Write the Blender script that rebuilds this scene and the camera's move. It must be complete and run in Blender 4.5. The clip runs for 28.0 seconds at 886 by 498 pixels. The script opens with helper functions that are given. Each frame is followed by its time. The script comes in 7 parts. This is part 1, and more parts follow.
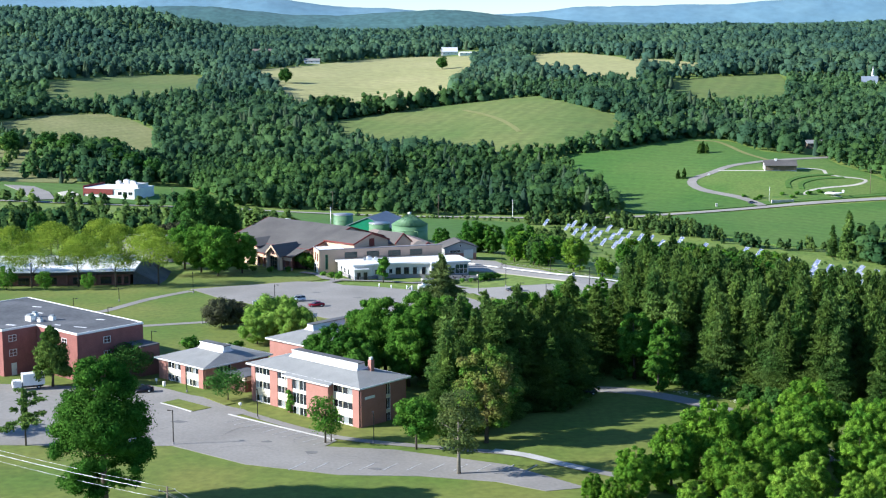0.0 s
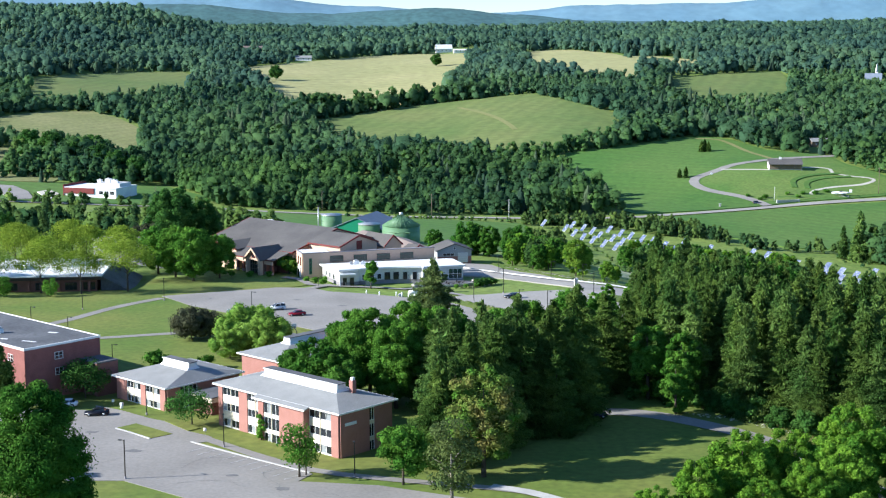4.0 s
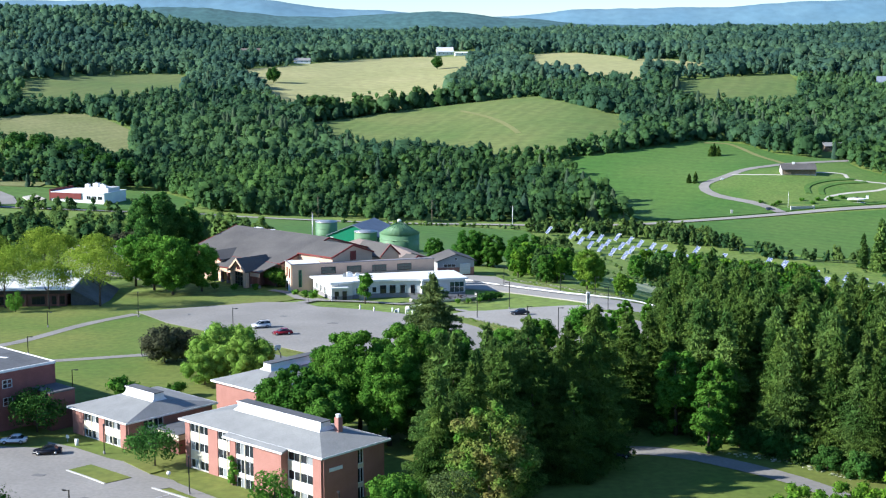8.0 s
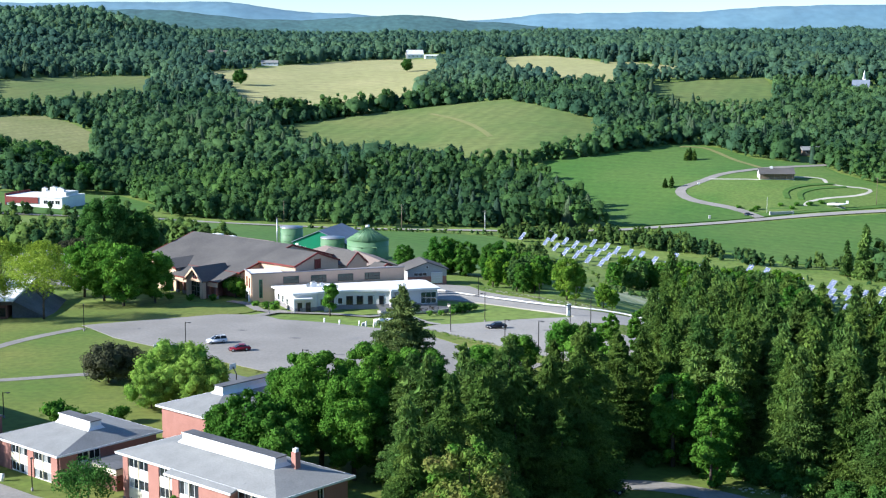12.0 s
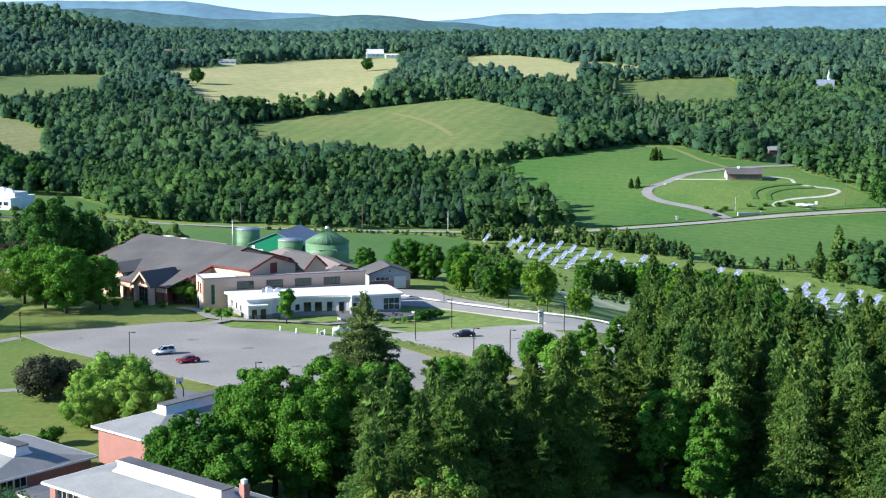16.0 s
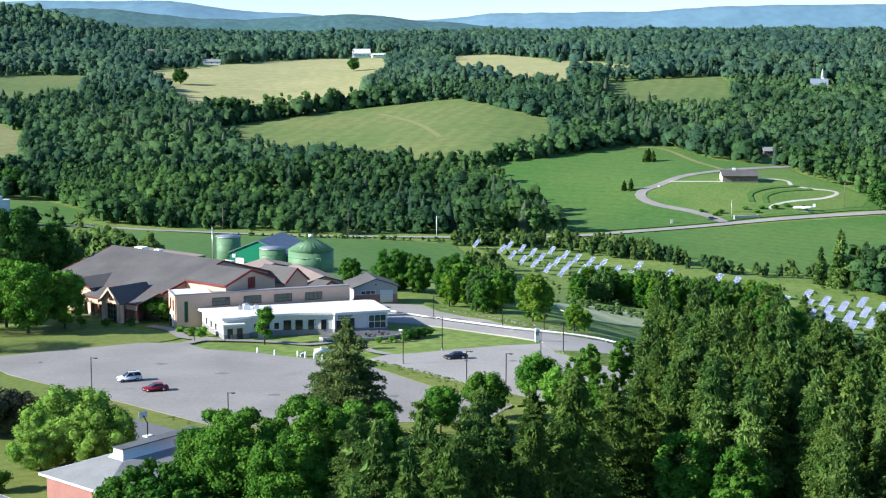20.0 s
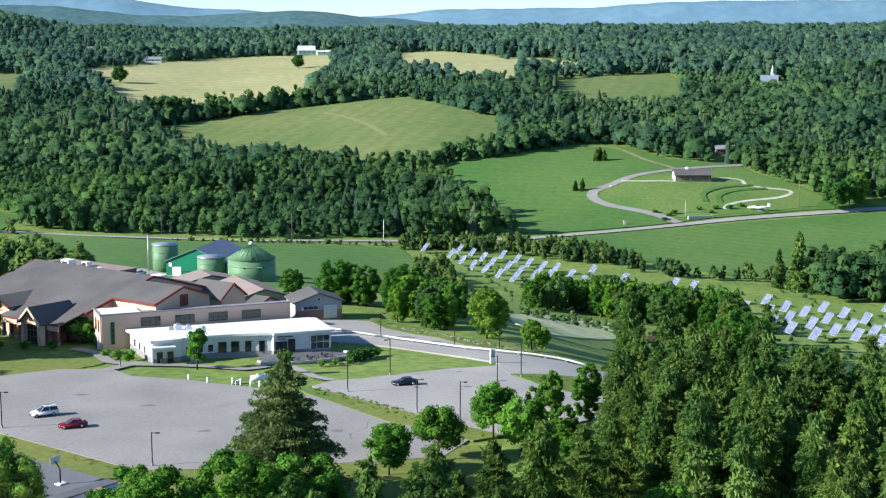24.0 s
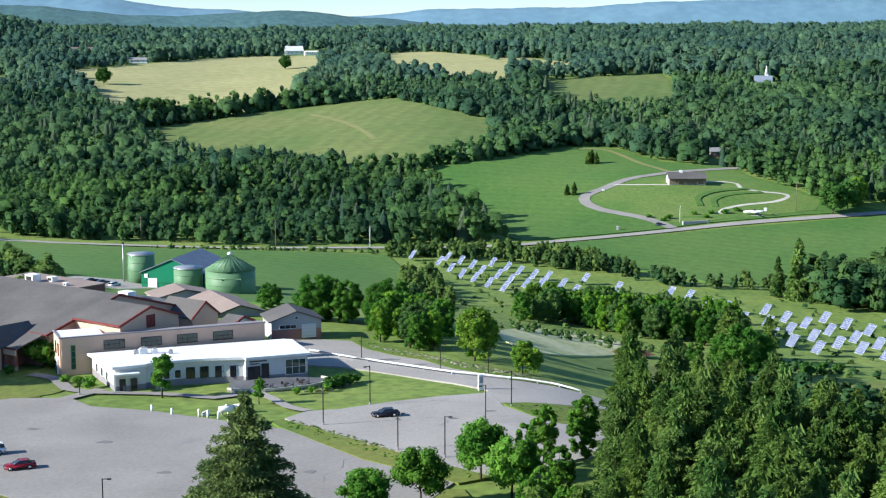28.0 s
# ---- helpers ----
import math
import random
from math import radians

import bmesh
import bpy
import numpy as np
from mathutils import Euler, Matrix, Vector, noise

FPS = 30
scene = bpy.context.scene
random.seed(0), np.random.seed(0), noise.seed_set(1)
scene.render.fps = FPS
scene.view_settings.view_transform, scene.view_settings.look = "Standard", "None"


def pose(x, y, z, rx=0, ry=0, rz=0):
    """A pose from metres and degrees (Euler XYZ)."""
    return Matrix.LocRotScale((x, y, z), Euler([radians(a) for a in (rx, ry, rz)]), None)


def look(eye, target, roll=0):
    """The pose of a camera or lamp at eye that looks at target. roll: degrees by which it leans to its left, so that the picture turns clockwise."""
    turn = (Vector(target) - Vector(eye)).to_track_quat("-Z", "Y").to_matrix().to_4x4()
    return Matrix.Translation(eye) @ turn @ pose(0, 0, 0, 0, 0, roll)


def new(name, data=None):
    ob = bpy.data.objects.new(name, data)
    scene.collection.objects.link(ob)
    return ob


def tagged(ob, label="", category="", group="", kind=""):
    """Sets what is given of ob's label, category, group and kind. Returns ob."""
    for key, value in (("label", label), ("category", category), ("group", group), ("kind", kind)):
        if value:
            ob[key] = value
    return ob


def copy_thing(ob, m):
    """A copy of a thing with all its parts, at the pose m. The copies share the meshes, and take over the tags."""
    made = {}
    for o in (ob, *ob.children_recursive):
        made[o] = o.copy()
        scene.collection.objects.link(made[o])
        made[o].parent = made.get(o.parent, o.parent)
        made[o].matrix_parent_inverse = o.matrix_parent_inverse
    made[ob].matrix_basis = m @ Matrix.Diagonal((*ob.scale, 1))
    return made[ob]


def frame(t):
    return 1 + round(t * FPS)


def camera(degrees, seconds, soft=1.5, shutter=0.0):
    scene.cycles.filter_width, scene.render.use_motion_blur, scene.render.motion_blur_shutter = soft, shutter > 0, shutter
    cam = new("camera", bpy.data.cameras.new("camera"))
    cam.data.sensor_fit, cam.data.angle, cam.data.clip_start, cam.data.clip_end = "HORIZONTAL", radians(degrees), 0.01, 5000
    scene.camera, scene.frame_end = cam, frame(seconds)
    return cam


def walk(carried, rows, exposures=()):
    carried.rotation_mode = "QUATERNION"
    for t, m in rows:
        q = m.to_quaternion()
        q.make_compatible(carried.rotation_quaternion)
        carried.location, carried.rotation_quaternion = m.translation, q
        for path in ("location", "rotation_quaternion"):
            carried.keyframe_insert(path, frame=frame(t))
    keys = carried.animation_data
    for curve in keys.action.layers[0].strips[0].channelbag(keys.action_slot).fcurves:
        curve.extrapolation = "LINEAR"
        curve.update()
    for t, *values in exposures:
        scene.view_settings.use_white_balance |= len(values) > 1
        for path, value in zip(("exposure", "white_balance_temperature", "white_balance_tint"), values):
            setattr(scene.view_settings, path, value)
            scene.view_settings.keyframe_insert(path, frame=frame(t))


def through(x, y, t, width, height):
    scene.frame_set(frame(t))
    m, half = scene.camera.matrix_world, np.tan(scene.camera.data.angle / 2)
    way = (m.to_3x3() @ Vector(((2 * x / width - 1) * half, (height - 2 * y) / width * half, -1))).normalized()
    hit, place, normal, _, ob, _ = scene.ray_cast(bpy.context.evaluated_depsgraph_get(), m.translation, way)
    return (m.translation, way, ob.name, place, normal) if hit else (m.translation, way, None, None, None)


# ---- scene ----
PATH = [  # seconds, x, y, z, yaw, pitch, roll
    (0, -0.00, -0.00, 74.99, 0.000, -8.405, -0.206),
    (0.5, -0.19, 3.89, 74.25, -0.052, -8.399, -0.184),
    (1, -0.21, 7.90, 73.59, -0.094, -8.399, -0.183),
    (1.5, -0.19, 11.98, 72.89, -0.137, -8.407, -0.152),
    (2, -0.11, 16.10, 72.42, -0.159, -8.410, -0.150),
    (2.5, -0.03, 20.30, 72.13, -0.191, -8.428, -0.173),
    (3, 0.21, 24.49, 71.82, -0.204, -8.438, -0.142),
    (3.5, 0.43, 28.70, 71.52, -0.214, -8.425, -0.151),
    (5.5, 0.87, 46.20, 69.87, -0.255, -8.369, -0.142),
    (6, 0.93, 50.38, 69.49, -0.259, -8.342, -0.126),
    (6.5, 0.92, 54.55, 69.10, -0.239, -8.305, -0.112),
    (7, 0.89, 58.77, 68.68, -0.226, -8.274, -0.099),
    (7.5, 0.91, 62.87, 68.31, -0.189, -8.222, -0.123),
    (8, 0.82, 66.67, 67.99, -0.188, -8.215, -0.077),
    (8.5, 0.82, 70.30, 67.69, -0.171, -8.198, -0.082),
    (9, 0.84, 73.84, 67.29, -0.214, -8.174, -0.100),
    (9.5, 0.81, 77.25, 66.95, -0.321, -8.150, -0.083),
    (10, 0.67, 80.56, 66.64, -0.494, -8.124, -0.064),
    (10.5, 0.71, 83.79, 66.24, -0.714, -8.081, -0.049),
    (11, 0.67, 86.77, 65.91, -0.965, -8.051, -0.007),
    (11.5, 0.70, 89.45, 65.62, -1.205, -8.033, 0.067),
    (12, 0.62, 92.08, 65.28, -1.422, -8.028, 0.120),
    (12.5, 0.63, 94.68, 64.96, -1.632, -8.020, 0.122),
    (14.5, 0.27, 105.50, 63.37, -2.590, -8.022, 0.231),
    (15, 0.23, 108.09, 62.95, -2.823, -8.006, 0.216),
    (15.5, 0.18, 110.69, 62.64, -2.982, -7.987, 0.240),
    (16, 0.31, 113.11, 62.76, -3.029, -7.974, 0.257),
    (16.5, 0.46, 115.60, 62.82, -3.058, -7.954, 0.258),
    (17, 0.53, 118.22, 62.83, -3.117, -7.943, 0.239),
    (17.5, 0.71, 121.00, 62.79, -3.166, -7.931, 0.229),
    (18, 0.88, 123.96, 62.67, -3.212, -7.903, 0.160),
    (18.5, 0.85, 127.19, 62.64, -3.299, -7.924, 0.212),
    (19, 0.88, 130.31, 62.66, -3.400, -7.915, 0.175),
    (19.5, 1.09, 133.42, 62.66, -3.467, -7.949, 0.108),
    (20, 1.18, 136.59, 62.74, -3.523, -7.993, 0.125),
    (20.5, 1.37, 139.81, 62.81, -3.588, -8.021, 0.105),
    (21, 1.52, 143.17, 62.82, -3.883, -8.052, 0.138),
    (21.5, 1.42, 146.45, 62.69, -5.154, -8.064, 0.124),
    (23.5, 2.30, 157.49, 63.10, -5.597, -8.120, 0.037),
    (24, 2.71, 160.06, 63.29, -5.648, -8.138, 0.004),
    (24.5, 3.11, 162.62, 63.38, -5.699, -8.139, -0.005),
    (25, 3.45, 165.21, 63.51, -5.752, -8.138, -0.047),
    (25.5, 3.78, 167.80, 63.64, -5.806, -8.149, -0.085),
    (26, 4.19, 170.35, 63.67, -5.853, -8.150, -0.099),
    (26.5, 4.58, 172.94, 63.82, -5.904, -8.163, -0.084),
    (27, 4.99, 175.53, 63.83, -5.958, -8.167, -0.079),
    (27.5, 5.50, 178.14, 63.90, -5.989, -8.168, -0.069),
    (28, 6.02, 180.75, 63.90, -6.022, -8.151, -0.050),
]
cam = camera(34.5, 28.0, soft=1.2)
walk(cam, [(t, pose(x, y, z, 90 + p, 0, w) @ pose(0, 0, 0, 0, 0, r)) for t, x, y, z, w, p, r in PATH],
     exposures=[(0, 1.16, 5700, 9), (20, 1.16, 5800, 9), (25, 1.08, 5850, 9), (28, 1.04, 5850, 9)])
# ---- world ----
world = bpy.data.worlds.new("world")
scene.world = world
world.use_nodes = True
sky = world.node_tree.nodes.new("ShaderNodeTexSky")
sky.sky_type, sky.sun_disc = "NISHITA", False
SUN_UP, SUN_FROM = radians(26), Vector((-0.985, -0.17, 0)).normalized()
sky.sun_elevation = SUN_UP
sky.sun_rotation = math.atan2(SUN_FROM.x, SUN_FROM.y)
sky.altitude, sky.air_density, sky.dust_density, sky.ozone_density = 300, 1.0, 0.0, 5.0
world.node_tree.links.new(sky.outputs[0], world.node_tree.nodes["Background"].inputs[0])
world.node_tree.nodes["Background"].inputs[1].default_value = 0.086
sun = new("sun", bpy.data.lights.new("sun", "SUN"))
sun.data.energy, sun.data.angle, sun.data.color = 5.0, radians(0.55), (1.0, 0.92, 0.79)
to_sun = SUN_FROM * math.cos(SUN_UP) + Vector((0, 0, math.sin(SUN_UP)))
sun.matrix_world = look(to_sun * 100, (0, 0, 0))

# ---- materials ----


def material(name, colour, rough=0.8, other=None, scale=1.0, fine=8.0, amount=0.6, bump=0.0, metal=0.0, coords="Object", detail=6.0,
             grain=0.25, per_object=0.0, stripes=0.0, way=0.0):
    """A surface of two mixed colours: broad noise of the given size and a fine grain, with bump."""
    m = bpy.data.materials.new(name)
    m.use_nodes = True
    t = m.node_tree
    shader = t.nodes["Principled BSDF"]
    shader.inputs["Roughness"].default_value, shader.inputs["Metallic"].default_value = rough, metal
    shader.inputs["Specular IOR Level"].default_value = 0.3
    place = t.nodes.new("ShaderNodeTexCoord") if coords == "Object" else t.nodes.new("ShaderNodeNewGeometry")
    out = place.outputs["Object"] if coords == "Object" else place.outputs["Position"]
    broad, small = t.nodes.new("ShaderNodeTexNoise"), t.nodes.new("ShaderNodeTexNoise")
    broad.inputs["Scale"].default_value, small.inputs["Scale"].default_value = scale, fine
    broad.inputs["Detail"].default_value, small.inputs["Detail"].default_value = detail, 3.0
    t.links.new(out, broad.inputs["Vector"]), t.links.new(out, small.inputs["Vector"])
    ramp = t.nodes.new("ShaderNodeValToRGB")
    ramp.color_ramp.elements[0].position, ramp.color_ramp.elements[1].position = 0.5 - 0.25 * amount, 0.5 + 0.25 * amount
    other = other or tuple(c * 0.75 for c in colour)
    ramp.color_ramp.elements[0].color, ramp.color_ramp.elements[1].color = (*colour, 1), (*other, 1)
    t.links.new(broad.outputs["Fac"], ramp.inputs["Fac"])
    span = t.nodes.new("ShaderNodeMapRange")
    span.inputs["To Min"].default_value, span.inputs["To Max"].default_value = 1 - grain, 1 + grain
    span.inputs["From Min"].default_value, span.inputs["From Max"].default_value = 0.25, 0.75
    t.links.new(small.outputs["Fac"], span.inputs["Value"])
    mul = t.nodes.new("ShaderNodeVectorMath")
    mul.operation = "SCALE"
    t.links.new(ramp.outputs["Color"], mul.inputs[0]), t.links.new(span.outputs[0], mul.inputs["Scale"])
    last = mul.outputs[0]
    if per_object:
        info, fit = t.nodes.new("ShaderNodeObjectInfo"), t.nodes.new("ShaderNodeMapRange")
        fit.inputs["To Min"].default_value, fit.inputs["To Max"].default_value = 1 - per_object, 1 + per_object
        t.links.new(info.outputs["Random"], fit.inputs["Value"])
        again = t.nodes.new("ShaderNodeVectorMath")
        again.operation = "SCALE"
        t.links.new(last, again.inputs[0]), t.links.new(fit.outputs[0], again.inputs["Scale"])
        last = again.outputs[0]
    if stripes:
        turn, wave, dim = t.nodes.new("ShaderNodeMapping"), t.nodes.new("ShaderNodeTexWave"), t.nodes.new("ShaderNodeMapRange")
        turn.inputs["Rotation"].default_value = (0, 0, radians(way))
        wave.inputs["Scale"].default_value, wave.inputs["Distortion"].default_value, wave.inputs["Detail Scale"].default_value = 0.3 / stripes, 6.0, 0.3
        dim.inputs["To Min"].default_value, dim.inputs["To Max"].default_value = 0.95, 1.05
        t.links.new(out, turn.inputs["Vector"]), t.links.new(turn.outputs[0], wave.inputs["Vector"]), t.links.new(wave.outputs["Fac"], dim.inputs["Value"])
        mown = t.nodes.new("ShaderNodeVectorMath")
        mown.operation = "SCALE"
        t.links.new(last, mown.inputs[0]), t.links.new(dim.outputs[0], mown.inputs["Scale"])
        last = mown.outputs[0]
    t.links.new(last, shader.inputs["Base Color"])
    if bump:
        b = t.nodes.new("ShaderNodeBump")
        b.inputs["Strength"].default_value, b.inputs["Distance"].default_value = min(1.0, bump), 0.05
        t.links.new(small.outputs["Fac"], b.inputs["Height"]), t.links.new(b.outputs[0], shader.inputs["Normal"])
    return m


def foliage(name, colour, other, size=6.0, per_object=0.15, through=0.3, tinted=False):
    """Leaves: two greens mixed tree by tree and leaf by leaf, part of the light passing through."""
    # tinted leaves are greyed and blued, part of the far woods' haze
    if tinted:
        colour, other = [(r * 1.05 + 0.004, g * 0.97, b * 1.1 + 0.008) for r, g, b in (colour, other)]
    m = bpy.data.materials.new(name)
    m.use_nodes = True
    t = m.node_tree
    t.nodes.remove(t.nodes["Principled BSDF"])
    geo, noise_a = t.nodes.new("ShaderNodeNewGeometry"), t.nodes.new("ShaderNodeTexNoise")
    noise_a.inputs["Scale"].default_value, noise_a.inputs["Detail"].default_value = 1.0 / size, 2.0
    t.links.new(geo.outputs["Position"], noise_a.inputs["Vector"])
    ramp = t.nodes.new("ShaderNodeValToRGB")
    ramp.color_ramp.elements[0].position, ramp.color_ramp.elements[1].position = 0.36, 0.64
    ramp.color_ramp.elements[0].color, ramp.color_ramp.elements[1].color = (*colour, 1), (*other, 1)
    t.links.new(noise_a.outputs["Fac"], ramp.inputs["Fac"])
    if tinted:
        tone = t.nodes.new("ShaderNodeAttribute")
        tone.attribute_name = "tint"
        ramp.color_ramp.elements[0].position, ramp.color_ramp.elements[1].position = 0.1, 0.9
        t.links.new(tone.outputs["Fac"], ramp.inputs["Fac"])
    leaf, info, add = t.nodes.new("ShaderNodeMapRange"), t.nodes.new("ShaderNodeObjectInfo"), t.nodes.new("ShaderNodeMapRange")
    leaf.inputs["To Min"].default_value, leaf.inputs["To Max"].default_value = (0.86, 1.14) if tinted else (0.68, 1.32)
    add.inputs["To Min"].default_value, add.inputs["To Max"].default_value = 1 - per_object, 1 + per_object
    t.links.new(geo.outputs["Random Per Island"], leaf.inputs["Value"]), t.links.new(info.outputs["Random"], add.inputs["Value"])
    mul = t.nodes.new("ShaderNodeMath")
    mul.operation = "MULTIPLY"
    t.links.new(leaf.outputs[0], mul.inputs[0]), t.links.new(add.outputs[0], mul.inputs[1])
    tint = t.nodes.new("ShaderNodeVectorMath")
    tint.operation = "SCALE"
    t.links.new(ramp.outputs[0], tint.inputs[0]), t.links.new(mul.outputs[0], tint.inputs["Scale"])
    front, back, both = t.nodes.new("ShaderNodeBsdfDiffuse"), t.nodes.new("ShaderNodeBsdfTranslucent"), t.nodes.new("ShaderNodeMixShader")
    both.inputs[0].default_value = through
    t.links.new(tint.outputs[0], front.inputs["Color"]), t.links.new(tint.outputs[0], back.inputs["Color"])
    t.links.new(front.outputs[0], both.inputs[1]), t.links.new(back.outputs[0], both.inputs[2])
    t.links.new(both.outputs[0], t.nodes["Material Output"].inputs["Surface"])
    return m


def glass_dark(name, colour, rough=0.06):
    m = material(name, colour, rough, scale=0.6, amount=0.5, grain=0.05)
    m.node_tree.nodes["Principled BSDF"].inputs["Specular IOR Level"].default_value = 0.6
    return m


M = {}
M["ground"] = material("meadow_grass", (0.092, 0.17, 0.024), 0.95, (0.195, 0.245, 0.052), 0.035, 0.45, 1.1, coords="Position", grain=0.35)
M["lawn"] = material("mown_lawn", (0.078, 0.148, 0.018), 0.95, (0.185, 0.19, 0.042), 0.035, 0.7, 1.0, coords="Position", grain=0.22)
M["hay"] = material("ripe_hay", (0.36, 0.335, 0.15), 0.95, (0.28, 0.285, 0.112), 0.012, 0.12, 1.0, coords="Position", grain=0.18, stripes=16, way=70)
M["pasture"] = material("pasture", (0.08, 0.142, 0.03), 0.95, (0.165, 0.185, 0.056), 0.012, 0.15, 1.2, coords="Position", grain=0.2, stripes=14, way=20)
M["green_field"] = material("green_crop", (0.05, 0.135, 0.019), 0.95, (0.10, 0.168, 0.033), 0.014, 0.3, 1.2, coords="Position", grain=0.2, stripes=9, way=-62)
M["dry_lawn"] = material("dry_mown_grass", (0.075, 0.155, 0.026), 0.95, (0.145, 0.195, 0.045), 0.03, 0.5, 1.0, coords="Position", grain=0.25)
M["dry_meadow"] = material("dry_meadow", (0.15, 0.175, 0.055), 0.95, (0.24, 0.235, 0.10), 0.02, 0.3, 1.2, coords="Position", grain=0.25, stripes=12, way=50)
# pale dry grass, its colour lifted further to make up for tree shade
M["wild_grass"] = material("wild_meadow", (0.30, 0.35, 0.12), 0.95, (0.58, 0.55, 0.34), 0.06, 0.5, 1.0, coords="Position", grain=0.3)
M["asphalt"] = material("weathered_asphalt", (0.217, 0.204, 0.186), 0.9, (0.298, 0.279, 0.255), 0.07, 1.6, 1.0, coords="Position", grain=0.12)
M["asphalt_pale"] = material("sun_bleached_asphalt", (0.275, 0.257, 0.232), 0.9, (0.355, 0.333, 0.302), 0.07, 1.6, 1.0, coords="Position", grain=0.12)
M["asphalt_dark"] = material("dark_asphalt", (0.13, 0.135, 0.14), 0.9, (0.17, 0.17, 0.18), 0.1, 2.5, 1.0, coords="Position", grain=0.1)
M["gravel"] = material("pale_gravel", (0.54, 0.51, 0.43), 0.95, (0.42, 0.40, 0.34), 0.1, 1.0, 1.0, coords="Position", grain=0.15)
M["concrete"] = material("concrete", (0.50, 0.49, 0.46), 0.9, (0.40, 0.39, 0.37), 0.3, 3.0, 0.8, grain=0.1)
M["paint_line"] = material("road_paint", (0.58, 0.57, 0.55), 0.8, (0.32, 0.315, 0.31), 0.8, 5.0, 1.0, coords="Position")
M["brick"] = material("red_brick", (0.38, 0.19, 0.155), 0.9, (0.31, 0.15, 0.12), 0.5, 7.0, 0.9, bump=0.4, grain=0.22)
M["brick_deep"] = material("deep_red_brick", (0.28, 0.115, 0.10), 0.9, (0.21, 0.085, 0.075), 0.5, 7.0, 0.9, bump=0.4, grain=0.25)
M["brick_dark"] = material("brown_brick", (0.22, 0.105, 0.085), 0.9, (0.17, 0.08, 0.065), 0.5, 7.0, 0.9, bump=0.4, grain=0.22)
M["cream"] = material("cream_panel", (0.66, 0.60, 0.46), 0.75, (0.58, 0.52, 0.40), 0.4, 3.0, 0.8, grain=0.06)
M["shingle"] = material("grey_shingles", (0.278, 0.28, 0.274), 0.85, (0.222, 0.224, 0.22), 0.35, 5.0, 0.9, bump=0.3, grain=0.16)
M["shingle_dark"] = material("charcoal_shingles", (0.085, 0.08, 0.078), 0.9, (0.13, 0.122, 0.115), 0.12, 3.0, 0.9, bump=0.3, grain=0.18)
M["shingle_brown"] = material("brown_shingles", (0.30, 0.235, 0.20), 0.9, (0.24, 0.19, 0.165), 0.15, 3.0, 0.9, bump=0.3, grain=0.15)
M["membrane"] = material("dark_roof_membrane", (0.075, 0.078, 0.085), 0.85, (0.14, 0.143, 0.15), 0.12, 1.5, 0.8, grain=0.2)
M["white"] = material("white_paint", (0.80, 0.80, 0.78), 0.6, (0.70, 0.70, 0.69), 0.3, 3.0, 0.8, grain=0.05)
M["white_roof"] = material("white_roof_membrane", (0.78, 0.78, 0.78), 0.7, (0.68, 0.68, 0.685), 0.15, 1.5, 0.7, grain=0.05)
M["tan"] = material("tan_stucco", (0.56, 0.40, 0.30), 0.85, (0.50, 0.355, 0.265), 0.2, 4.0, 0.8, grain=0.07)
M["peach"] = material("peach_stucco", (0.66, 0.47, 0.33), 0.85, (0.60, 0.42, 0.30), 0.2, 4.0, 0.8, grain=0.07)
M["red_trim"] = material("dark_red_trim", (0.20, 0.035, 0.03), 0.6, (0.15, 0.03, 0.025), 0.5, 4.0, 0.7, grain=0.08)
M["grey_wall"] = material("pale_grey_cladding", (0.64, 0.63, 0.60), 0.75, (0.58, 0.57, 0.55), 0.3, 3.0, 0.8, grain=0.06)
M["stone_grey"] = material("grey_stone_base", (0.27, 0.25, 0.26), 0.85, (0.22, 0.205, 0.215), 0.6, 6.0, 0.8, grain=0.15)
M["grey_siding"] = material("grey_siding", (0.40, 0.40, 0.39), 0.8, (0.35, 0.35, 0.34), 0.3, 4.0, 0.8, grain=0.08)
M["green_metal"] = material("green_steel", (0.10, 0.20, 0.10), 0.55, (0.13, 0.235, 0.125), 0.2, 2.0, 0.8, grain=0.08)
M["green_bright"] = material("emerald_sheet_metal", (0.01, 0.20, 0.10), 0.5, (0.015, 0.17, 0.085), 0.2, 2.0, 0.8, grain=0.06)
M["metal"] = material("galvanised_steel", (0.45, 0.46, 0.47), 0.4, (0.36, 0.37, 0.38), 1.0, 6.0, 0.8, metal=0.6, grain=0.1)
M["blue_roof"] = material("slate_blue_roof", (0.20, 0.235, 0.29), 0.6, (0.16, 0.19, 0.24), 0.3, 3.0, 0.8, grain=0.1)
M["iron"] = material("dark_painted_steel", (0.025, 0.022, 0.02), 0.5, (0.04, 0.035, 0.03), 1.0, 6.0, 0.8, grain=0.1)
M["wood"] = material("weathered_wood", (0.22, 0.17, 0.12), 0.9, (0.15, 0.115, 0.085), 0.6, 5.0, 0.8, grain=0.2)
M["bark"] = material("bark", (0.10, 0.08, 0.06), 0.95, (0.06, 0.05, 0.04), 1.0, 6.0, 0.9, bump=0.6, grain=0.25)
M["bark_pale"] = material("pale_bark", (0.26, 0.23, 0.19), 0.95, (0.17, 0.15, 0.12), 1.0, 6.0, 0.9, bump=0.6, grain=0.25)
M["glass"] = glass_dark("window_glass", (0.02, 0.025, 0.03))
M["glass_green"] = glass_dark("green_tinted_glass", (0.03, 0.06, 0.05))
M["glass_pale"] = glass_dark("curtained_glass", (0.30, 0.32, 0.33), 0.2)
M["verge_grass"] = foliage("tall_verge_grass", (0.09, 0.2, 0.02), (0.16, 0.285, 0.035), 3.0, tinted=True)
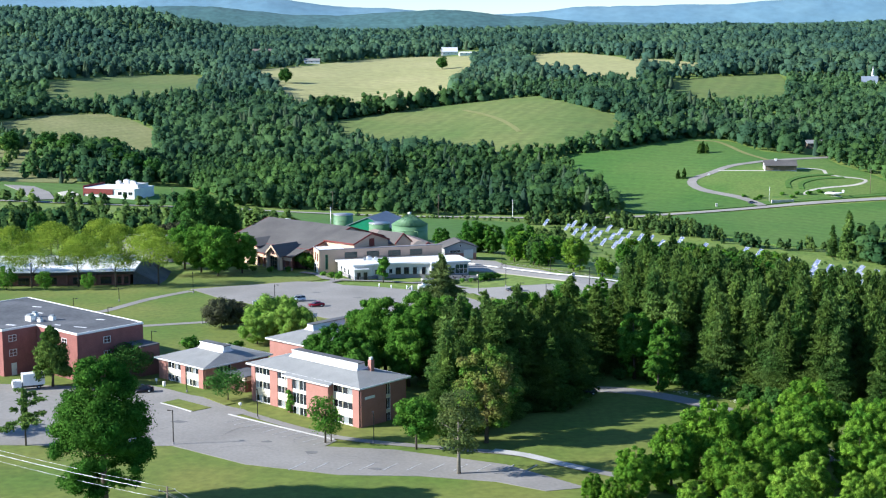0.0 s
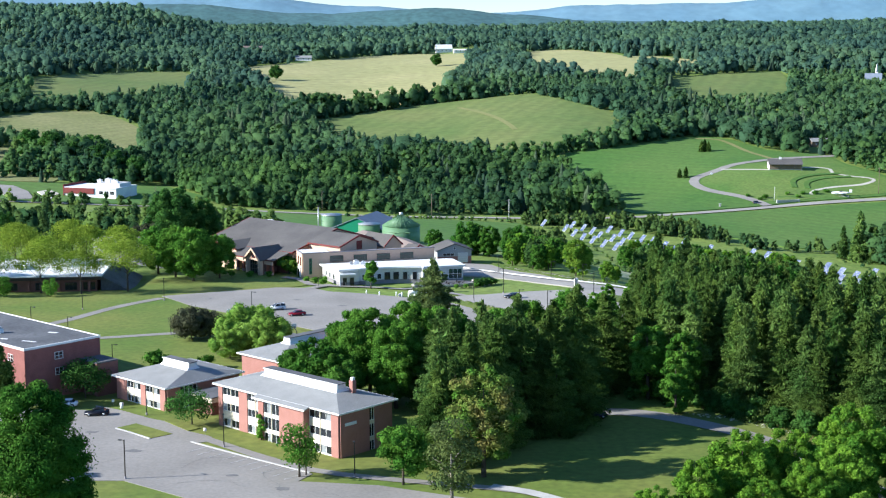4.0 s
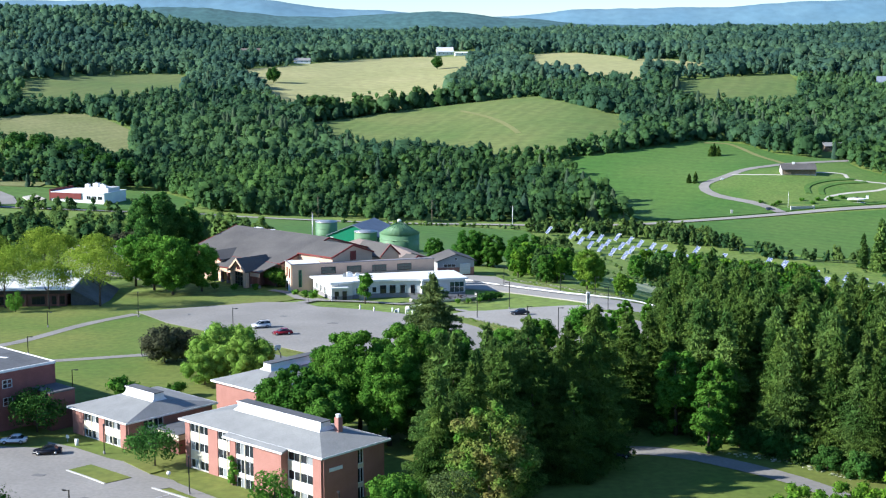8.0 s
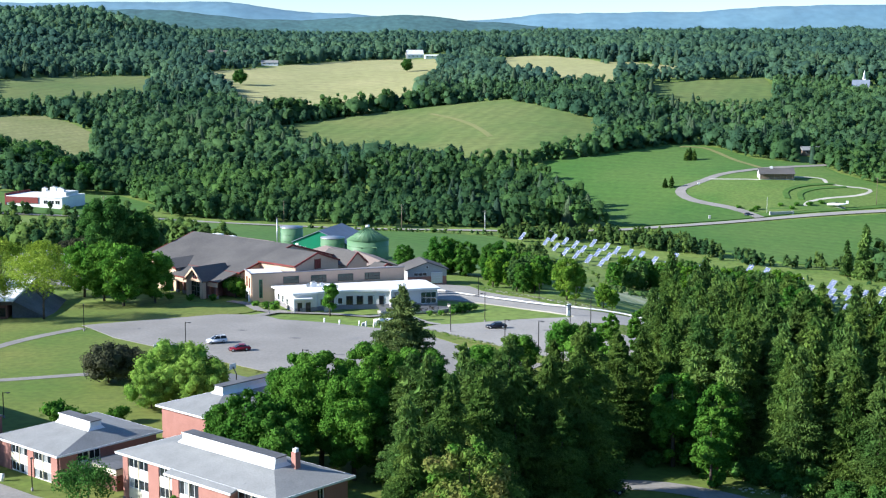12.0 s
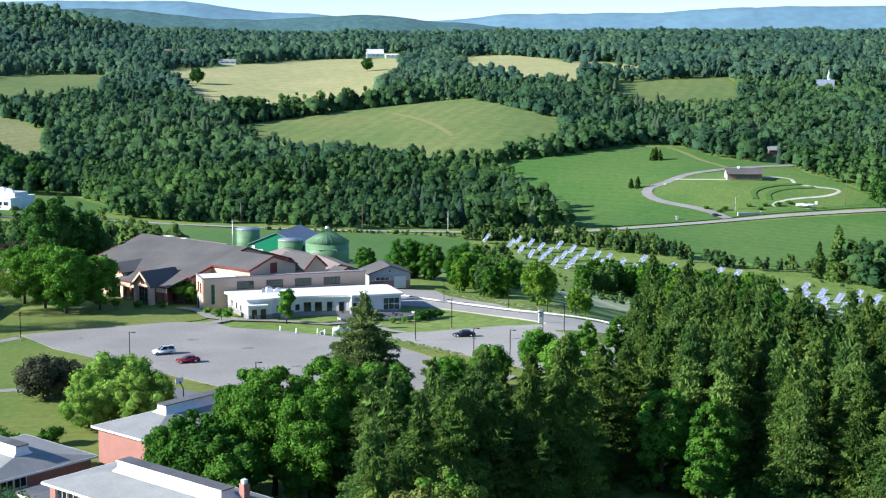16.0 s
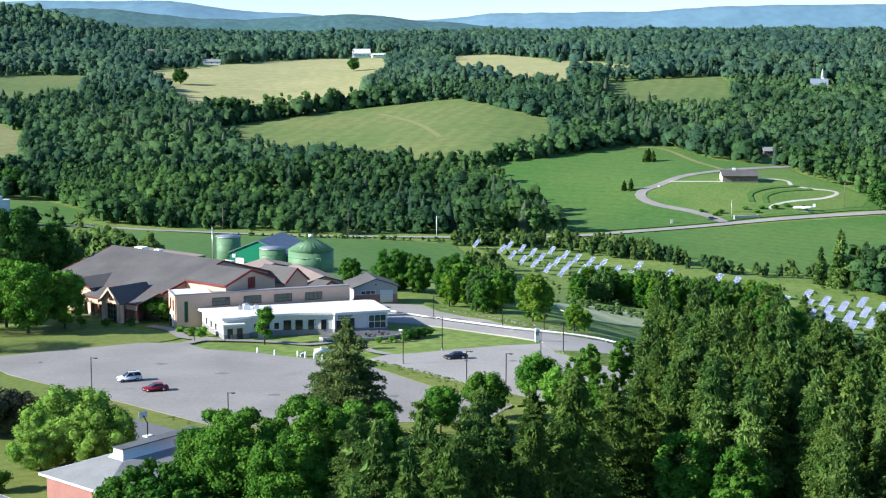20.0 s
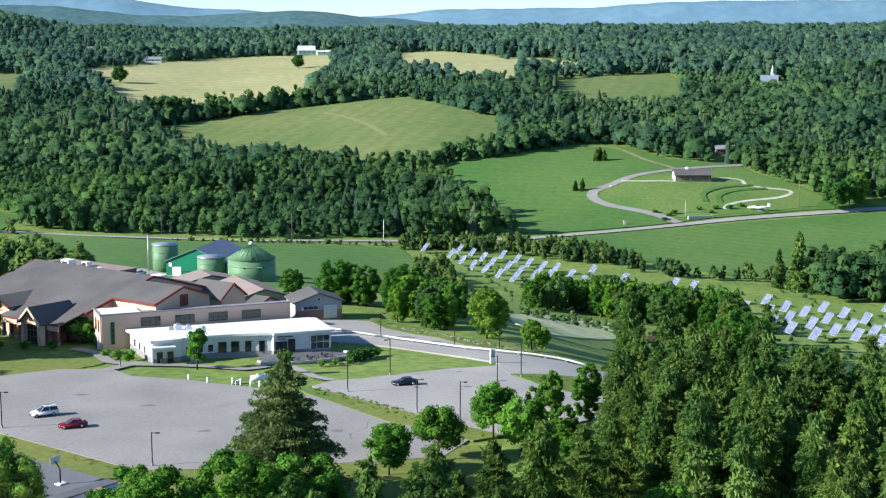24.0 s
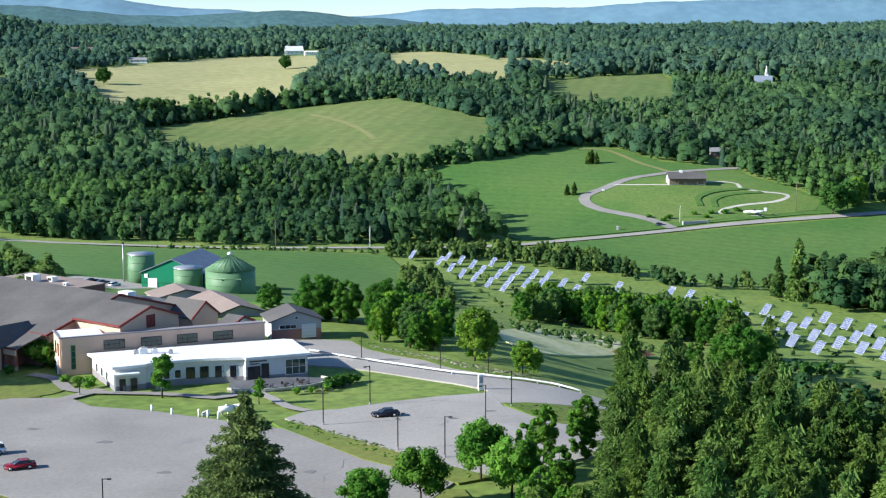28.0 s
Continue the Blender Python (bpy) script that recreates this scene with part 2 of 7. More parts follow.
M["flowers"] = foliage("pale_flower_heads", (0.17, 0.26, 0.055), (0.62, 0.63, 0.46), 3.0, tinted=True)
M["solar"] = glass_dark("solar_cells", (0.115, 0.145, 0.24), 0.15)
M["crack"] = material("old_asphalt_seam", (0.14, 0.137, 0.135), 0.9, (0.19, 0.185, 0.18), 0.3, 3.0, 1.0, coords="Position", grain=0.1)
M["worn_track"] = material("worn_earth_track", (0.225, 0.215, 0.085), 0.95, (0.165, 0.19, 0.06), 0.1, 1.0, 1.0, coords="Position", grain=0.2)
M["dirt"] = material("red_brown_soil", (0.20, 0.10, 0.06), 0.95, (0.14, 0.075, 0.05), 0.6, 3.0, 0.9, grain=0.25)
M["rubber"] = material("tyre_rubber", (0.02, 0.02, 0.02), 0.9, grain=0.1)
M["car_white"] = material("white_car_paint", (0.75, 0.77, 0.80), 0.25, (0.70, 0.72, 0.76), 0.5, grain=0.02)
M["car_red"] = material("dark_red_car_paint", (0.22, 0.012, 0.025), 0.25, (0.18, 0.01, 0.02), 0.5, grain=0.02)
M["car_black"] = material("black_car_paint", (0.012, 0.013, 0.02), 0.25, (0.015, 0.016, 0.024), 0.5, grain=0.02)
M["car_blue"] = material("slate_blue_car_paint", (0.06, 0.08, 0.12), 0.25, (0.05, 0.07, 0.10), 0.5, grain=0.02)
M["lamp_red"] = material("red_lens", (0.30, 0.01, 0.01), 0.3, grain=0.02)
M["leaf_maple"] = foliage("maple_leaves", (0.055, 0.15, 0.02), (0.12, 0.25, 0.034))
M["leaf_deep"] = foliage("deep_green_maple_leaves", (0.04, 0.122, 0.018), (0.088, 0.2, 0.03))
M["leaf_dark"] = foliage("dark_leaves", (0.04, 0.11, 0.024), (0.075, 0.165, 0.035))
M["leaf_lime"] = foliage("lime_green_leaves", (0.11, 0.23, 0.026), (0.215, 0.34, 0.042), 3.0)
M["leaf_bright"] = foliage("bright_leaves", (0.07, 0.175, 0.02), (0.165, 0.3, 0.03), 3.0)
M["leaf_locust"] = foliage("locust_leaves", (0.16, 0.245, 0.028), (0.26, 0.345, 0.045))
M["leaf_willow"] = foliage("willow_leaves", (0.15, 0.275, 0.045), (0.225, 0.35, 0.062))
M["leaf_purple"] = foliage("purple_leaves", (0.055, 0.065, 0.04), (0.085, 0.09, 0.05))
M["leaf_orange"] = foliage("green_and_orange_leaves", (0.08, 0.185, 0.025), (0.17, 0.16, 0.05), 4.0)
M["leaf_olive"] = foliage("olive_leaves", (0.075, 0.115, 0.04), (0.125, 0.165, 0.052))
M["leaf_slope"] = foliage("grey_green_leaves", (0.058, 0.128, 0.036), (0.115, 0.2, 0.052))
M["needle"] = foliage("spruce_needles", (0.047, 0.102, 0.022), (0.125, 0.195, 0.04), 6.0, 0.25, through=0.35)
M["needle_light"] = foliage("light_spruce_needles", (0.085, 0.135, 0.045), (0.155, 0.205, 0.066), 5.0, 0.1, through=0.35)
M["needle_pine"] = foliage("pine_needles", (0.065, 0.131, 0.032), (0.144, 0.224, 0.053), 6.0, 0.22, through=0.35)
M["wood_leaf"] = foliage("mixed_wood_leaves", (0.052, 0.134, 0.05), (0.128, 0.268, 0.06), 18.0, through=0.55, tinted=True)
# haze is put into these two leaf colours, more for the far woods
M["far_haze_leaf"] = foliage("hazed_far_leaves", (0.07, 0.165, 0.108), (0.14, 0.272, 0.125), 40.0, through=0.55, tinted=True)
M["mid_haze_leaf"] = foliage("lightly_hazed_leaves", (0.06, 0.15, 0.072), (0.135, 0.272, 0.085), 25.0, through=0.55, tinted=True)
M["wood_needle"] = foliage("mixed_wood_needles", (0.04, 0.09, 0.045), (0.085, 0.14, 0.06), 14.0, through=0.25, tinted=True)
M["grove_leaf"] = foliage("grove_leaves", (0.04, 0.11, 0.03), (0.15, 0.255, 0.045), 9.0, through=0.35, tinted=True)

# ---- building helpers ----


def part(name, bm, mat, parent=None, label="", at=None):
    """Links a bmesh as one mesh object under a thing or under a part."""
    mesh = bpy.data.meshes.new(name)
    bm.to_mesh(mesh)
    bm.free()
    mesh.materials.append(mat)
    ob = new(name, mesh)
    if at is not None:
        ob.matrix_basis = at
    ob.parent = parent
    return tagged(ob, label) if label else ob


def thing(name, at, label, category, group="", kind=""):
    ob = new(name)
    ob.matrix_basis = at
    return tagged(ob, label, category, group, kind)


BOXES = {}


def box_mesh(sx, sy, sz, mat, bevel=0.0):
    key = (round(sx, 3), round(sy, 3), round(sz, 3), mat.name, bevel)
    if key not in BOXES:
        bm = bmesh.new()
        bmesh.ops.create_cube(bm, size=1.0)
        bmesh.ops.scale(bm, vec=(sx, sy, sz), verts=bm.verts)
        bmesh.ops.translate(bm, vec=(0, 0, sz / 2), verts=bm.verts)
        if bevel:
            bmesh.ops.bevel(bm, geom=bm.edges[:], offset=bevel, segments=2, affect="EDGES")
        mesh = bpy.data.meshes.new("box")
        bm.to_mesh(mesh)
        bm.free()
        mesh.materials.append(mat)
        BOXES[key] = mesh
    return BOXES[key]


def block(name, parent, mat, size, at, turn=0.0, label="", bevel=0.02):
    """A bevelled box that stands on its point `at`."""
    ob = new(name, box_mesh(*size, mat, bevel))
    ob.matrix_basis = pose(*at, 0, 0, turn)
    ob.parent = parent
    return tagged(ob, label) if label else ob


def solid(points, faces):
    bm = bmesh.new()
    vs = [bm.verts.new(p) for p in points]
    for f in faces:
        bm.faces.new([vs[i] for i in f])
    bmesh.ops.recalc_face_normals(bm, faces=bm.faces)
    return bm


def prism(outline, z0, z1):
    """An upright prism over a plan outline."""
    n = len(outline)
    pts = [(x, y, z0) for x, y in outline] + [(x, y, z1) for x, y in outline]
    return solid(pts, [tuple(range(n)), tuple(range(n, 2 * n))] + [(i, (i + 1) % n, n + (i + 1) % n, n + i) for i in range(n)])


def extruded(section, length):
    """A section in the x-z plane, drawn out along y from 0 to length."""
    n = len(section)
    pts = [(x, 0, z) for x, z in section] + [(x, length, z) for x, z in section]
    return solid(pts, [tuple(range(n)), tuple(range(n, 2 * n))] + [(i, (i + 1) % n, n + (i + 1) % n, n + i) for i in range(n)])


def tube(path, radii, sides=8):
    """A tapered round bar along a path."""
    bm, rings = bmesh.new(), []
    path = [Vector(p) for p in path]
    for i, p in enumerate(path):
        way = (path[min(i + 1, len(path) - 1)] - path[max(i - 1, 0)]).normalized()
        side = way.orthogonal().normalized()
        other = way.cross(side)
        rings.append([bm.verts.new(p + (side * math.cos(a) + other * math.sin(a)) * radii[i])
                      for a in (2 * math.pi * k / sides for k in range(sides))])
    for a, b in zip(rings, rings[1:]):
        for k in range(sides):
            bm.faces.new((a[k], a[(k + 1) % sides], b[(k + 1) % sides], b[k]))
    bm.faces.new(rings[0][::-1]), bm.faces.new(rings[-1])
    for f in bm.faces:
        f.smooth = True
    return bm


def merged(*bms):
    out = bmesh.new()
    for bm in bms:
        mesh = bpy.data.meshes.new("piece")
        bm.to_mesh(mesh)
        bm.free()
        out.from_mesh(mesh)
        bpy.data.meshes.remove(mesh)
    return out


def moved(bm, m):
    bmesh.ops.transform(bm, matrix=m, verts=bm.verts)
    return bm


# ---- ground ----
# height profiles running away from the start, one for each line of equal x
Y_KNOTS = (-400, 250, 330, 425, 452, 480, 560, 700, 800, 880, 940, 1000, 1130, 1300, 1500, 1800, 2200, 2700, 3300, 4900)
X_LINES = (-900, -650, -510, -430, -375, -330, -80, 10, 50, 110, 230, 600, 1400)
PROFILES = (
    (8, 6, 4, 2, 1, 0, -4, -10, -14, -14, -12, -8, 4, 25, 45, 72, 118, 100, 95, 100),
    (6.6, 5.1, 3.1, 1.1, -0.4, -1.8, -5.8, -13.6, -17.6, -18.5, -17.5, -13.5, -2.4, 17.3, 40, 62, 112, 96, 92, 98),
    (5.9, 4.6, 2.6, 0.6, -1.1, -2.8, -6.8, -15.7, -19.7, -21.1, -20.5, -16.5, -5.9, 12.9, 37, 59, 116, 92, 88, 95),
    (5.4, 4.3, 2.3, 0.3, -1.6, -3.4, -7.4, -16.8, -20.8, -22.5, -22.3, -18.3, -8, 10.5, 33, 52, 102, 84, 86, 94),
    (5.1, 4.1, 2.1, 0.1, -1.9, -3.8, -7.8, -17.6, -21.6, -23.5, -23.5, -19.5, -9.4, 8.8, 29, 47, 84, 82, 85, 93),
    (4.9, 3.8, 1.9, 0, -2, -3.9, -7.8, -18.1, -22.4, -24.6, -24.6, -20.7, -10.9, 7.3, 25, 45, 70, 81, 84, 92),
    (3, 1, 0.5, 0, -2, -2.2, -5, -20, -28, -32, -32, -30, -22, -2, 16, 38, 59, 78, 82, 88),
    (2, 0.3, 0, 0, -2.2, -2.4, -7, -26, -32, -34, -34, -32, -16, 4, 22, 40, 60, 79, 82, 88),
    (1, 0, 0, -0.4, -2, -3.2, -10, -31, -36, -35, -34, -30, -11, 9, 28, 44, 62, 79, 82, 88),
    (0, -3, -4, -10, -15, -20, -28, -37, -38, -35, -33.5, -27, -6, 14, 34, 48, 63, 80, 83, 88),
    (0, -8, -14, -22, -27, -32, -38, -43, -42, -37, -31, -17, -8, 14, 36, 53, 67, 82, 84, 88),
    (0, -10, -18, -26, -30, -34, -40, -44, -44, -40, -36, -28, -12, 16, 42, 59, 73, 85, 88, 90),
    (5, 0, -8, -16, -20, -24, -30, -34, -34, -30, -26, -18, 0, 24, 46, 64, 78, 88, 90, 92),
)
HEIGHTS = np.array(PROFILES, float)


def ground(x, y):
    """Height of the ground at (x, y), for numbers or arrays."""
    x, y = np.asarray(x, float), np.asarray(y, float)
    total = 0
    reach = 4 + 0.013 * np.abs(y)
    for dx, dy in ((0, 0), (1, 0), (-1, 0), (0, 1), (0, -1), (.7, .7), (-.7, .7), (.7, -.7), (-.7, -.7)):
        px, py = np.clip(x + dx * reach, -899, 1399), np.clip(y + dy * reach * 1.5, -399, 4899)
        i = np.clip(np.searchsorted(X_LINES, px) - 1, 0, len(X_LINES) - 2)
        j = np.clip(np.searchsorted(Y_KNOTS, py) - 1, 0, len(Y_KNOTS) - 2)
        xs, ys = np.array(X_LINES, float), np.array(Y_KNOTS, float)
        u = (px - xs[i]) / (xs[i + 1] - xs[i])
        v = (py - ys[j]) / (ys[j + 1] - ys[j])
        total = total + (HEIGHTS[i, j] * (1 - u) * (1 - v) + HEIGHTS[i + 1, j] * u * (1 - v)
                         + HEIGHTS[i, j + 1] * (1 - u) * v + HEIGHTS[i + 1, j + 1] * u * v)
    return total / 9


def inside(x, y, outline):
    """Which of the points lie inside the outline."""
    x, y = np.asarray(x), np.asarray(y)
    found = np.zeros(x.shape, bool)
    for (ax, ay), (bx, by) in zip(outline, outline[1:] + outline[:1]):
        cross = (ay > y) != (by > y)
        found ^= cross & (x < (bx - ax) * (y - ay) / (by - ay + 1e-12) + ax)
    return found


def ground_sheet():
    ys = np.r_[-400:150:50, 150:560:4, 560:1200:10, 1200:2700:25, 2700:4901:200].astype(float)
    s = np.r_[-6:-1.2:0.4, -1.2:1.2:0.022, 1.2:6.01:0.4]
    s = np.unique(s.round(3))
    X = s[None, :] * (np.maximum(ys, 0)[:, None] * 0.36 + 45)
    X = np.clip(X, -4000, 4000)
    Y = np.repeat(ys[:, None], len(s), 1)
    Z = ground(X, Y)
    n, k = X.shape
    bumps = 0.12 * np.sin(X * 0.21 + 1.3 * np.sin(Y * 0.13)) * np.sin(Y * 0.17 + X * 0.05)
    Z = Z - 0.2 + 0.5 * bumps * (Y < 1200)
    i, j = np.meshgrid(np.arange(n - 1), np.arange(k - 1), indexing="ij")
    a = (i * k + j).ravel()
    quads = np.stack([a, a + 1, a + k + 1, a + k], 1)
    mesh = bpy.data.meshes.new("ground")
    mesh.from_pydata(np.stack([X.ravel(), Y.ravel(), Z.ravel()], 1).tolist(), [], quads.tolist())
    mesh.materials.append(M["ground"])
    mesh.polygons.foreach_set("use_smooth", np.ones(len(quads), bool))
    ob = new("ground", mesh)
    return tagged(ob, "rolling green grassland falling into a valley", "ground", kind="structure")


ground_sheet()


def draped(name, outline, mat, label, category, lift=0.06, step=6.0, kind="structure"):
    """A flat piece of land cover that follows the ground."""
    if outline[0][1] < 520:
        step = min(step, 3.0)
    bm = bmesh.new()
    pts = []
    for (ax, ay), (bx, by) in zip(outline, outline[1:] + outline[:1]):
        n = max(1, int(math.hypot(bx - ax, by - ay) / step))
        pts += [(ax + (bx - ax) * k / n, ay + (by - ay) * k / n) for k in range(n)]
    bm.faces.new([bm.verts.new((x, y, 0)) for x, y in pts])
    bmesh.ops.triangulate(bm, faces=bm.faces[:])
    xs, ys = [p[0] for p in pts], [p[1] for p in pts]
    for axis, lo, hi in ((0, min(xs), max(xs)), (1, min(ys), max(ys))):
        for c in np.arange(lo + step, hi, step):
            co, no = ((c, 0, 0), (1, 0, 0)) if axis == 0 else ((0, c, 0), (0, 1, 0))
            bmesh.ops.bisect_plane(bm, geom=bm.verts[:] + bm.edges[:] + bm.faces[:], plane_co=co, plane_no=no)
    co = np.array([v.co[:2] for v in bm.verts])
    for v, z in zip(bm.verts, ground(co[:, 0], co[:, 1])):
        v.co.z = z + lift
    bmesh.ops.recalc_face_normals(bm, faces=bm.faces)
    if bm.faces and sum(f.normal.z for f in bm.faces) < 0:
        bmesh.ops.reverse_faces(bm, faces=bm.faces)
    for f in bm.faces:
        f.smooth = True
    rim = [e for e in bm.edges if e.is_boundary]
    edge = bmesh.ops.extrude_edge_only(bm, edges=rim)
    for v in edge["geom"]:
        if isinstance(v, bmesh.types.BMVert):
            v.co.z -= lift + 0.25
        elif isinstance(v, bmesh.types.BMFace):
            v.smooth = False
    for e in rim:
        e.smooth = False
    ob = part(name, bm, mat)
    return tagged(ob, label, category, kind=kind)


def curve_points(pts, step=4.0):
    """A smooth line through the points."""
    out = []
    p = [np.array(q, float) for q in pts]
    p = [2 * p[0] - p[1]] + p + [2 * p[-1] - p[-2]]
    for a, b, c, d in zip(p, p[1:], p[2:], p[3:]):
        n = max(2, int(np.linalg.norm(c - b) / step))
        for k in range(n):
            t = k / n
            out.append(0.5 * (2 * b + (c - a) * t + (2 * a - 5 * b + 4 * c - d) * t**2 + (3 * b - a - 3 * c + d) * t**3))
    return out + [p[-2]]


def ribbon(name, pts, width, mat, label, category, lift=0.1, step=4.0, kind="structure", thick=0.0):
    """A road, path or kerb that follows a smooth line over the ground. thick: height of a raised one."""
    line = curve_points(pts, step)
    bm, rows = bmesh.new(), []
    across = (-0.5, -0.17, 0.17, 0.5)
    for i, p in enumerate(line):
        way = line[min(i + 1, len(line) - 1)] - line[max(i - 1, 0)]
        side = np.array([way[1], -way[0]]) / (np.linalg.norm(way) + 1e-9)
        row = []
        for s in across:
            q = p + side * s * width
            row.append((q[0], q[1], float(ground(q[0], q[1])) + lift))
        rows.append(row)
    if thick:
        rows = [[(r[0][0], r[0][1], r[0][2] - lift - 0.1)] + [(x, y, z + thick) for x, y, z in (r[0], r[-1])] + [(r[-1][0], r[-1][1], r[-1][2] - lift - 0.1)] for r in rows]
    vs = [[bm.verts.new(q) for q in r] for r in rows]
    for a, b in zip(vs, vs[1:]):
        for k in range(len(a) - 1):
            bm.faces.new((a[k], b[k], b[k + 1], a[k + 1]))
    if thick:
        bm.faces.new(vs[0]), bm.faces.new(vs[-1])
    bmesh.ops.recalc_face_normals(bm, faces=bm.faces)
    if sum(f.normal.z for f in bm.faces) < 0:
        bmesh.ops.reverse_faces(bm, faces=bm.faces)
    ob = part(name, bm, mat)
    return tagged(ob, label, category, kind=kind)


def at_ground(x, y, turn=0.0, lift=0.0):
    return pose(x, y, float(ground(x, y)) + lift, 0, 0, turn)


# fields, far to near
FIELDS = [
    ("hay_field", [(-236, 1712), (-217, 1742), (-170, 1810), (-135, 1880), (-93, 1956), (-40, 1998), (42, 1964), (34, 1640), (10, 1550), (14, 1400), (-2, 1390), (-65, 1362), (-120, 1350), (-145, 1402), (-172, 1490)], "hay", "pale ripe hay field on the far slope", 0.6),
    ("hay_field", [(110, 1900), (147, 1940), (178, 1912), (216, 1778), (234, 1650), (194, 1420), (163, 1450), (120, 1532), (100, 1561)], "hay", "pale ripe hay field between woods", 0.6),
    ("hay_field", [(228, 1739), (258, 1722), (294, 1644), (262, 1506), (226, 1613)], "hay", "narrow strip of pale hay between woods", 0.6),
    ("pasture", [(-117, 1296), (-65, 1346), (-5, 1376), (45, 1373), (89, 1372), (116, 1318), (154, 1243), (150, 1180), (130, 1118), (96, 1103), (50, 1090), (29, 1112), (-16, 1146), (-80, 1206)], "pasture", "olive green pasture ringed by hedgerows", 0.5),
    ("pasture", [(224, 1446), (274, 1477), (348, 1489), (342, 1421), (308, 1290), (216, 1302)], "pasture", "small green pasture among woods", 0.6),
    ("pasture", [(-411, 1497), (-388, 1558), (-345, 1618), (-289, 1662), (-262, 1600), (-246, 1428), (-290, 1357), (-372, 1330)], "pasture", "narrow green pasture below the hill", 0.6),
    ("pasture", [(-385, 1250), (-372, 1268), (-346, 1301), (-307, 1310), (-276, 1277), (-244, 1224), (-224, 1112), (-240, 1087), (-285, 1120), (-333, 1150), (-385, 1180)], "dry_meadow", "dry green clearing with worn tracks", 0.5),
    ("pasture", [(-400, 1110), (-361, 1121), (-324, 1129), (-294, 1101), (-276, 1072), (-256, 1010), (-258, 988), (-400, 985)], "dry_meadow", "dry pale meadow with single trees", 0.4),
    ("grass_field", [(-330, 905), (-150, 900), (-150, 950), (-180, 985), (-330, 985)], "green_field", "green grass round the white plant", 0.3),
    ("grass_field", [(95, 1088), (127, 1097), (169, 1125), (204, 1149), (230, 1131), (244, 1085), (284, 1062), (286, 1025), (300, 997), (312, 970), (334, 957), (340, 952), (289, 945), (228, 928), (190, 914), (121, 891), (115, 905), (110, 930), (103, 962), (94, 1000)], "green_field", "bright green mown field with a looping drive", 0.3),
    ("crop_field", [(139, 882), (174, 896), (241, 918), (290, 931), (345, 946), (440, 975), (430, 900), (340, 850), (290, 822), (250, 800), (210, 786), (190, 788), (168, 812), (153, 823), (142, 838), (135, 857)], "green_field", "deep green crop field beside the road", 0.3),
    ("grass_field", [(-139, 890), (-100, 874), (-53, 860), (17, 853), (50, 852), (56, 800), (55, 720), (40, 620), (0, 600), (-60, 640), (-135, 850)], "green_field", "green hillside field behind the tanks", 0.2),
    ("meadow", [(58, 530), (62, 514), (75, 534), (92, 570), (108, 603), (113, 623), (108, 640), (96, 640), (78, 622), (66, 580), (60, 552)], "wild_grass", "pale wild meadow with tall dry grass", 0.12),
    ("meadow", [(80, 520), (125, 560), (180, 548), (240, 560), (240, 580), (172, 572), (120, 598)], "lawn", "green grassy track along the slope", 0.1),
]
for name, outline, mat, label, lift in FIELDS:
    draped(name, outline, M[mat], label, "field", lift, 14.0 if outline[0][1] > 1000 else 10.0)

# ---- roads, lots and paths ----
draped("lawn", [(-150, 215), (90, 205), (75, 260), (70, 300), (40, 312), (30, 380), (20, 380), (-28, 372), (-75, 422), (-40, 452), (-36, 460), (-110, 470), (-150, 440)],
       M["lawn"], "mown green lawn between the dormitories", "lawn", 0.02)
draped("parking_lot", [(-120, 300), (-97, 303), (-60, 299), (-57, 290), (-42, 277), (-20, 259), (-22, 255), (-9, 253), (11, 244), (24, 231), (17, 229), (9, 234), (-4, 237), (-18, 237.5), (-35, 243.5), (-50, 255), (-82, 255), (-120, 262)],
       M["asphalt"], "weathered grey asphalt lot with faded bays", "parking lot", 0.10)
draped("parking_lot", [(-77, 428), (-62, 438), (-47, 448), (-36, 447), (-31, 438), (-19, 432), (-13, 427), (4, 415), (16, 396), (29, 383), (24, 374), (14, 372), (-22, 370), (-40, 387), (-66, 411)],
       M["asphalt"], "wide weathered grey asphalt parking lot", "parking lot", 0.10)
draped("parking_lot", [(4, 423), (8, 428.5), (13.6, 429.6), (18.8, 432.6), (24.1, 435.6), (32.9, 439.6), (41.2, 441.6), (43, 432), (43.2, 429.8), (47, 421.8), (51.1, 416.8), (57.8, 415.8), (58, 405), (52, 396), (40, 386), (34.5, 385.5), (29, 391), (20.5, 401), (12.8, 410), (5.4, 419.5)],
       M["asphalt_pale"], "pale grey asphalt lot beyond a planted strip", "parking lot", 0.10)
draped("service_drive", [(0, 507), (12.8, 507.8), (18.7, 505.8), (21.9, 492.8), (27.6, 483.8), (33.2, 477.8), (38.2, 467.8), (43.4, 462.8), (48.3, 457.6), (58, 455), (62.5, 452), (72, 444), (70, 436), (60, 434), (47.8, 433), (43, 432), (41.2, 441.8), (42.5, 443.8), (41.3, 446.8), (36.5, 452.8), (31.4, 457.8), (26.1, 462.8), (20.6, 467.8), (14.9, 471.8), (8.5, 473.8), (4, 486), (0, 498)],
       M["asphalt_pale"], "pale asphalt service drive curving round to the garage", "road", 0.12)
draped("verge", [(43.2, 431.5), (47.8, 432.8), (55, 432.5), (64, 433.5), (66, 424), (58, 415.8), (51, 416.9), (47, 421.8)], M["lawn"], "green verge beyond the lot", "verge", 0.2)
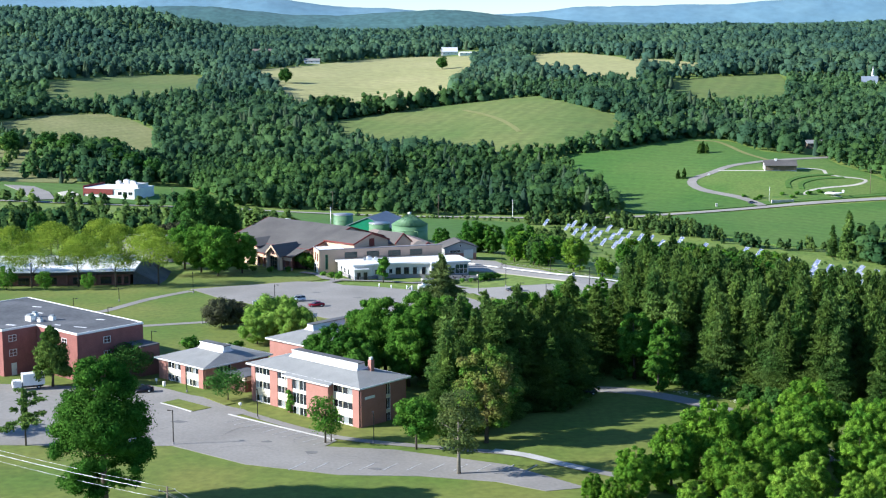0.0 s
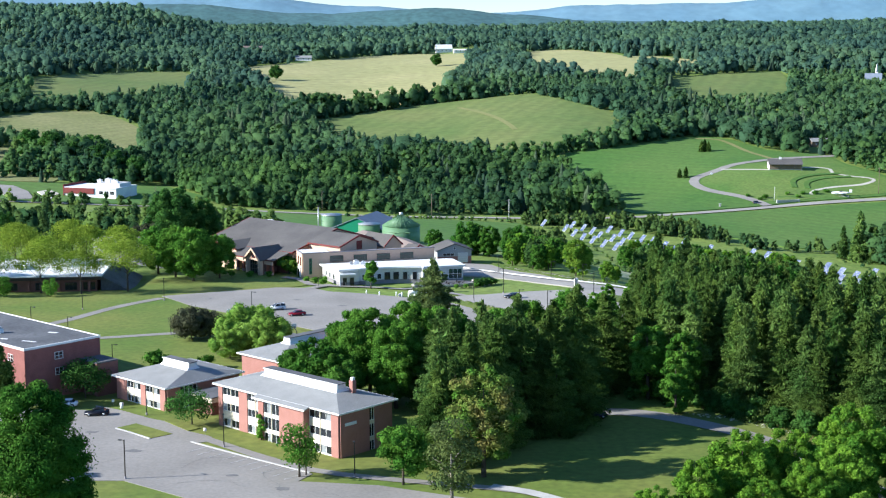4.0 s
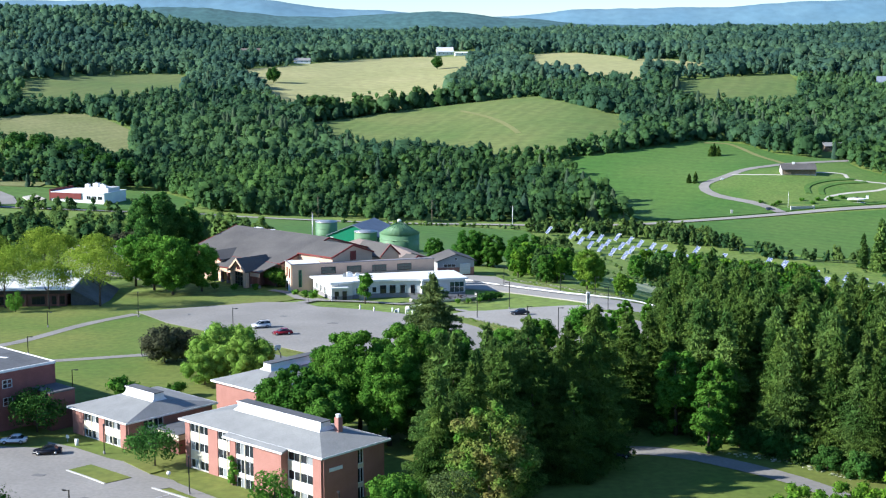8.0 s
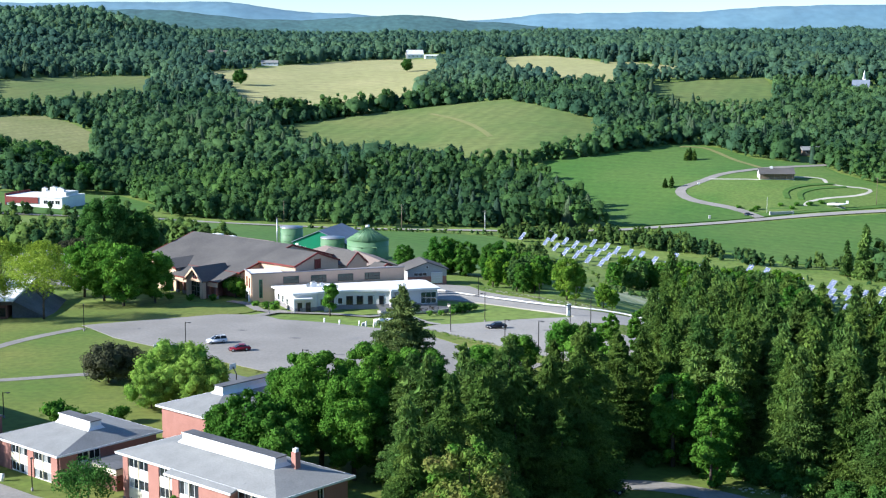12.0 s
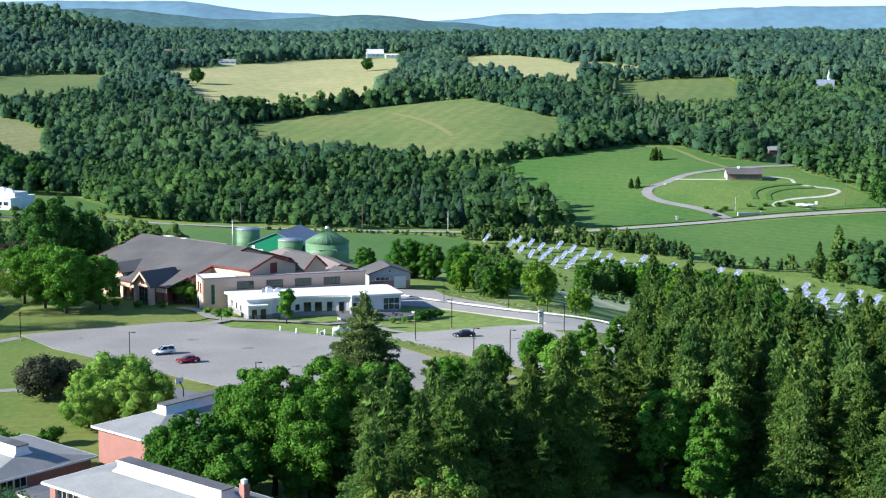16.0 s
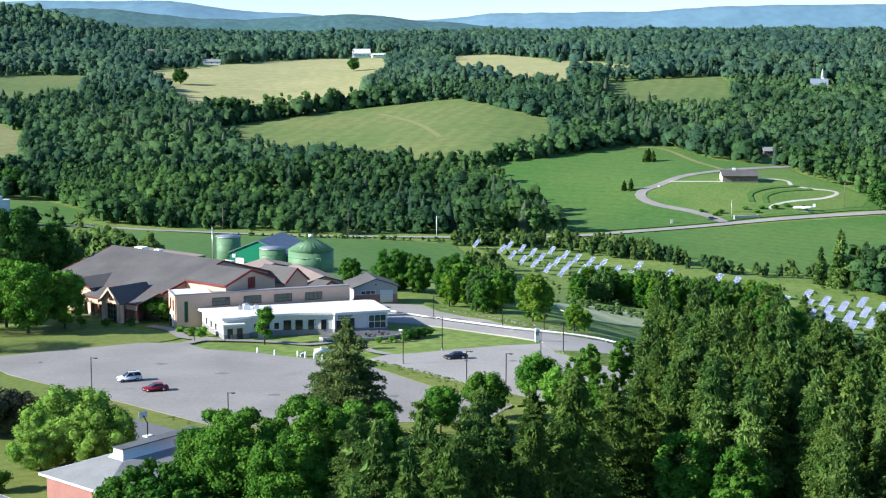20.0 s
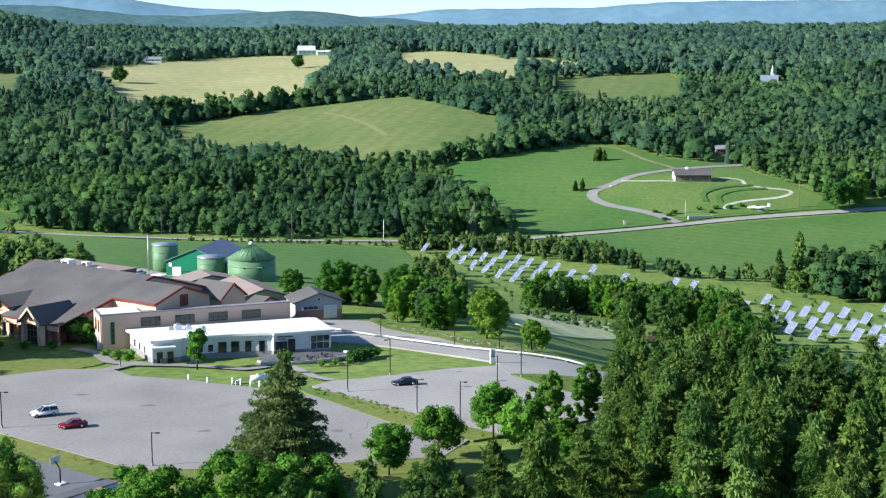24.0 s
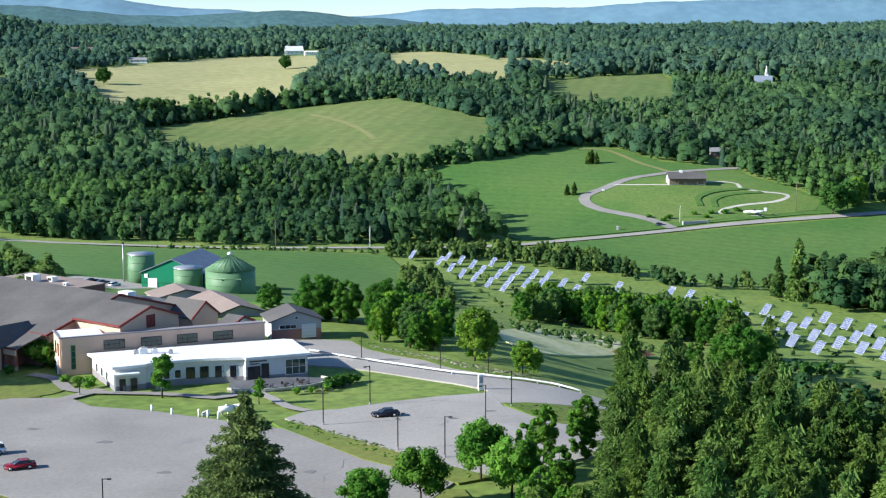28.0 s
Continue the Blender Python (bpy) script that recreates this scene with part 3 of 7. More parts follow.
draped("verge", [(18.9, 506), (22, 493), (27.7, 484), (33.3, 478), (38.3, 468), (43.5, 463), (48.4, 457.8), (58, 455.4), (61, 460), (53, 466), (47, 473), (40, 476), (35.1, 486), (28.4, 497), (24, 504), (19.4, 518)], M["lawn"], "bright green verge above the drive", "verge", 0.16)
ribbon("road", [(22, 300), (30, 299.3), (36, 299), (42, 296.6), (47.5, 292.6), (54, 287), (60, 280), (66, 268), (72, 250)], 5.0, M["asphalt"], "narrow grey lane under the spruces", "road", 0.12)
ribbon("road", [(-330, 905), (-200, 893), (-136, 888), (-100, 878), (-25, 866), (40, 873), (75, 873), (112, 877), (143, 890), (190, 908), (243, 926), (289, 938), (337, 949), (400, 962), (600, 1010)], 6, M["asphalt_pale"], "grey country road across the valley", "road", 0.3, 8)
draped("lawn", [(208, 930), (198, 944), (188, 957), (180, 968), (176, 980), (180, 992), (192, 1003), (212, 1022), (226, 1027), (246, 1037), (280, 1050), (284, 1020), (296, 995), (308, 970), (298, 952), (228, 932)], M["dry_lawn"], "drier mown lawn inside the looping drive", "lawn", 0.42, 10.0)
ribbon("driveway", [(288, 1060), (262, 1050), (240, 1040), (223, 1031), (207, 1023), (188, 1004), (175, 992), (172, 977), (177, 963), (186, 953), (196, 943), (203, 930), (207, 918)], 6.5, M["asphalt"], "grey asphalt drive looping round the memorial field", "road", 0.5, 6)
ribbon("driveway", [(200, 1135), (216, 1133), (223, 1112), (228, 1077), (238, 1042)], 4.0, M["worn_track"], "faint grassy track leading up the field", "track", 0.45, 6)
ribbon("path", [(196, 1011), (210, 1006), (227, 1001)], 2.2, M["gravel"], "pale path up to the pavilion", "path", 0.5, 4)
ribbon("path", [(246, 1008), (262, 1009), (269, 1004), (268, 994), (277, 987), (289, 983), (291, 977), (280, 968), (258, 961), (245, 953), (241, 945)], 2.6, M["gravel"], "pale winding gravel path", "path", 0.5, 4)
for bank, tall in (([(272, 992), (252, 986), (237, 974), (234, 960)], 0.45), ([(278, 985), (258, 980), (245, 970), (242, 958)], 0.35)):
    ribbon("bank", bank, 3.4, M["green_field"], "low grassy bank curving round the memorial", "bank", 0.5, 3.0, thick=tall)
ribbon("path", [(-110, 372), (-96, 387), (-86, 408), (-76, 424)], 3, M["asphalt"], "asphalt footpath across the lawn", "path", 0.08)
ribbon("path", [(-100, 364), (-81, 368), (-63, 374), (-48, 378)], 2.6, M["asphalt"], "asphalt footpath across the lawn", "path", 0.08)
ribbon("farm_track", [(20, 1330), (38, 1290), (52, 1250), (60, 1215), (64, 1190)], 4.5, M["worn_track"], "tan track worn across the pasture", "track", 0.75, 6)
ribbon("path", [(-3.1, 451.8), (1.4, 441.8), (4.5, 432.8), (8, 428.8)], 2.2, M["asphalt_pale"], "pale asphalt path down to the lot", "path", 0.14)
draped("parking_lot", [(-300, 972), (-278, 968), (-262, 946), (-249, 912), (-262, 906), (-282, 948)], M["asphalt"], "grey asphalt lot beside the white plant", "parking lot", 0.7)
draped("yard", [(-84, 694), (-52, 662), (-40, 676), (-58, 712), (-76, 720)], M["asphalt_pale"], "pale asphalt yard behind the hall", "yard", 0.25)
draped("gravel_pad", [(-256, 944), (-251, 955), (-241, 940), (-235, 916), (-241, 914)], M["gravel"], "pale gravel pad beside the white plant", "yard", 0.8)
draped("footway", [(-66, 303.5), (-60.3, 299.8), (-53.6, 293.8), (-50.5, 291.8), (-44.8, 284.8), (-40.6, 281.8), (-38.6, 278.8), (-43, 276.6), (-50.5, 276), (-62, 288), (-64, 296)], M["asphalt"], "asphalt apron before the dormitory doors", "path", 0.11)
ribbon("path", [(-40, 279), (-30, 269), (-20, 261), (-10, 257), (4, 253), (14, 250), (24, 242), (32, 236)], 2.2, M["asphalt"], "asphalt footpath along the dormitory", "path", 0.14)
ribbon("path", [(9, 252.5), (15, 249.5), (20, 245), (25, 241)], 2.4, M["concrete"], "pale concrete walk through the grass", "path", 0.2)
draped("traffic_island", [(-58.1, 286.8), (-55.3, 289.8), (-47.3, 282.8), (-50.6, 279.8)], M["lawn"], "small grassed island in the lot", "island", 0.2)
draped("grass_patch", [(-50.5, 291.8), (-48.2, 294.8), (-43, 286.8), (-44.8, 284.8)], M["lawn"], "small lawn by the covered link", "lawn", 0.2)
ribbon("kerb", [(-43, 277.6), (-32, 268.5), (-20.5, 259.4)], 0.35, M["concrete"], "pale concrete kerb along the lot", "kerb", 0.1, thick=0.14)
ribbon("kerb", [(-58.4, 286.6), (-54.5, 283.2), (-50.7, 279.5)], 0.3, M["concrete"], "pale concrete kerb of the island", "kerb", 0.1, thick=0.14)
draped("planted_strip", [(1.5, 421), (3.2, 416.2), (9.4, 406.4), (15.8, 396.4), (22.4, 389.6), (29.6, 382.2), (35, 385), (29.5, 391), (20.7, 401), (12.9, 410.3), (5.5, 419.5), (3.6, 422)], M["lawn"], "grassy strip between two lots", "grass strip", 0.17)

# ---- distant hills ----


def ridge(name, y, x0, x1, base, tops, mat, label, seed):
    """A wooded range: a long slope with an uneven crest."""
    rng = np.random.default_rng(seed)
    n = 220
    xs = np.linspace(x0, x1, n)
    crest = np.interp(xs, [q[0] for q in tops], [q[1] for q in tops])
    smooth = np.convolve(np.pad(crest, 3, mode="edge"), np.ones(7) / 7, "valid")
    crest = smooth + np.convolve(np.pad(rng.normal(0, 3.0, n), 2, mode="edge"), np.ones(5) / 5, "valid")
    pts, faces, rows = [], [], 6
    for r in range(rows):
        f = r / (rows - 1)
        for x, c in zip(xs, crest):
            pts.append((x, y - 260 * (1 - f), base + (c - base) * f**0.8))
    for x, c in zip(xs, crest):
        pts.append((x, y + 120, base))
    for r in range(rows):
        for i in range(n - 1):
            a = r * n + i
            faces.append((a, a + 1, a + n + 1, a + n))
    mesh = bpy.data.meshes.new(name)
    mesh.from_pydata(pts, [], faces)
    mesh.polygons.foreach_set("use_smooth", np.full(len(faces), True))
    mesh.materials.append(mat)
    return tagged(new(name, mesh), label, "hills", kind="structure")


# distance haze is put into the colours of both ranges
M["haze_blue_hill"] = material("hazed_mountain_woods", (0.125, 0.23, 0.305), 1.0, (0.155, 0.268, 0.335), 0.006, 0.03, 0.9, coords="Position", grain=0.12)
M["green_hill"] = material("hazed_ridge_woods", (0.05, 0.115, 0.125), 1.0, (0.068, 0.145, 0.14), 0.01, 0.06, 1.2, coords="Position", grain=0.3)

# ---- trees ----


def leaf_quads(rng, centre, radius, count, size, flat=0.6):
    """Leaf blades on the outside of round clumps: corner points and four-cornered faces."""
    weight = radius**2 / (radius**2).sum()
    pick = rng.choice(len(centre), count, p=weight)
    d = rng.normal(size=(count, 3))
    d[:, 2] += 0.25
    d /= np.linalg.norm(d, axis=1)[:, None]
    p = centre[pick] + d * (radius[pick] * rng.triangular(0.7, 0.98, 1.24, count))[:, None] * np.array([1, 1, 0.85])
    nrm = d + rng.normal(size=(count, 3)) * flat
    nrm /= np.linalg.norm(nrm, axis=1)[:, None]
    ref = rng.normal(size=(count, 3))
    a = np.cross(nrm, ref)
    a /= np.linalg.norm(a, axis=1)[:, None]
    b = np.cross(nrm, a)
    s = (size * rng.uniform(0.6, 1.35, count))[:, None]
    corners = np.stack([p - a * s * 0.62, p - b * s * 0.4, p + a * s * 0.62, p + b * s * 0.4], 1).reshape(-1, 3)
    return corners, np.arange(4 * count).reshape(-1, 4)


def crown_clumps(rng, height, width, bottom, clumps, shape):
    """Centres and radii of the clumps of a broad crown."""
    c, r = [], []
    mid, half = (height + bottom) / 2, (height - bottom) / 2
    for k in range(clumps):
        a, h = rng.uniform(0, 2 * math.pi), rng.uniform(-0.92, 0.92)
        if shape == "vase":
            out = 0.35 + 0.65 * (h * 0.5 + 0.5) if h < 0.6 else 0.75
        elif shape == "umbrella":
            h = 1 - 1.6 * rng.uniform(0, 1) ** 1.6
            out = 1.25 * math.sqrt(max(0.03, 1 - (h * 0.5 + 0.5) ** 2)) * (1.0 if h > -0.3 else 0.85)
        elif shape == "egg":
            out = math.sqrt(max(0.04, 1 - h * h)) * (1.0 - 0.38 * h) * 0.86
        elif shape == "cone":
            out = 0.95 * (1 - (h * 0.5 + 0.5)) ** 0.7 + 0.08
        else:
            out = math.sqrt(max(0.05, 1 - h * h)) * (1.05 if h < 0 else 1.0)
        rr = width / 2 * out * rng.uniform(0.55, 0.9)
        rad = width * rng.uniform(0.7, 1.25) * 0.95 / math.sqrt(clumps) * (0.65 + 0.35 * out)
        c.append((rr * math.cos(a), rr * math.sin(a), mid + h * half * 0.88))
        r.append(rad)
    c.append((0, 0, mid)), r.append(min(half, width / 2) * 0.74)
    return np.array(c), np.array(r)


def core_blobs(centre, radius, shrink=0.78):
    bm = bmesh.new()
    for c, r in zip(centre, radius):
        bmesh.ops.create_icosphere(bm, subdivisions=1, radius=r * shrink, matrix=Matrix.Translation(c))
    return bm


def mesh_from(name, verts, faces, mat, smooth=False):
    mesh = bpy.data.meshes.new(name)
    k = faces.shape[1]
    mesh.vertices.add(len(verts))
    mesh.vertices.foreach_set("co", np.asarray(verts, np.float32).ravel())
    mesh.loops.add(faces.size)
    mesh.loops.foreach_set("vertex_index", faces.astype(np.int32).ravel())
    mesh.polygons.add(len(faces))
    mesh.polygons.foreach_set("loop_start", np.arange(0, faces.size, k, dtype=np.int32))
    mesh.polygons.foreach_set("use_smooth", np.full(len(faces), smooth))
    mesh.update(calc_edges=True)
    mesh.validate()
    mesh.materials.append(mat)
    return mesh


def blobs_array(centre, radius, shrink=0.62):
    bm = core_blobs(centre, radius, shrink)
    v = np.array([w.co[:] for w in bm.verts])
    f = np.array([[q.index for q in p.verts] for p in bm.faces])
    bm.free()
    return v, np.c_[f, f[:, 2]]


def trunk_bm(rng, height, reach, thick, limbs=6, lean=0.0, spread=0.3):
    bend = rng.normal(0, 0.02 * height, 2)
    spine = [(0, 0, -0.5), (bend[0] * 0.2, bend[1] * 0.2, height * 0.25), (bend[0] * 0.6, bend[1] * 0.6, height * 0.5), (bend[0], bend[1], height * 0.82)]
    pieces = [tube(spine, [thick * 1.35, thick, thick * 0.7, thick * 0.15], 7)]
    for k in range(limbs):
        f = rng.uniform(0.28, 0.62)
        a = 2 * math.pi * k / limbs + rng.uniform(-0.4, 0.4)
        z0 = height * f
        ln = reach * rng.uniform(0.5, 0.85)
        b0 = Vector((bend[0] * f, bend[1] * f, z0))
        tip = b0 + Vector((math.cos(a) * ln, math.sin(a) * ln, ln * rng.uniform(0.5, 1.0)))
        mid = b0.lerp(tip, 0.5) + Vector((0, 0, ln * 0.08))
        pieces.append(tube([b0, mid, tip], [thick * 0.42, thick * 0.26, thick * 0.06], 5))
    return merged(*pieces)


def broadleaf(name, seed, height, width, bottom, mat, leaves=3500, leaf=0.55, clumps=34, shape="round", bark="bark", label="", category="tree", group="", airy=False):
    """One broad-leaved tree at the origin: trunk with limbs, and a crown of leaf clumps."""
    rng = np.random.default_rng(seed)
    tree = thing(name, pose(0, 0, 0), label, category, group)
    part("trunk", trunk_bm(rng, height * 0.92, width * 0.45, max(0.12, height * 0.017), 7), M[bark], tree)
    c, r = crown_clumps(rng, height, width, bottom, clumps, shape)
    v, f = leaf_quads(rng, c, r, int(leaves * 1.5), leaf * 0.78, 0.45)
    if not airy:
        v2, f2 = blobs_array(c, r, 0.74)
        v, f = np.r_[v, v2], np.r_[f, f2 + len(v)]
    tree_mesh = bpy.data.meshes.new("crown")
    tree_mesh.from_pydata(v.tolist(), [], [list(dict.fromkeys(q)) for q in f.tolist()])
    tree_mesh.materials.append(M[mat])
    crown = new("crown", tree_mesh)
    crown.parent = tree
    return tree


def conifer(name, seed, height, width, mat, leaves=3800, leaf=0.6, label="", group="", droop=0.35, bare=0.06, ragged=0.25, taper=0.6, fill=0.5):
    """One needle tree: trunk, and whorls of drooping boughs that thin towards the top."""
    rng = np.random.default_rng(seed)
    tree = thing(name, pose(0, 0, 0), label, "tree", group)
    part("trunk", tube([(0, 0, -0.5), (0, 0, height * 0.5), (0, 0, height * 0.98)], [height * 0.017, height * 0.01, 0.03], 7), M["bark"], tree)
    boughs, leaves, leaf = int(height * (8 if fill > 0.05 else 2.2)), int(leaves * 1.35), leaf * 0.82
    bh = bare + (1 - bare) * (1 - rng.uniform(0, 1, boughs) ** 0.8)
    ba, bl = rng.uniform(0, 2 * math.pi, boughs), (width / 2) * (1 - bh) ** taper * rng.uniform(1 - ragged * 1.5, 1 + ragged, boughs) + 0.2
    bl = np.maximum(bl, 0.15)
    pick = rng.choice(boughs, leaves, p=bl**1.3 / (bl**1.3).sum())
    along = rng.uniform(0.3, 1, leaves) ** 0.6
    rad = bl[pick] * along
    a = ba[pick] + rng.normal(0, 0.24, leaves) / (0.35 + along)
    z = bh[pick] * height - rad * droop + rng.normal(0, 0.16, leaves) + 0.15 * (1 - np.abs(a - ba[pick]) * 3)
    p = np.stack([rad * np.cos(a), rad * np.sin(a), z], 1)
    out = np.stack([np.cos(a), np.sin(a), -droop - 0.2 + rng.normal(0, 0.4, leaves)], 1) + rng.normal(0, 0.4, (leaves, 3))
    out /= np.linalg.norm(out, axis=1)[:, None]
    side = np.cross(out, rng.normal(size=(leaves, 3)) * 1.1 + np.array([0, 0, 0.8]))
    side /= np.linalg.norm(side, axis=1)[:, None]
    s = (leaf * rng.uniform(0.6, 1.3, leaves))[:, None]
    v = np.stack([p - out * s * 0.6 - side * s * 0.42, p - out * s * 0.6 + side * s * 0.42, p + out * s * 0.95], 1).reshape(-1, 3)
    # the inner mass of boughs: a jagged stepped cone, each facet free of its neighbours
    n, rows = 26, 32
    k = np.linspace(0, 1, rows)[:, None]
    r = width / 2 * fill * (1 - k) ** taper * rng.uniform(0.7, 1.2, (rows, n)) * (1 + 0.16 * (-1.0) ** np.arange(rows))[:, None] + 0.05
    q = np.linspace(0, 2 * math.pi, n, endpoint=False)[None, :] + rng.normal(0, 0.08, (rows, n))
    grid = np.stack([r * np.cos(q), r * np.sin(q), height * (bare + 0.02 + (0.95 - bare) * k) + 0 * q - r * droop * 0.5], 2)
    nxt = np.roll(grid, -1, 1)
    core = np.concatenate([np.stack([grid[:-1], nxt[:-1], grid[1:]], 2).reshape(-1, 3), np.stack([nxt[:-1], nxt[1:], grid[1:]], 2).reshape(-1, 3)])
    v = np.r_[v, core + rng.normal(0, 0.24, core.shape) * np.array([1, 1, 1.3])]
    crown = new("crown", mesh_from("crown", v, np.arange(len(v)).reshape(-1, 3), M[mat]))
    crown.parent = tree
    return tree


def plant(tree, spots, turn_seed=1):
    """Copies of a tree at (x, y, scale) spots; the first one is the tree itself."""
    rng = random.Random(turn_seed)
    for k, (x, y, s) in enumerate(spots):
        m = at_ground(x, y, rng.uniform(0, 360)) @ Matrix.Diagonal((s * rng.uniform(0.92, 1.08), s * rng.uniform(0.92, 1.08), s, 1))
        if k == 0:
            tree.matrix_basis = m
        else:
            made = copy_thing(tree, m)
            made.matrix_basis = m


def scatter(rng, outline, gap, avoid=()):
    """Uneven spots over an outline, about gap apart, off the outlines in avoid."""
    xs, ys = [p[0] for p in outline], [p[1] for p in outline]
    gx, gy = np.meshgrid(np.arange(min(xs), max(xs), gap), np.arange(min(ys), max(ys), gap))
    x = gx.ravel() + rng.uniform(-0.48, 0.48, gx.size) * gap
    y = gy.ravel() + rng.uniform(-0.48, 0.48, gx.size) * gap
    keep = inside(x, y, list(outline))
    for other in avoid:
        keep &= ~inside(x, y, list(other))
    return x[keep], y[keep]


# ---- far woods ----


def wood_template(rng, kind, clumps, blades, blade=0.17):
    """A small tree of unit height for the woods: corner points, triangles and soft outward normals."""
    if kind == "leaf":
        c, r = crown_clumps(rng, 1.0, rng.uniform(0.5, 0.8), 0.04, clumps, ("round", "egg", "egg", "cone")[int(rng.integers(4))])
        r[-1] *= 0.6
        tri, f = [], []
        for q, rad in zip(c, r):
            bm = bmesh.new()
            bmesh.ops.create_icosphere(bm, subdivisions=1, radius=1)
            w = np.array([u.co[:] for u in bm.verts]) * (1 + rng.uniform(-0.35, 0.2, (len(bm.verts), 1)))
            f += [[12 * len(tri) + u.index for u in g.verts] for g in bm.faces]
            tri.append(w * rad * np.array([0.72, 0.72, 0.85]) + q)
            bm.free()
        v, f = np.array(tri).reshape(-1, 3), np.array(f)
        if blades:
            # loose leaf sprays through and round the clumps, so that the outline stays feathery
            pick = rng.choice(len(c), blades, p=r**2 / (r**2).sum())
            d = unit(rng.normal(size=(blades, 3)) + np.array([0, 0, 0.3]))
            p = c[pick] + d * (r[pick] * rng.triangular(0.6, 0.8, 1.08, blades))[:, None] * np.array([0.9, 0.9, 1.1])
            p[:, 2] = np.maximum(p[:, 2], 0.02)
            face = unit(d + unit(p - np.array([0, 0, 0.38])) + rng.normal(0, 0.45, (blades, 3)))
            u = unit(np.cross(face, rng.normal(size=(blades, 3))))
            w = np.cross(face, u)
            size = (blade * rng.uniform(0.55, 1.4, blades))[:, None]
            more = np.stack([p - u * size * 0.7, p + u * size * 0.4 - w * size * 0.6, p + u * size * 0.5 + w * size * 0.6], 1).reshape(-1, 3)
            f = np.r_[f, np.arange(len(more)).reshape(-1, 3) + len(v)]
            v = np.r_[v, more]
        near = c[np.argmin(((v[:, None] - c[None]) ** 2).sum(2) / r[None] ** 2, 1)]
        n = 0.35 * unit(v - near) + 0.8 * unit((v - np.array([0, 0, 0.38])) * np.array([1, 1, 0.6])) + np.array([0, 0, 0.6]) + rng.normal(0, 0.2, v.shape)
    else:
        rows, m = clumps, 7
        k = np.linspace(0, 1, rows)[:, None]
        r = 0.23 * (1 - k) ** 0.7 * rng.uniform(0.65, 1.3, (rows, m)) + 0.006
        q = np.linspace(0, 2 * math.pi, m, endpoint=False)[None, :] + rng.normal(0, 0.15, (rows, m))
        g = np.stack([r * np.cos(q), r * np.sin(q), 0.02 + 0.98 * k + 0 * q - 0.35 * r], 2)
        nxt = np.roll(g, -1, 1)
        v = np.concatenate([np.stack([g[:-1], nxt[:-1], g[1:]], 2).reshape(-1, 3), np.stack([nxt[:-1], nxt[1:], g[1:]], 2).reshape(-1, 3)])
        if blades:
            h = rng.uniform(0, 0.95, blades) ** 1.2
            rad, a = 0.25 * (1 - h) ** 0.7 * rng.uniform(0.8, 1.15, blades) + 0.01, rng.uniform(0, 2 * math.pi, blades)
            p = np.stack([rad * np.cos(a), rad * np.sin(a), h + 0.02], 1)
            out = np.stack([np.cos(a), np.sin(a), -0.7 + 0 * a], 1) + rng.normal(0, 0.25, (blades, 3))
            side = np.cross(out, (0, 0, 1.0))
            v = np.r_[v, np.stack([p - side * blade * 0.3, p + side * blade * 0.3, p + out * blade * 0.6], 1).reshape(-1, 3)]
        f = np.arange(len(v)).reshape(-1, 3)
        n = unit(v * np.array([1, 1, 0])) + np.array([0, 0, 0.5]) + rng.normal(0, 0.2, v.shape)
    n = unit(n)
    face = np.cross(v[f[:, 1]] - v[f[:, 0]], v[f[:, 2]] - v[f[:, 0]])
    f = np.where(((face * n[f].mean(1)).sum(1) < 0)[:, None], f[:, ::-1], f)
    return v.astype(np.float32), f, n


def unit(v):
    return v / np.maximum(np.linalg.norm(v, axis=-1, keepdims=True), 1e-6)


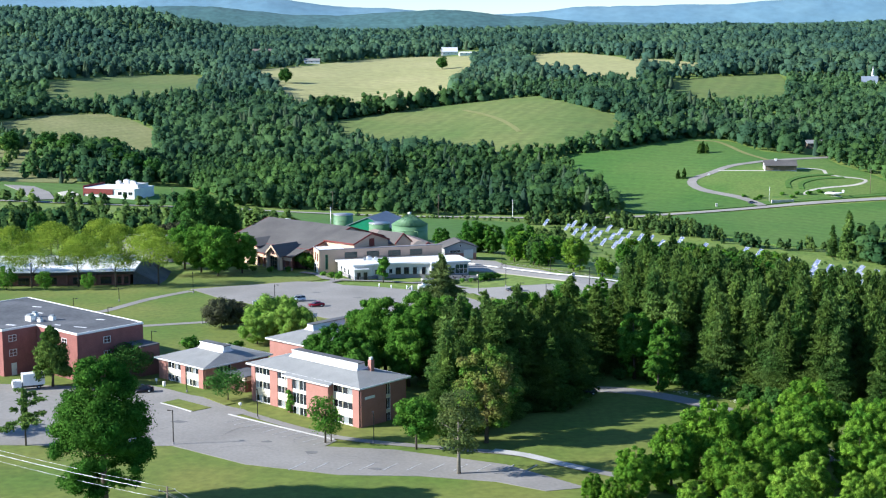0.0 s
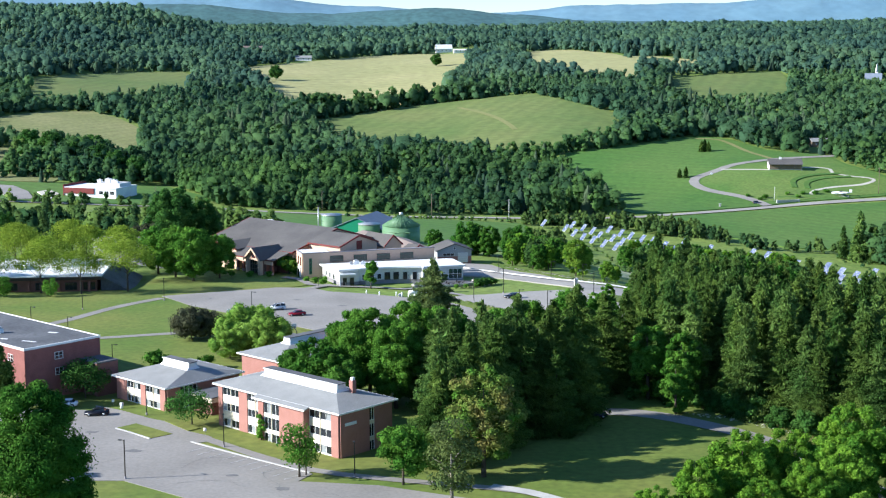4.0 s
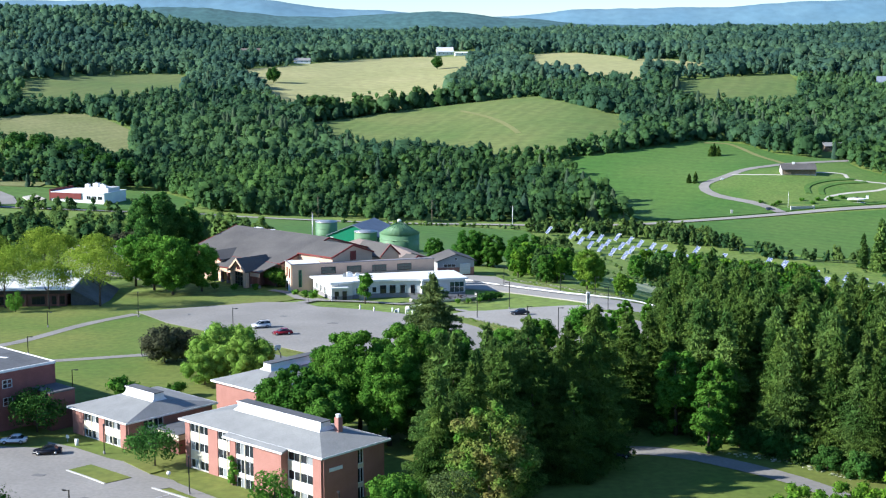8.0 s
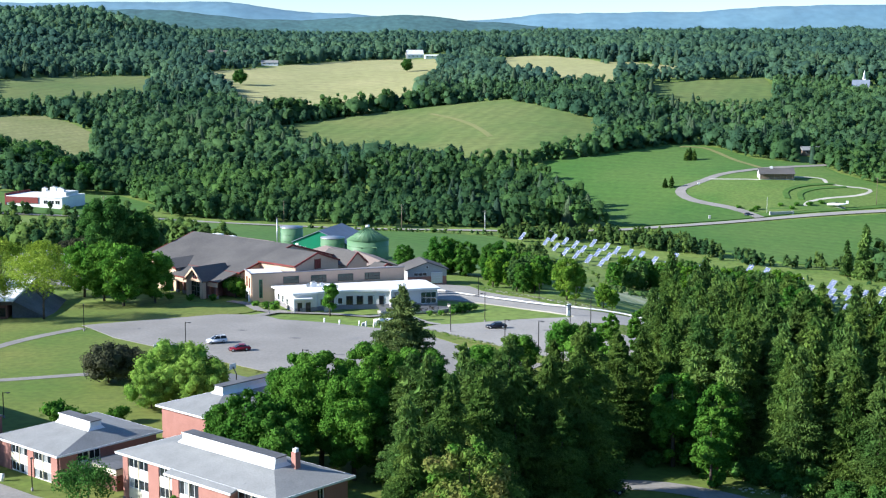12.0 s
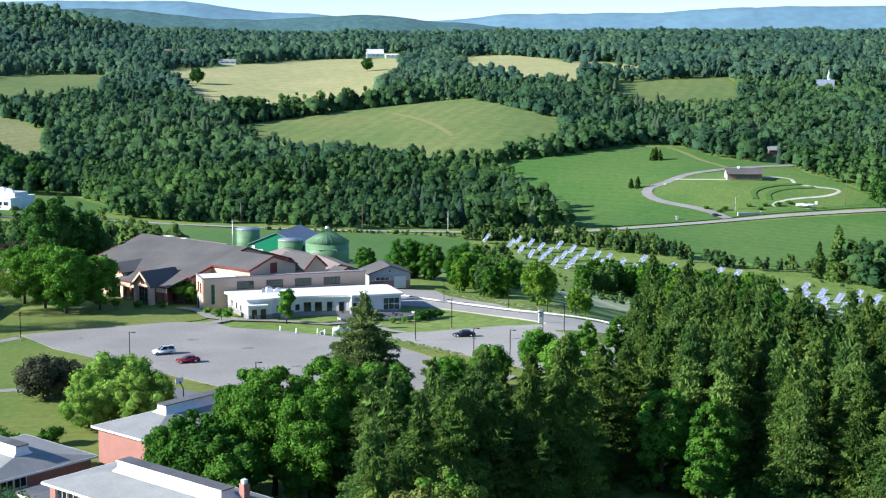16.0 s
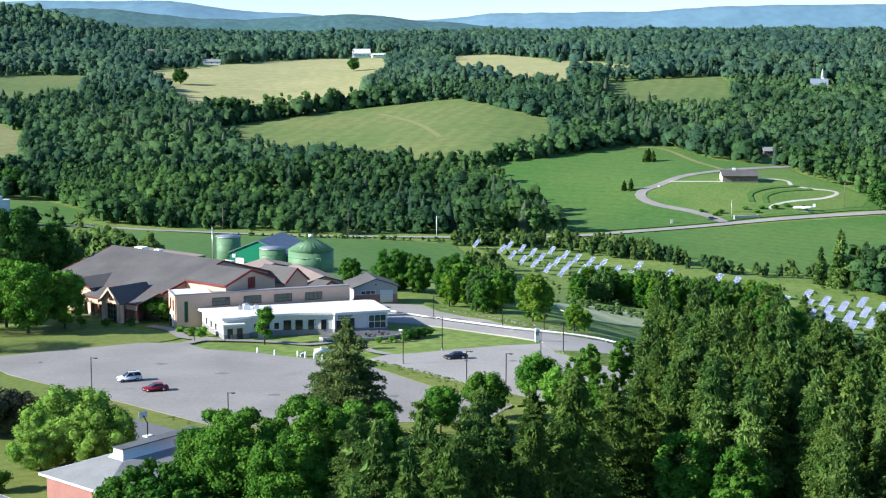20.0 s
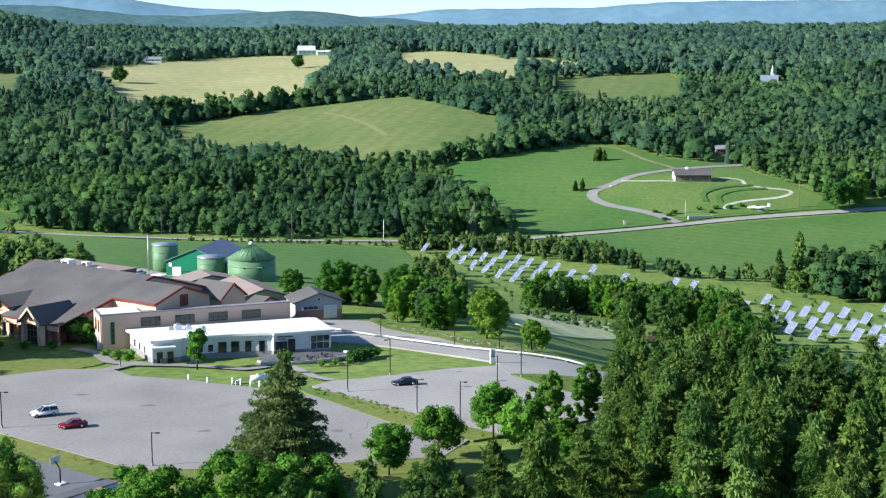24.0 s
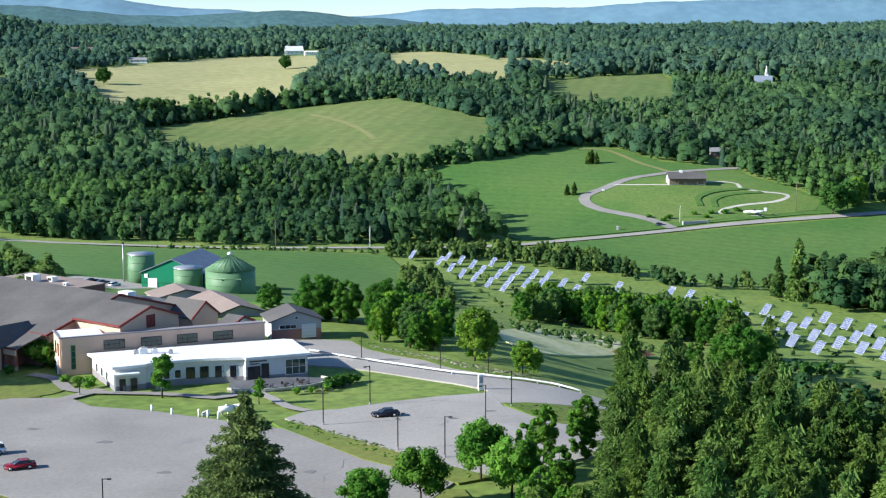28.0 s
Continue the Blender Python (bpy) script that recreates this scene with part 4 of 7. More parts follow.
def wood(name, x, y, height, mat, kind, label, seed, clumps=9, blades=90, wide=1.0, blade=0.17, lean=0.0):
    """One joined wood of many small trees at the given spots; each tree carries its own tint."""
    rng = np.random.default_rng(seed)
    kinds = [wood_template(rng, kind, clumps, blades, blade) for _ in range(10)]
    z = ground(x, y)
    pick = rng.integers(0, len(kinds), len(x))
    patch = 0.42 * np.sin(x * 0.021 + 1.7 * np.sin(y * 0.009)) * np.sin(y * 0.017 + x * 0.006 + 1)
    tone = np.clip(rng.beta(3.2, 3.4, len(x)) + 0.8 * patch + lean, 0, 1)
    vs, fs, ts, ns, base = [], [], [], [], 0
    for k, (tv, tf, tn) in enumerate(kinds):
        sel = np.where(pick == k)[0]
        if not len(sel):
            continue
        a = rng.uniform(0, 2 * math.pi, len(sel))
        h = height[sel]
        w = h * rng.uniform(0.8, 1.25, len(sel)) * wide
        px = tv[None, :, 0] * np.cos(a)[:, None] - tv[None, :, 1] * np.sin(a)[:, None]
        py = tv[None, :, 0] * np.sin(a)[:, None] + tv[None, :, 1] * np.cos(a)[:, None]
        v = np.stack([px * w[:, None] + x[sel][:, None], py * w[:, None] + y[sel][:, None], tv[None, :, 2] * h[:, None] + z[sel][:, None] - 0.3], 2)
        nx = tn[None, :, 0] * np.cos(a)[:, None] - tn[None, :, 1] * np.sin(a)[:, None]
        ny = tn[None, :, 0] * np.sin(a)[:, None] + tn[None, :, 1] * np.cos(a)[:, None]
        ns.append(np.stack([nx, ny, tn[None, :, 2] + 0 * nx], 2).reshape(-1, 3))
        f = tf[None] + (np.arange(len(sel)) * len(tv))[:, None, None] + base
        vs.append(v.reshape(-1, 3)), fs.append(f.reshape(-1, 3)), ts.append(np.repeat(tone[sel], len(tv)))
        base += v.shape[0] * v.shape[1]
    mesh = mesh_from(name, np.concatenate(vs), np.concatenate(fs), mat, True)
    mesh.normals_split_custom_set_from_vertices(np.concatenate(ns).astype(np.float32))
    mesh.attributes.new("tint", "FLOAT", "POINT").data.foreach_set("value", np.concatenate(ts).astype(np.float32))
    return tagged(new(name, mesh), label, "woods", kind="stuff")


CLEAR = [outline for _, outline, *_ in FIELDS] + [
    [(-400, 880), (-136, 872), (-25, 855), (44, 858), (112, 862), (143, 875), (190, 893), (337, 930), (600, 990), (600, 1030), (337, 962), (190, 921), (143, 903), (112, 889), (44, 884), (-25, 878), (-136, 900), (-400, 925)],
    [(-400, 800), (-140, 780), (-130, 890), (-185, 985), (-400, 985)],
    [(402, 1372), (436, 1372), (442, 1428), (404, 1428)],
    [(-8, 1960), (75, 1950), (85, 2120), (-8, 2110)],
    [(-262, 1905), (-230, 1900), (-228, 1980), (-262, 1980)],
    [(-188, 1812), (-150, 1808), (-135, 1880), (-150, 1872), (-188, 1866)],
    [(4, 1880), (70, 1880), (75, 1960), (0, 1960)],
    [(268, 1085), (300, 1080), (302, 1120), (272, 1124)],
    [(-60, 1010), (-20, 1008), (-15, 1045), (-60, 1050)],
]


def far_woods():
    rng = np.random.default_rng(11)
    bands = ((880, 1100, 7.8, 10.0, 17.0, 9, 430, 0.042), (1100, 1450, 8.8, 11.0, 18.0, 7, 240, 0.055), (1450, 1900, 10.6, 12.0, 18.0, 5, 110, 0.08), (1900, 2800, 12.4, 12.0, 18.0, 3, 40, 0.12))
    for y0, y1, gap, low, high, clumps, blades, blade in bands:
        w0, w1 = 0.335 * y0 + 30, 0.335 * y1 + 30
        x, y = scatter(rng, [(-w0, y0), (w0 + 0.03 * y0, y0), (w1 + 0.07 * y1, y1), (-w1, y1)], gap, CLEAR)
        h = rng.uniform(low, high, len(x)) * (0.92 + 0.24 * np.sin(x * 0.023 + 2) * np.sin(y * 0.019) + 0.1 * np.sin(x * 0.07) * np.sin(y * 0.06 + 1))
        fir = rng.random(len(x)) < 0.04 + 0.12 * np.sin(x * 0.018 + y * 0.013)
        # farther bands take the haze-tinted leaf colours
        wood("broadleaf_wood", x[~fir], y[~fir], h[~fir], M["wood_leaf" if y0 < 1000 else "mid_haze_leaf" if y0 < 1400 else "far_haze_leaf"], "leaf", "dense mixed green broad-leaved woods on the slopes", 21, clumps, blades, 1.0, blade)
        wood("conifer_wood", x[fir], y[fir], h[fir] * 1.05, M["wood_needle"], "needle", "dark conifers scattered through the woods", 22, 3 + clumps // 2, blades, 1.0, blade)


far_woods()
ridge("hills", 4000, -1600, 2300, 60, [(-1559, 161), (-1084, 157), (-901, 161), (-814, 164), (-703, 167), (-608, 159), (-482, 148), (-355, 138), (-228, 140), (-133, 148), (-70, 151), (25, 154), (105, 148), (152, 140), (215, 134), (279, 129), (390, 119), (501, 116), (817, 113), (1451, 119), (2243, 123)], M["green_hill"], "distant wooded ridge tinted hazy blue-green", 2)
ridge("mountains", 4800, -2100, 3000, 60, [(-2061, 208), (-1300, 208), (-1082, 208), (-920, 210), (-730, 212), (-606, 216), (-502, 204), (-426, 187), (-312, 178), (-122, 170), (30, 157), (163, 149), (278, 157), (411, 170), (525, 180), (696, 180), (791, 183), (905, 178), (1038, 191), (1152, 200), (1266, 204), (1490, 210), (1836, 210), (2122, 208), (2882, 200)], M["haze_blue_hill"], "far mountain range tinted haze blue", 3)

# ---- building parts ----
GRID = -42.5  # the campus grid: local x runs along the dormitory fronts, local y away from them
RINGS = {}


def ring_mesh(w, h, bar, deep, mat, cols, rows):
    """A window frame with its glazing bars, standing in the x-z plane."""
    key = (round(w, 2), round(h, 2), bar, deep, mat.name, cols, rows)
    if key not in RINGS:
        half = bar * 0.4
        xs = [-w / 2, -w / 2 + bar] + [q for k in range(1, cols) for q in (-w / 2 + w * k / cols - half, -w / 2 + w * k / cols + half)] + [w / 2 - bar, w / 2]
        zs = [0, bar] + [q for k in range(1, rows) for q in (h * k / rows - half, h * k / rows + half)] + [h - bar, h]
        bm = bmesh.new()
        flat = [[bm.verts.new((x, -deep / 2, z)) for z in zs] for x in xs]
        faces = [bm.faces.new((flat[i][j], flat[i + 1][j], flat[i + 1][j + 1], flat[i][j + 1])) for i in range(len(xs) - 1) for j in range(len(zs) - 1) if i % 2 == 0 or j % 2 == 0]
        back = bmesh.ops.extrude_face_region(bm, geom=faces)
        bmesh.ops.translate(bm, vec=(0, deep, 0), verts=[v for v in back["geom"] if isinstance(v, bmesh.types.BMVert)])
        bmesh.ops.recalc_face_normals(bm, faces=bm.faces)
        mesh = bpy.data.meshes.new("window")
        bm.to_mesh(mesh)
        bm.free()
        mesh.materials.append(mat)
        RINGS[key] = mesh
    return RINGS[key]


def window(parent, x, y, z, turn, w, h, frame="white", glass=("glass",), cols=2, rows=1, bar=0.09):
    ob = new("window", ring_mesh(w, h, bar, 0.14, M[frame], cols, rows))
    ob.matrix_basis = pose(x, y, z, 0, 0, turn)
    ob.parent = parent
    for k in range(cols):
        pane = new("pane", box_mesh(w / cols - 0.02, 0.04, h - 0.06, M[glass[k % len(glass)]]))
        pane.matrix_basis = pose(-w / 2 + w * (k + 0.5) / cols, 0.03, 0.03)
        pane.parent = ob
    return ob


def facade(parent, p0, p1, z0, z1, spec, wall, storeys=3, panel="cream", deep=0.3, frame="white"):
    """One outer wall from p0 to p1 (its outside lies to the right of that way): piers of wall, panelled window bays, glazed bays."""
    (ax, ay), (bx, by) = p0, p1
    length = math.hypot(bx - ax, by - ay)
    dx, dy = (bx - ax) / length, (by - ay) / length
    ox, oy = dy, -dx
    turn = math.degrees(math.atan2(dy, dx))
    total, s = sum(w for _, w in spec), 0.0
    rng = random.Random(int(length * 100))
    for what, share in spec:
        w = share * length / total
        cx, cy = ax + dx * (s + w / 2), ay + dy * (s + w / 2)
        s += w
        if what == "wall":
            block("wall", parent, M[wall], (w, deep, z1 - z0), (cx + ox * deep / 2, cy + oy * deep / 2, z0), turn)
            continue
        rise = (z1 - z0) / storeys
        for k in range(storeys):
            zb = z0 + k * rise
            sill = rise * (0.36 if what == "bay" else 0.08)
            high = rise * (0.52 if what == "bay" else 0.8)
            block("panel", parent, M[panel], (w, deep * 0.7, sill), (cx + ox * deep * 0.35, cy + oy * deep * 0.35, zb), turn)
            block("panel", parent, M[panel], (w, deep * 0.7, rise - sill - high), (cx + ox * deep * 0.35, cy + oy * deep * 0.35, zb + sill + high), turn)
            n = max(1, round(w / 2.4)) if what != "slit" else 1
            for i in range(n):
                f = (i + 0.5) / n - 0.5
                glass = rng.choice((("glass", "glass_pale"), ("glass", "glass"), ("glass_pale", "glass"), ("glass", "glass")))
                window(parent, cx + dx * w * f + ox * deep * 0.2, cy + dy * w * f + oy * deep * 0.2, zb + sill, turn, w / n - 0.04, high, frame, glass, 2 if w / n > 1.2 else 1)
            if n > 1:
                for i in range(1, n):
                    f = i / n - 0.5
                    block("mullion", parent, M[panel], (0.16, deep * 0.9, rise), (cx + dx * w * f + ox * deep * 0.45, cy + dy * w * f + oy * deep * 0.45, zb), turn)


def gable_roof(parent, x0, x1, y0, y1, eave, ridge_z, mat, thick=0.35, name="roof", hip=0.0):
    """A ridged roof with the ridge along local x. hip: how far the ridge ends lie in from the gables."""
    ym = (y0 + y1) / 2
    pts, faces = [], []
    for lift in (0, -thick):
        pts += [(x0, y0, eave + lift), (x1, y0, eave + lift), (x1, y1, eave + lift), (x0, y1, eave + lift), (x0 + hip, ym, ridge_z + lift), (x1 - hip, ym, ridge_z + lift)]
    top = [(0, 1, 5, 4), (2, 3, 4, 5)] + ([(1, 2, 5), (3, 0, 4)] if hip else [])
    faces = top + [tuple(i + 6 for i in f[::-1]) for f in top]
    faces += [(0, 6, 7, 1), (2, 8, 9, 3)]
    faces += [(1, 7, 8, 2), (3, 9, 6, 0)] if hip else [(1, 7, 11, 5), (5, 11, 8, 2), (3, 9, 10, 4), (4, 10, 6, 0)]
    return part(name, solid(pts, faces), mat, parent)


def gable_wall(parent, x, y0, y1, z0, eave, ridge_z, mat, thick=0.3, name="wall"):
    ym = (y0 + y1) / 2
    s = [(y0, z0), (y1, z0), (y1, eave), (ym, ridge_z), (y0, eave)]
    n = 5
    pts = [(x - thick / 2, a, b) for a, b in s] + [(x + thick / 2, a, b) for a, b in s]
    return part(name, solid(pts, [tuple(range(n)), tuple(range(n, 2 * n))] + [(i, (i + 1) % n, n + (i + 1) % n, n + i) for i in range(n)]), mat, parent)


def rake_trim(parent, x, y0, y1, eave, ridge_z, mat, deep=0.45, thick=0.25):
    """Barge boards up both slopes of a gable at local x."""
    ym = (y0 + y1) / 2
    for a, b in ((y0, eave), (y1, eave)):
        s = [(a, b - deep), (a, b + 0.06), (ym, ridge_z + 0.06), (ym, ridge_z - deep)]
        pts = [(x - thick / 2, p, q) for p, q in s] + [(x + thick / 2, p, q) for p, q in s]
        part("barge_board", solid(pts, [(0, 1, 2, 3), (7, 6, 5, 4)] + [(i, (i + 1) % 4, 4 + (i + 1) % 4, 4 + i) for i in range(4)]), mat, parent)


def dormitory(x, y, length, deep, eave, front, side, label, monitor=(0.22, 0.80), top=1.9, storeys=3, chimney=0.0, left=None, across=False, centre=None):
    """A brick dormitory: panelled bays, hipped roof rising to a white-faced ridge monitor."""
    house = thing("dormitory", pose(x, y, 0.15, 0, 0, GRID), label, "building", "brick dormitories")
    part("core", prism([(0.9, 0.9), (length - 0.9, 0.9), (length - 0.9, deep - 0.9), (0.9, deep - 0.9)], -0.6, eave - 0.05), M["brick_dark"], house)
    q = [(0.9, 0.9), (length - 0.9, 0.9), (length - 0.9, deep - 0.9), (0.9, deep - 0.9)]
    if centre:
        # the middle of the front stands forward under its own strip of roof
        c0, c1, out = centre
        facade(house, q[0], (c0, 0.9), -0.6, eave, front[0], "brick", storeys)
        facade(house, (c1, 0.9), q[1], -0.6, eave, front[2], "brick", storeys)
        facade(house, (c0 + 0.3, 0.9 - out), (c1 - 0.3, 0.9 - out), -0.6, eave - 0.2, front[1], "brick", storeys)
        part("core", prism([(c0 + 0.3, 0.9 - out), (c1 - 0.3, 0.9 - out), (c1 - 0.3, 0.9), (c0 + 0.3, 0.9)], -0.6, eave - 0.25), M["brick_dark"], house)
        for cx in (c0 + 0.15, c1 - 0.15):
            block("return_wall", house, M["brick"], (0.3, out + 0.3, eave + 0.4), (cx, 0.75 - out / 2, -0.6))
        low = eave + 0.12 - 0.288 * out
        pts = [(c0 - 0.9, -out, low), (c1 + 0.9, -out, low), (c1 + 0.9, 1.5, eave + 0.567), (c0 - 0.9, 1.5, eave + 0.567)]
        part("eave", solid(pts + [(a, b, c - 0.28) for a, b, c in pts], [(0, 1, 2, 3), (7, 6, 5, 4), (0, 4, 5, 1), (1, 5, 6, 2), (2, 6, 7, 3), (3, 7, 4, 0)]), M["shingle"], house)
        block("fascia", house, M["white"], (c1 - c0 + 1.9, 0.12, 0.3), ((c0 + c1) / 2, -out - 0.06, low - 0.29))
    else:
        facade(house, q[0], q[1], -0.6, eave, front, "brick", storeys)
    facade(house, q[1], q[2], -0.6, eave, side, "brick", storeys)
    facade(house, q[2], q[3], -0.6, eave, [("wall", 3), ("bay", 2), ("wall", 3), ("bay", 2), ("wall", 3)], "brick", storeys)
    facade(house, q[3], q[0], -0.6, eave, left or [("wall", 1)], "brick", storeys)
    # the roof: a shallow hip that steepens towards the monitor
    m0, m1, w = length * monitor[0], length * monitor[1], 0.95
    ym = deep / 2
    rings = [[(0, 0), (length, 0), (length, deep), (0, deep)],
             [(m0 * 0.9, ym - w - 1.0), (m1 + (length - m1) * 0.1, ym - w - 1.0), (m1 + (length - m1) * 0.1, ym + w + 1.0), (m0 * 0.9, ym + w + 1.0)]]
    zs = [eave + 0.12, eave + top * 0.85]
    spans = [(m0 * 0.94, m1 + (length - m1) * 0.05, ym - w - 0.75, ym + w + 0.75), (m0 + 0.1, m1 - 0.1, ym - w - 0.12, ym + w + 0.12), (m0 + 0.15, m1 - 0.15, ym - w, ym + w), (m0, m1, ym - w - 0.1, ym + w + 0.1)]
    if across:
        xm, n0, n1 = length / 2, deep * monitor[0], deep * monitor[1]
        rings[1] = [(xm - w - 1, n0 * 0.9), (xm + w + 1, n0 * 0.9), (xm + w + 1, n1 + 1), (xm - w - 1, n1 + 1)]
        spans = [(xm - w - 0.75, xm + w + 0.75, n0 * 0.94, n1 + 0.6), (xm - w - 0.12, xm + w + 0.12, n0 + 0.1, n1 - 0.1), (xm - w, xm + w, n0 + 0.15, n1 - 0.15), (xm - w - 0.1, xm + w + 0.1, n0, n1)]
    pts = [(a, b, eave - 0.18) for a, b in rings[0]] + [(a, b, z) for r, z in zip(rings, zs) for a, b in r]
    faces = [(3, 2, 1, 0)] + [(4 * k + i, 4 * k + (i + 1) % 4, 4 * k + 4 + (i + 1) % 4, 4 * k + 4 + i) for k in range(2) for i in range(4)] + [(8, 9, 10, 11)]
    part("roof", solid(pts, faces), M["shingle"], house)
    for a, b, c, d in ((0, -0.06, length, 0.12), (0, deep - 0.06, length, 0.12)):
        block("fascia", house, M["white"], (c, d, 0.3), (c / 2, b + d / 2, eave - 0.17))
    for a in (-0.06, length - 0.06):
        block("fascia", house, M["white"], (0.12, deep - 0.14, 0.3), (a + 0.06, deep / 2, eave - 0.17))
    zt = zs[1] - 0.1
    foot, waist, crown, cap = [[(a, c), (b, c), (b, d), (a, d)] for a, b, c, d in spans]
    sides = [(4 * k + i, 4 * k + (i + 1) % 4, 4 * k + 4 + (i + 1) % 4, 4 * k + 4 + i) for k in range(2) for i in range(4)]
    levels = [(a, b, z) for r, z in ((foot, zt), (waist, zt + 0.6), (crown, zt + 1.4)) for a, b in r]
    part("monitor", solid(levels, [(3, 2, 1, 0), (8, 9, 10, 11)] + sides), M["white"], house, "white-faced raised ridge monitor")
    part("monitor_roof", prism(cap, zt + 1.38, zt + 1.52), M["membrane"], house, "dark monitor roof with thin edge")
    if not across:
        block("flashing", house, M["white"], (m1 - m0 + 0.1, 0.1, 0.2), ((m0 + m1) / 2, ym - w - 0.15, zt + 1.34))
    if chimney:
        stack = block("chimney", house, M["brick"], (0.9, 0.9, 2.4), (chimney - 1.2, ym + 1.4, eave + 1.2))
        block("cap", stack, M["white"], (0.6, 0.6, 0.5), (0, 0, 2.4))
    return house


A = dormitory(-41.0, 289.7, 33.8, 14.3, 8.2,
              ([("wall", 1.2), ("bay", 4.6), ("wall", 2.4), ("bay", 4.4)], [("wall", 1.2), ("glazed", 4.4), ("wall", 6.4)], [("bay", 5.6), ("wall", 1.8)]),
              [("wall", 8), ("slit", 1.5), ("wall", 5)], "three-storey red brick dormitory with grey hipped roof", chimney=29.5, centre=(13.5, 25.5, 1.2))
block("sign", A, M["white"], (2.7, 0.08, 0.55), (33.3, 3.2, 5.7), 90, "blurred white wall lettering board")
ivy = broadleaf("ivy", 77, 5.2, 1.7, 0.2, "leaf_maple", 500, 0.4, 10, label="green ivy climbing the brick pier", category="climbing plant")
ivy.matrix_basis = pose(-41, 289.7, 0.15, 0, 0, GRID) @ pose(14.4, -0.75, 0)
dormitory(-64.3, 309.9, 17.6, 19.5, 5.0, [("wall", 3.2), ("bay", 4.4), ("wall", 1.6), ("bay", 4.4), ("wall", 1.6)],
          [("wall", 3), ("bay", 4), ("wall", 10)], "two-storey red brick dormitory with grey hipped roof", monitor=(0.3, 0.78), storeys=2)
C = dormitory(-41.3, 323.9, 13.6, 26, 6.3, [("wall", 1)], [("wall", 6), ("bay", 4), ("wall", 6)], "red brick dormitory gable half hidden by trees", monitor=(0.3, 0.85), storeys=2, across=True)
block("chimney", C, M["brick"], (1.2, 1.2, 3.2), (10.4, 17, 7.0))
# covered link between two dormitories
link = thing("covered_link", pose(-47, 300.5, 0.15, 0, 0, GRID), "low dark link with cream band between dormitories", "building")
block("wall", link, M["brick_dark"], (6.5, 6, 3.0), (3.2, 3, -0.3))
block("fascia", link, M["cream"], (6.7, 6.2, 0.9), (3.2, 3, 2.7))
block("roof", link, M["membrane"], (6.9, 6.4, 0.2), (3.2, 3, 3.6))


def flat_hall():
    """The long flat-roofed brick hall at the lot's end: two blocks that step forward."""
    h = thing("brick_hall", pose(-70.7, 315.8, 0.2, 0, 0, GRID), "long three-storey dark brick hall with flat roof", "building")
    for x0, x1, y0, y1 in ((-48.0, 0.0, -13.8, 3.5), (-48.0, -16.2, -22.4, -13.8)):
        part("core", prism([(x0 + 0.3, y0 + 0.3), (x1 - 0.3, y0 + 0.3), (x1 - 0.3, y1 - 0.3), (x0 + 0.3, y1 - 0.3)], -0.8, 10.9), M["brick_dark"], h)
        block("roof", h, M["membrane"], (x1 - x0 - 0.1, y1 - y0 + (0.5 if y1 < 0 else -0.1), 0.22), ((x0 + x1) / 2, (y0 + y1) / 2 + (0.1 if y1 < 0 else 0), 10.9 if y1 > 0 else 10.904))
    for a, b in (((-48, -22.4), (-16.2, -22.4)), ((-16.2, -22.4), (-16.2, -13.8)), ((-16.2, -13.8), (0, -13.8)), ((0, -13.8), (0, 3.5)), ((0, 3.5), (-48, 3.5)), ((-48, 3.5), (-48, -22.4))):
        facade(h, a, b, -0.8, 11.0, [("wall", 1)], "brick_deep", 3, deep=0.05)
        (ax, ay), (bx, by) = a, b
        block("parapet", h, M["white"], (math.hypot(bx - ax, by - ay) + 0.1, 0.3, 0.45), ((ax + bx) / 2, (ay + by) / 2, 10.8), math.degrees(math.atan2(by - ay, bx - ax)))
    for x, y, z, t in ((0.06, -6.2, 8.0, 90), (-16.14, -20.0, 8.2, 90), (-16.14, -20.0, 4.9, 90), (-12.0, -13.86, 8.0, 0), (-5.0, -13.86, 8.0, 0), (-12.0, -13.86, 4.7, 0), (-24, -22.46, 8.0, 0), (-24, -22.46, 4.7, 0), (0.06, -6.2, 4.8, 90), (-30, 3.56, 8, 180), (-20, 3.56, 8, 180)):
        window(h, x, y, z, t, 1.9, 1.5, "white", ("glass",), 2, 2)
    door = block("door", h, M["grey_wall"], (1.3, 0.12, 3.0), (-16.1, -19.9, 0.3), 90, "pale grey side door")
    block("handle", door, M["iron"], (0.05, 0.1, 0.25), (0.45, -0.08, 1.3))
    for x, y, s in ((-24.5, -9, 1.1), (-21, -12.4, 1.5), (-18.2, -11.6, 0.9), (-18.0, -8.5, 1.1)):
        unit = block("roof_vent", h, M["white"], (1.2 * s, 1.0 * s, 0.8 * s), (x, y, 11.1), 15)
        block("cowl", unit, M["metal"], (0.8 * s, 0.8 * s, 0.4), (0, 0, 0.8 * s))
    for x, y, w, d in ((-28, -6, 3.0, 0.8), (-10, -1, 2.2, 0.7), (-6, -9, 3.4, 0.5), (-20, -18, 2.4, 0.9), (-35, -2, 2.6, 0.6), (-12, -11, 1.6, 0.6)):
        block("roof_patch", h, M["white_roof"], (w, d, 0.02), (x, y, 11.13), 20, bevel=0.0)
    block("annexe", h, M["brick_dark"], (6, 5, 7.6), (3.1, 1.0, -0.6))
    block("annexe_roof", h, M["membrane"], (6.2, 5.2, 0.25), (3.1, 1.0, 7.0))


flat_hall()


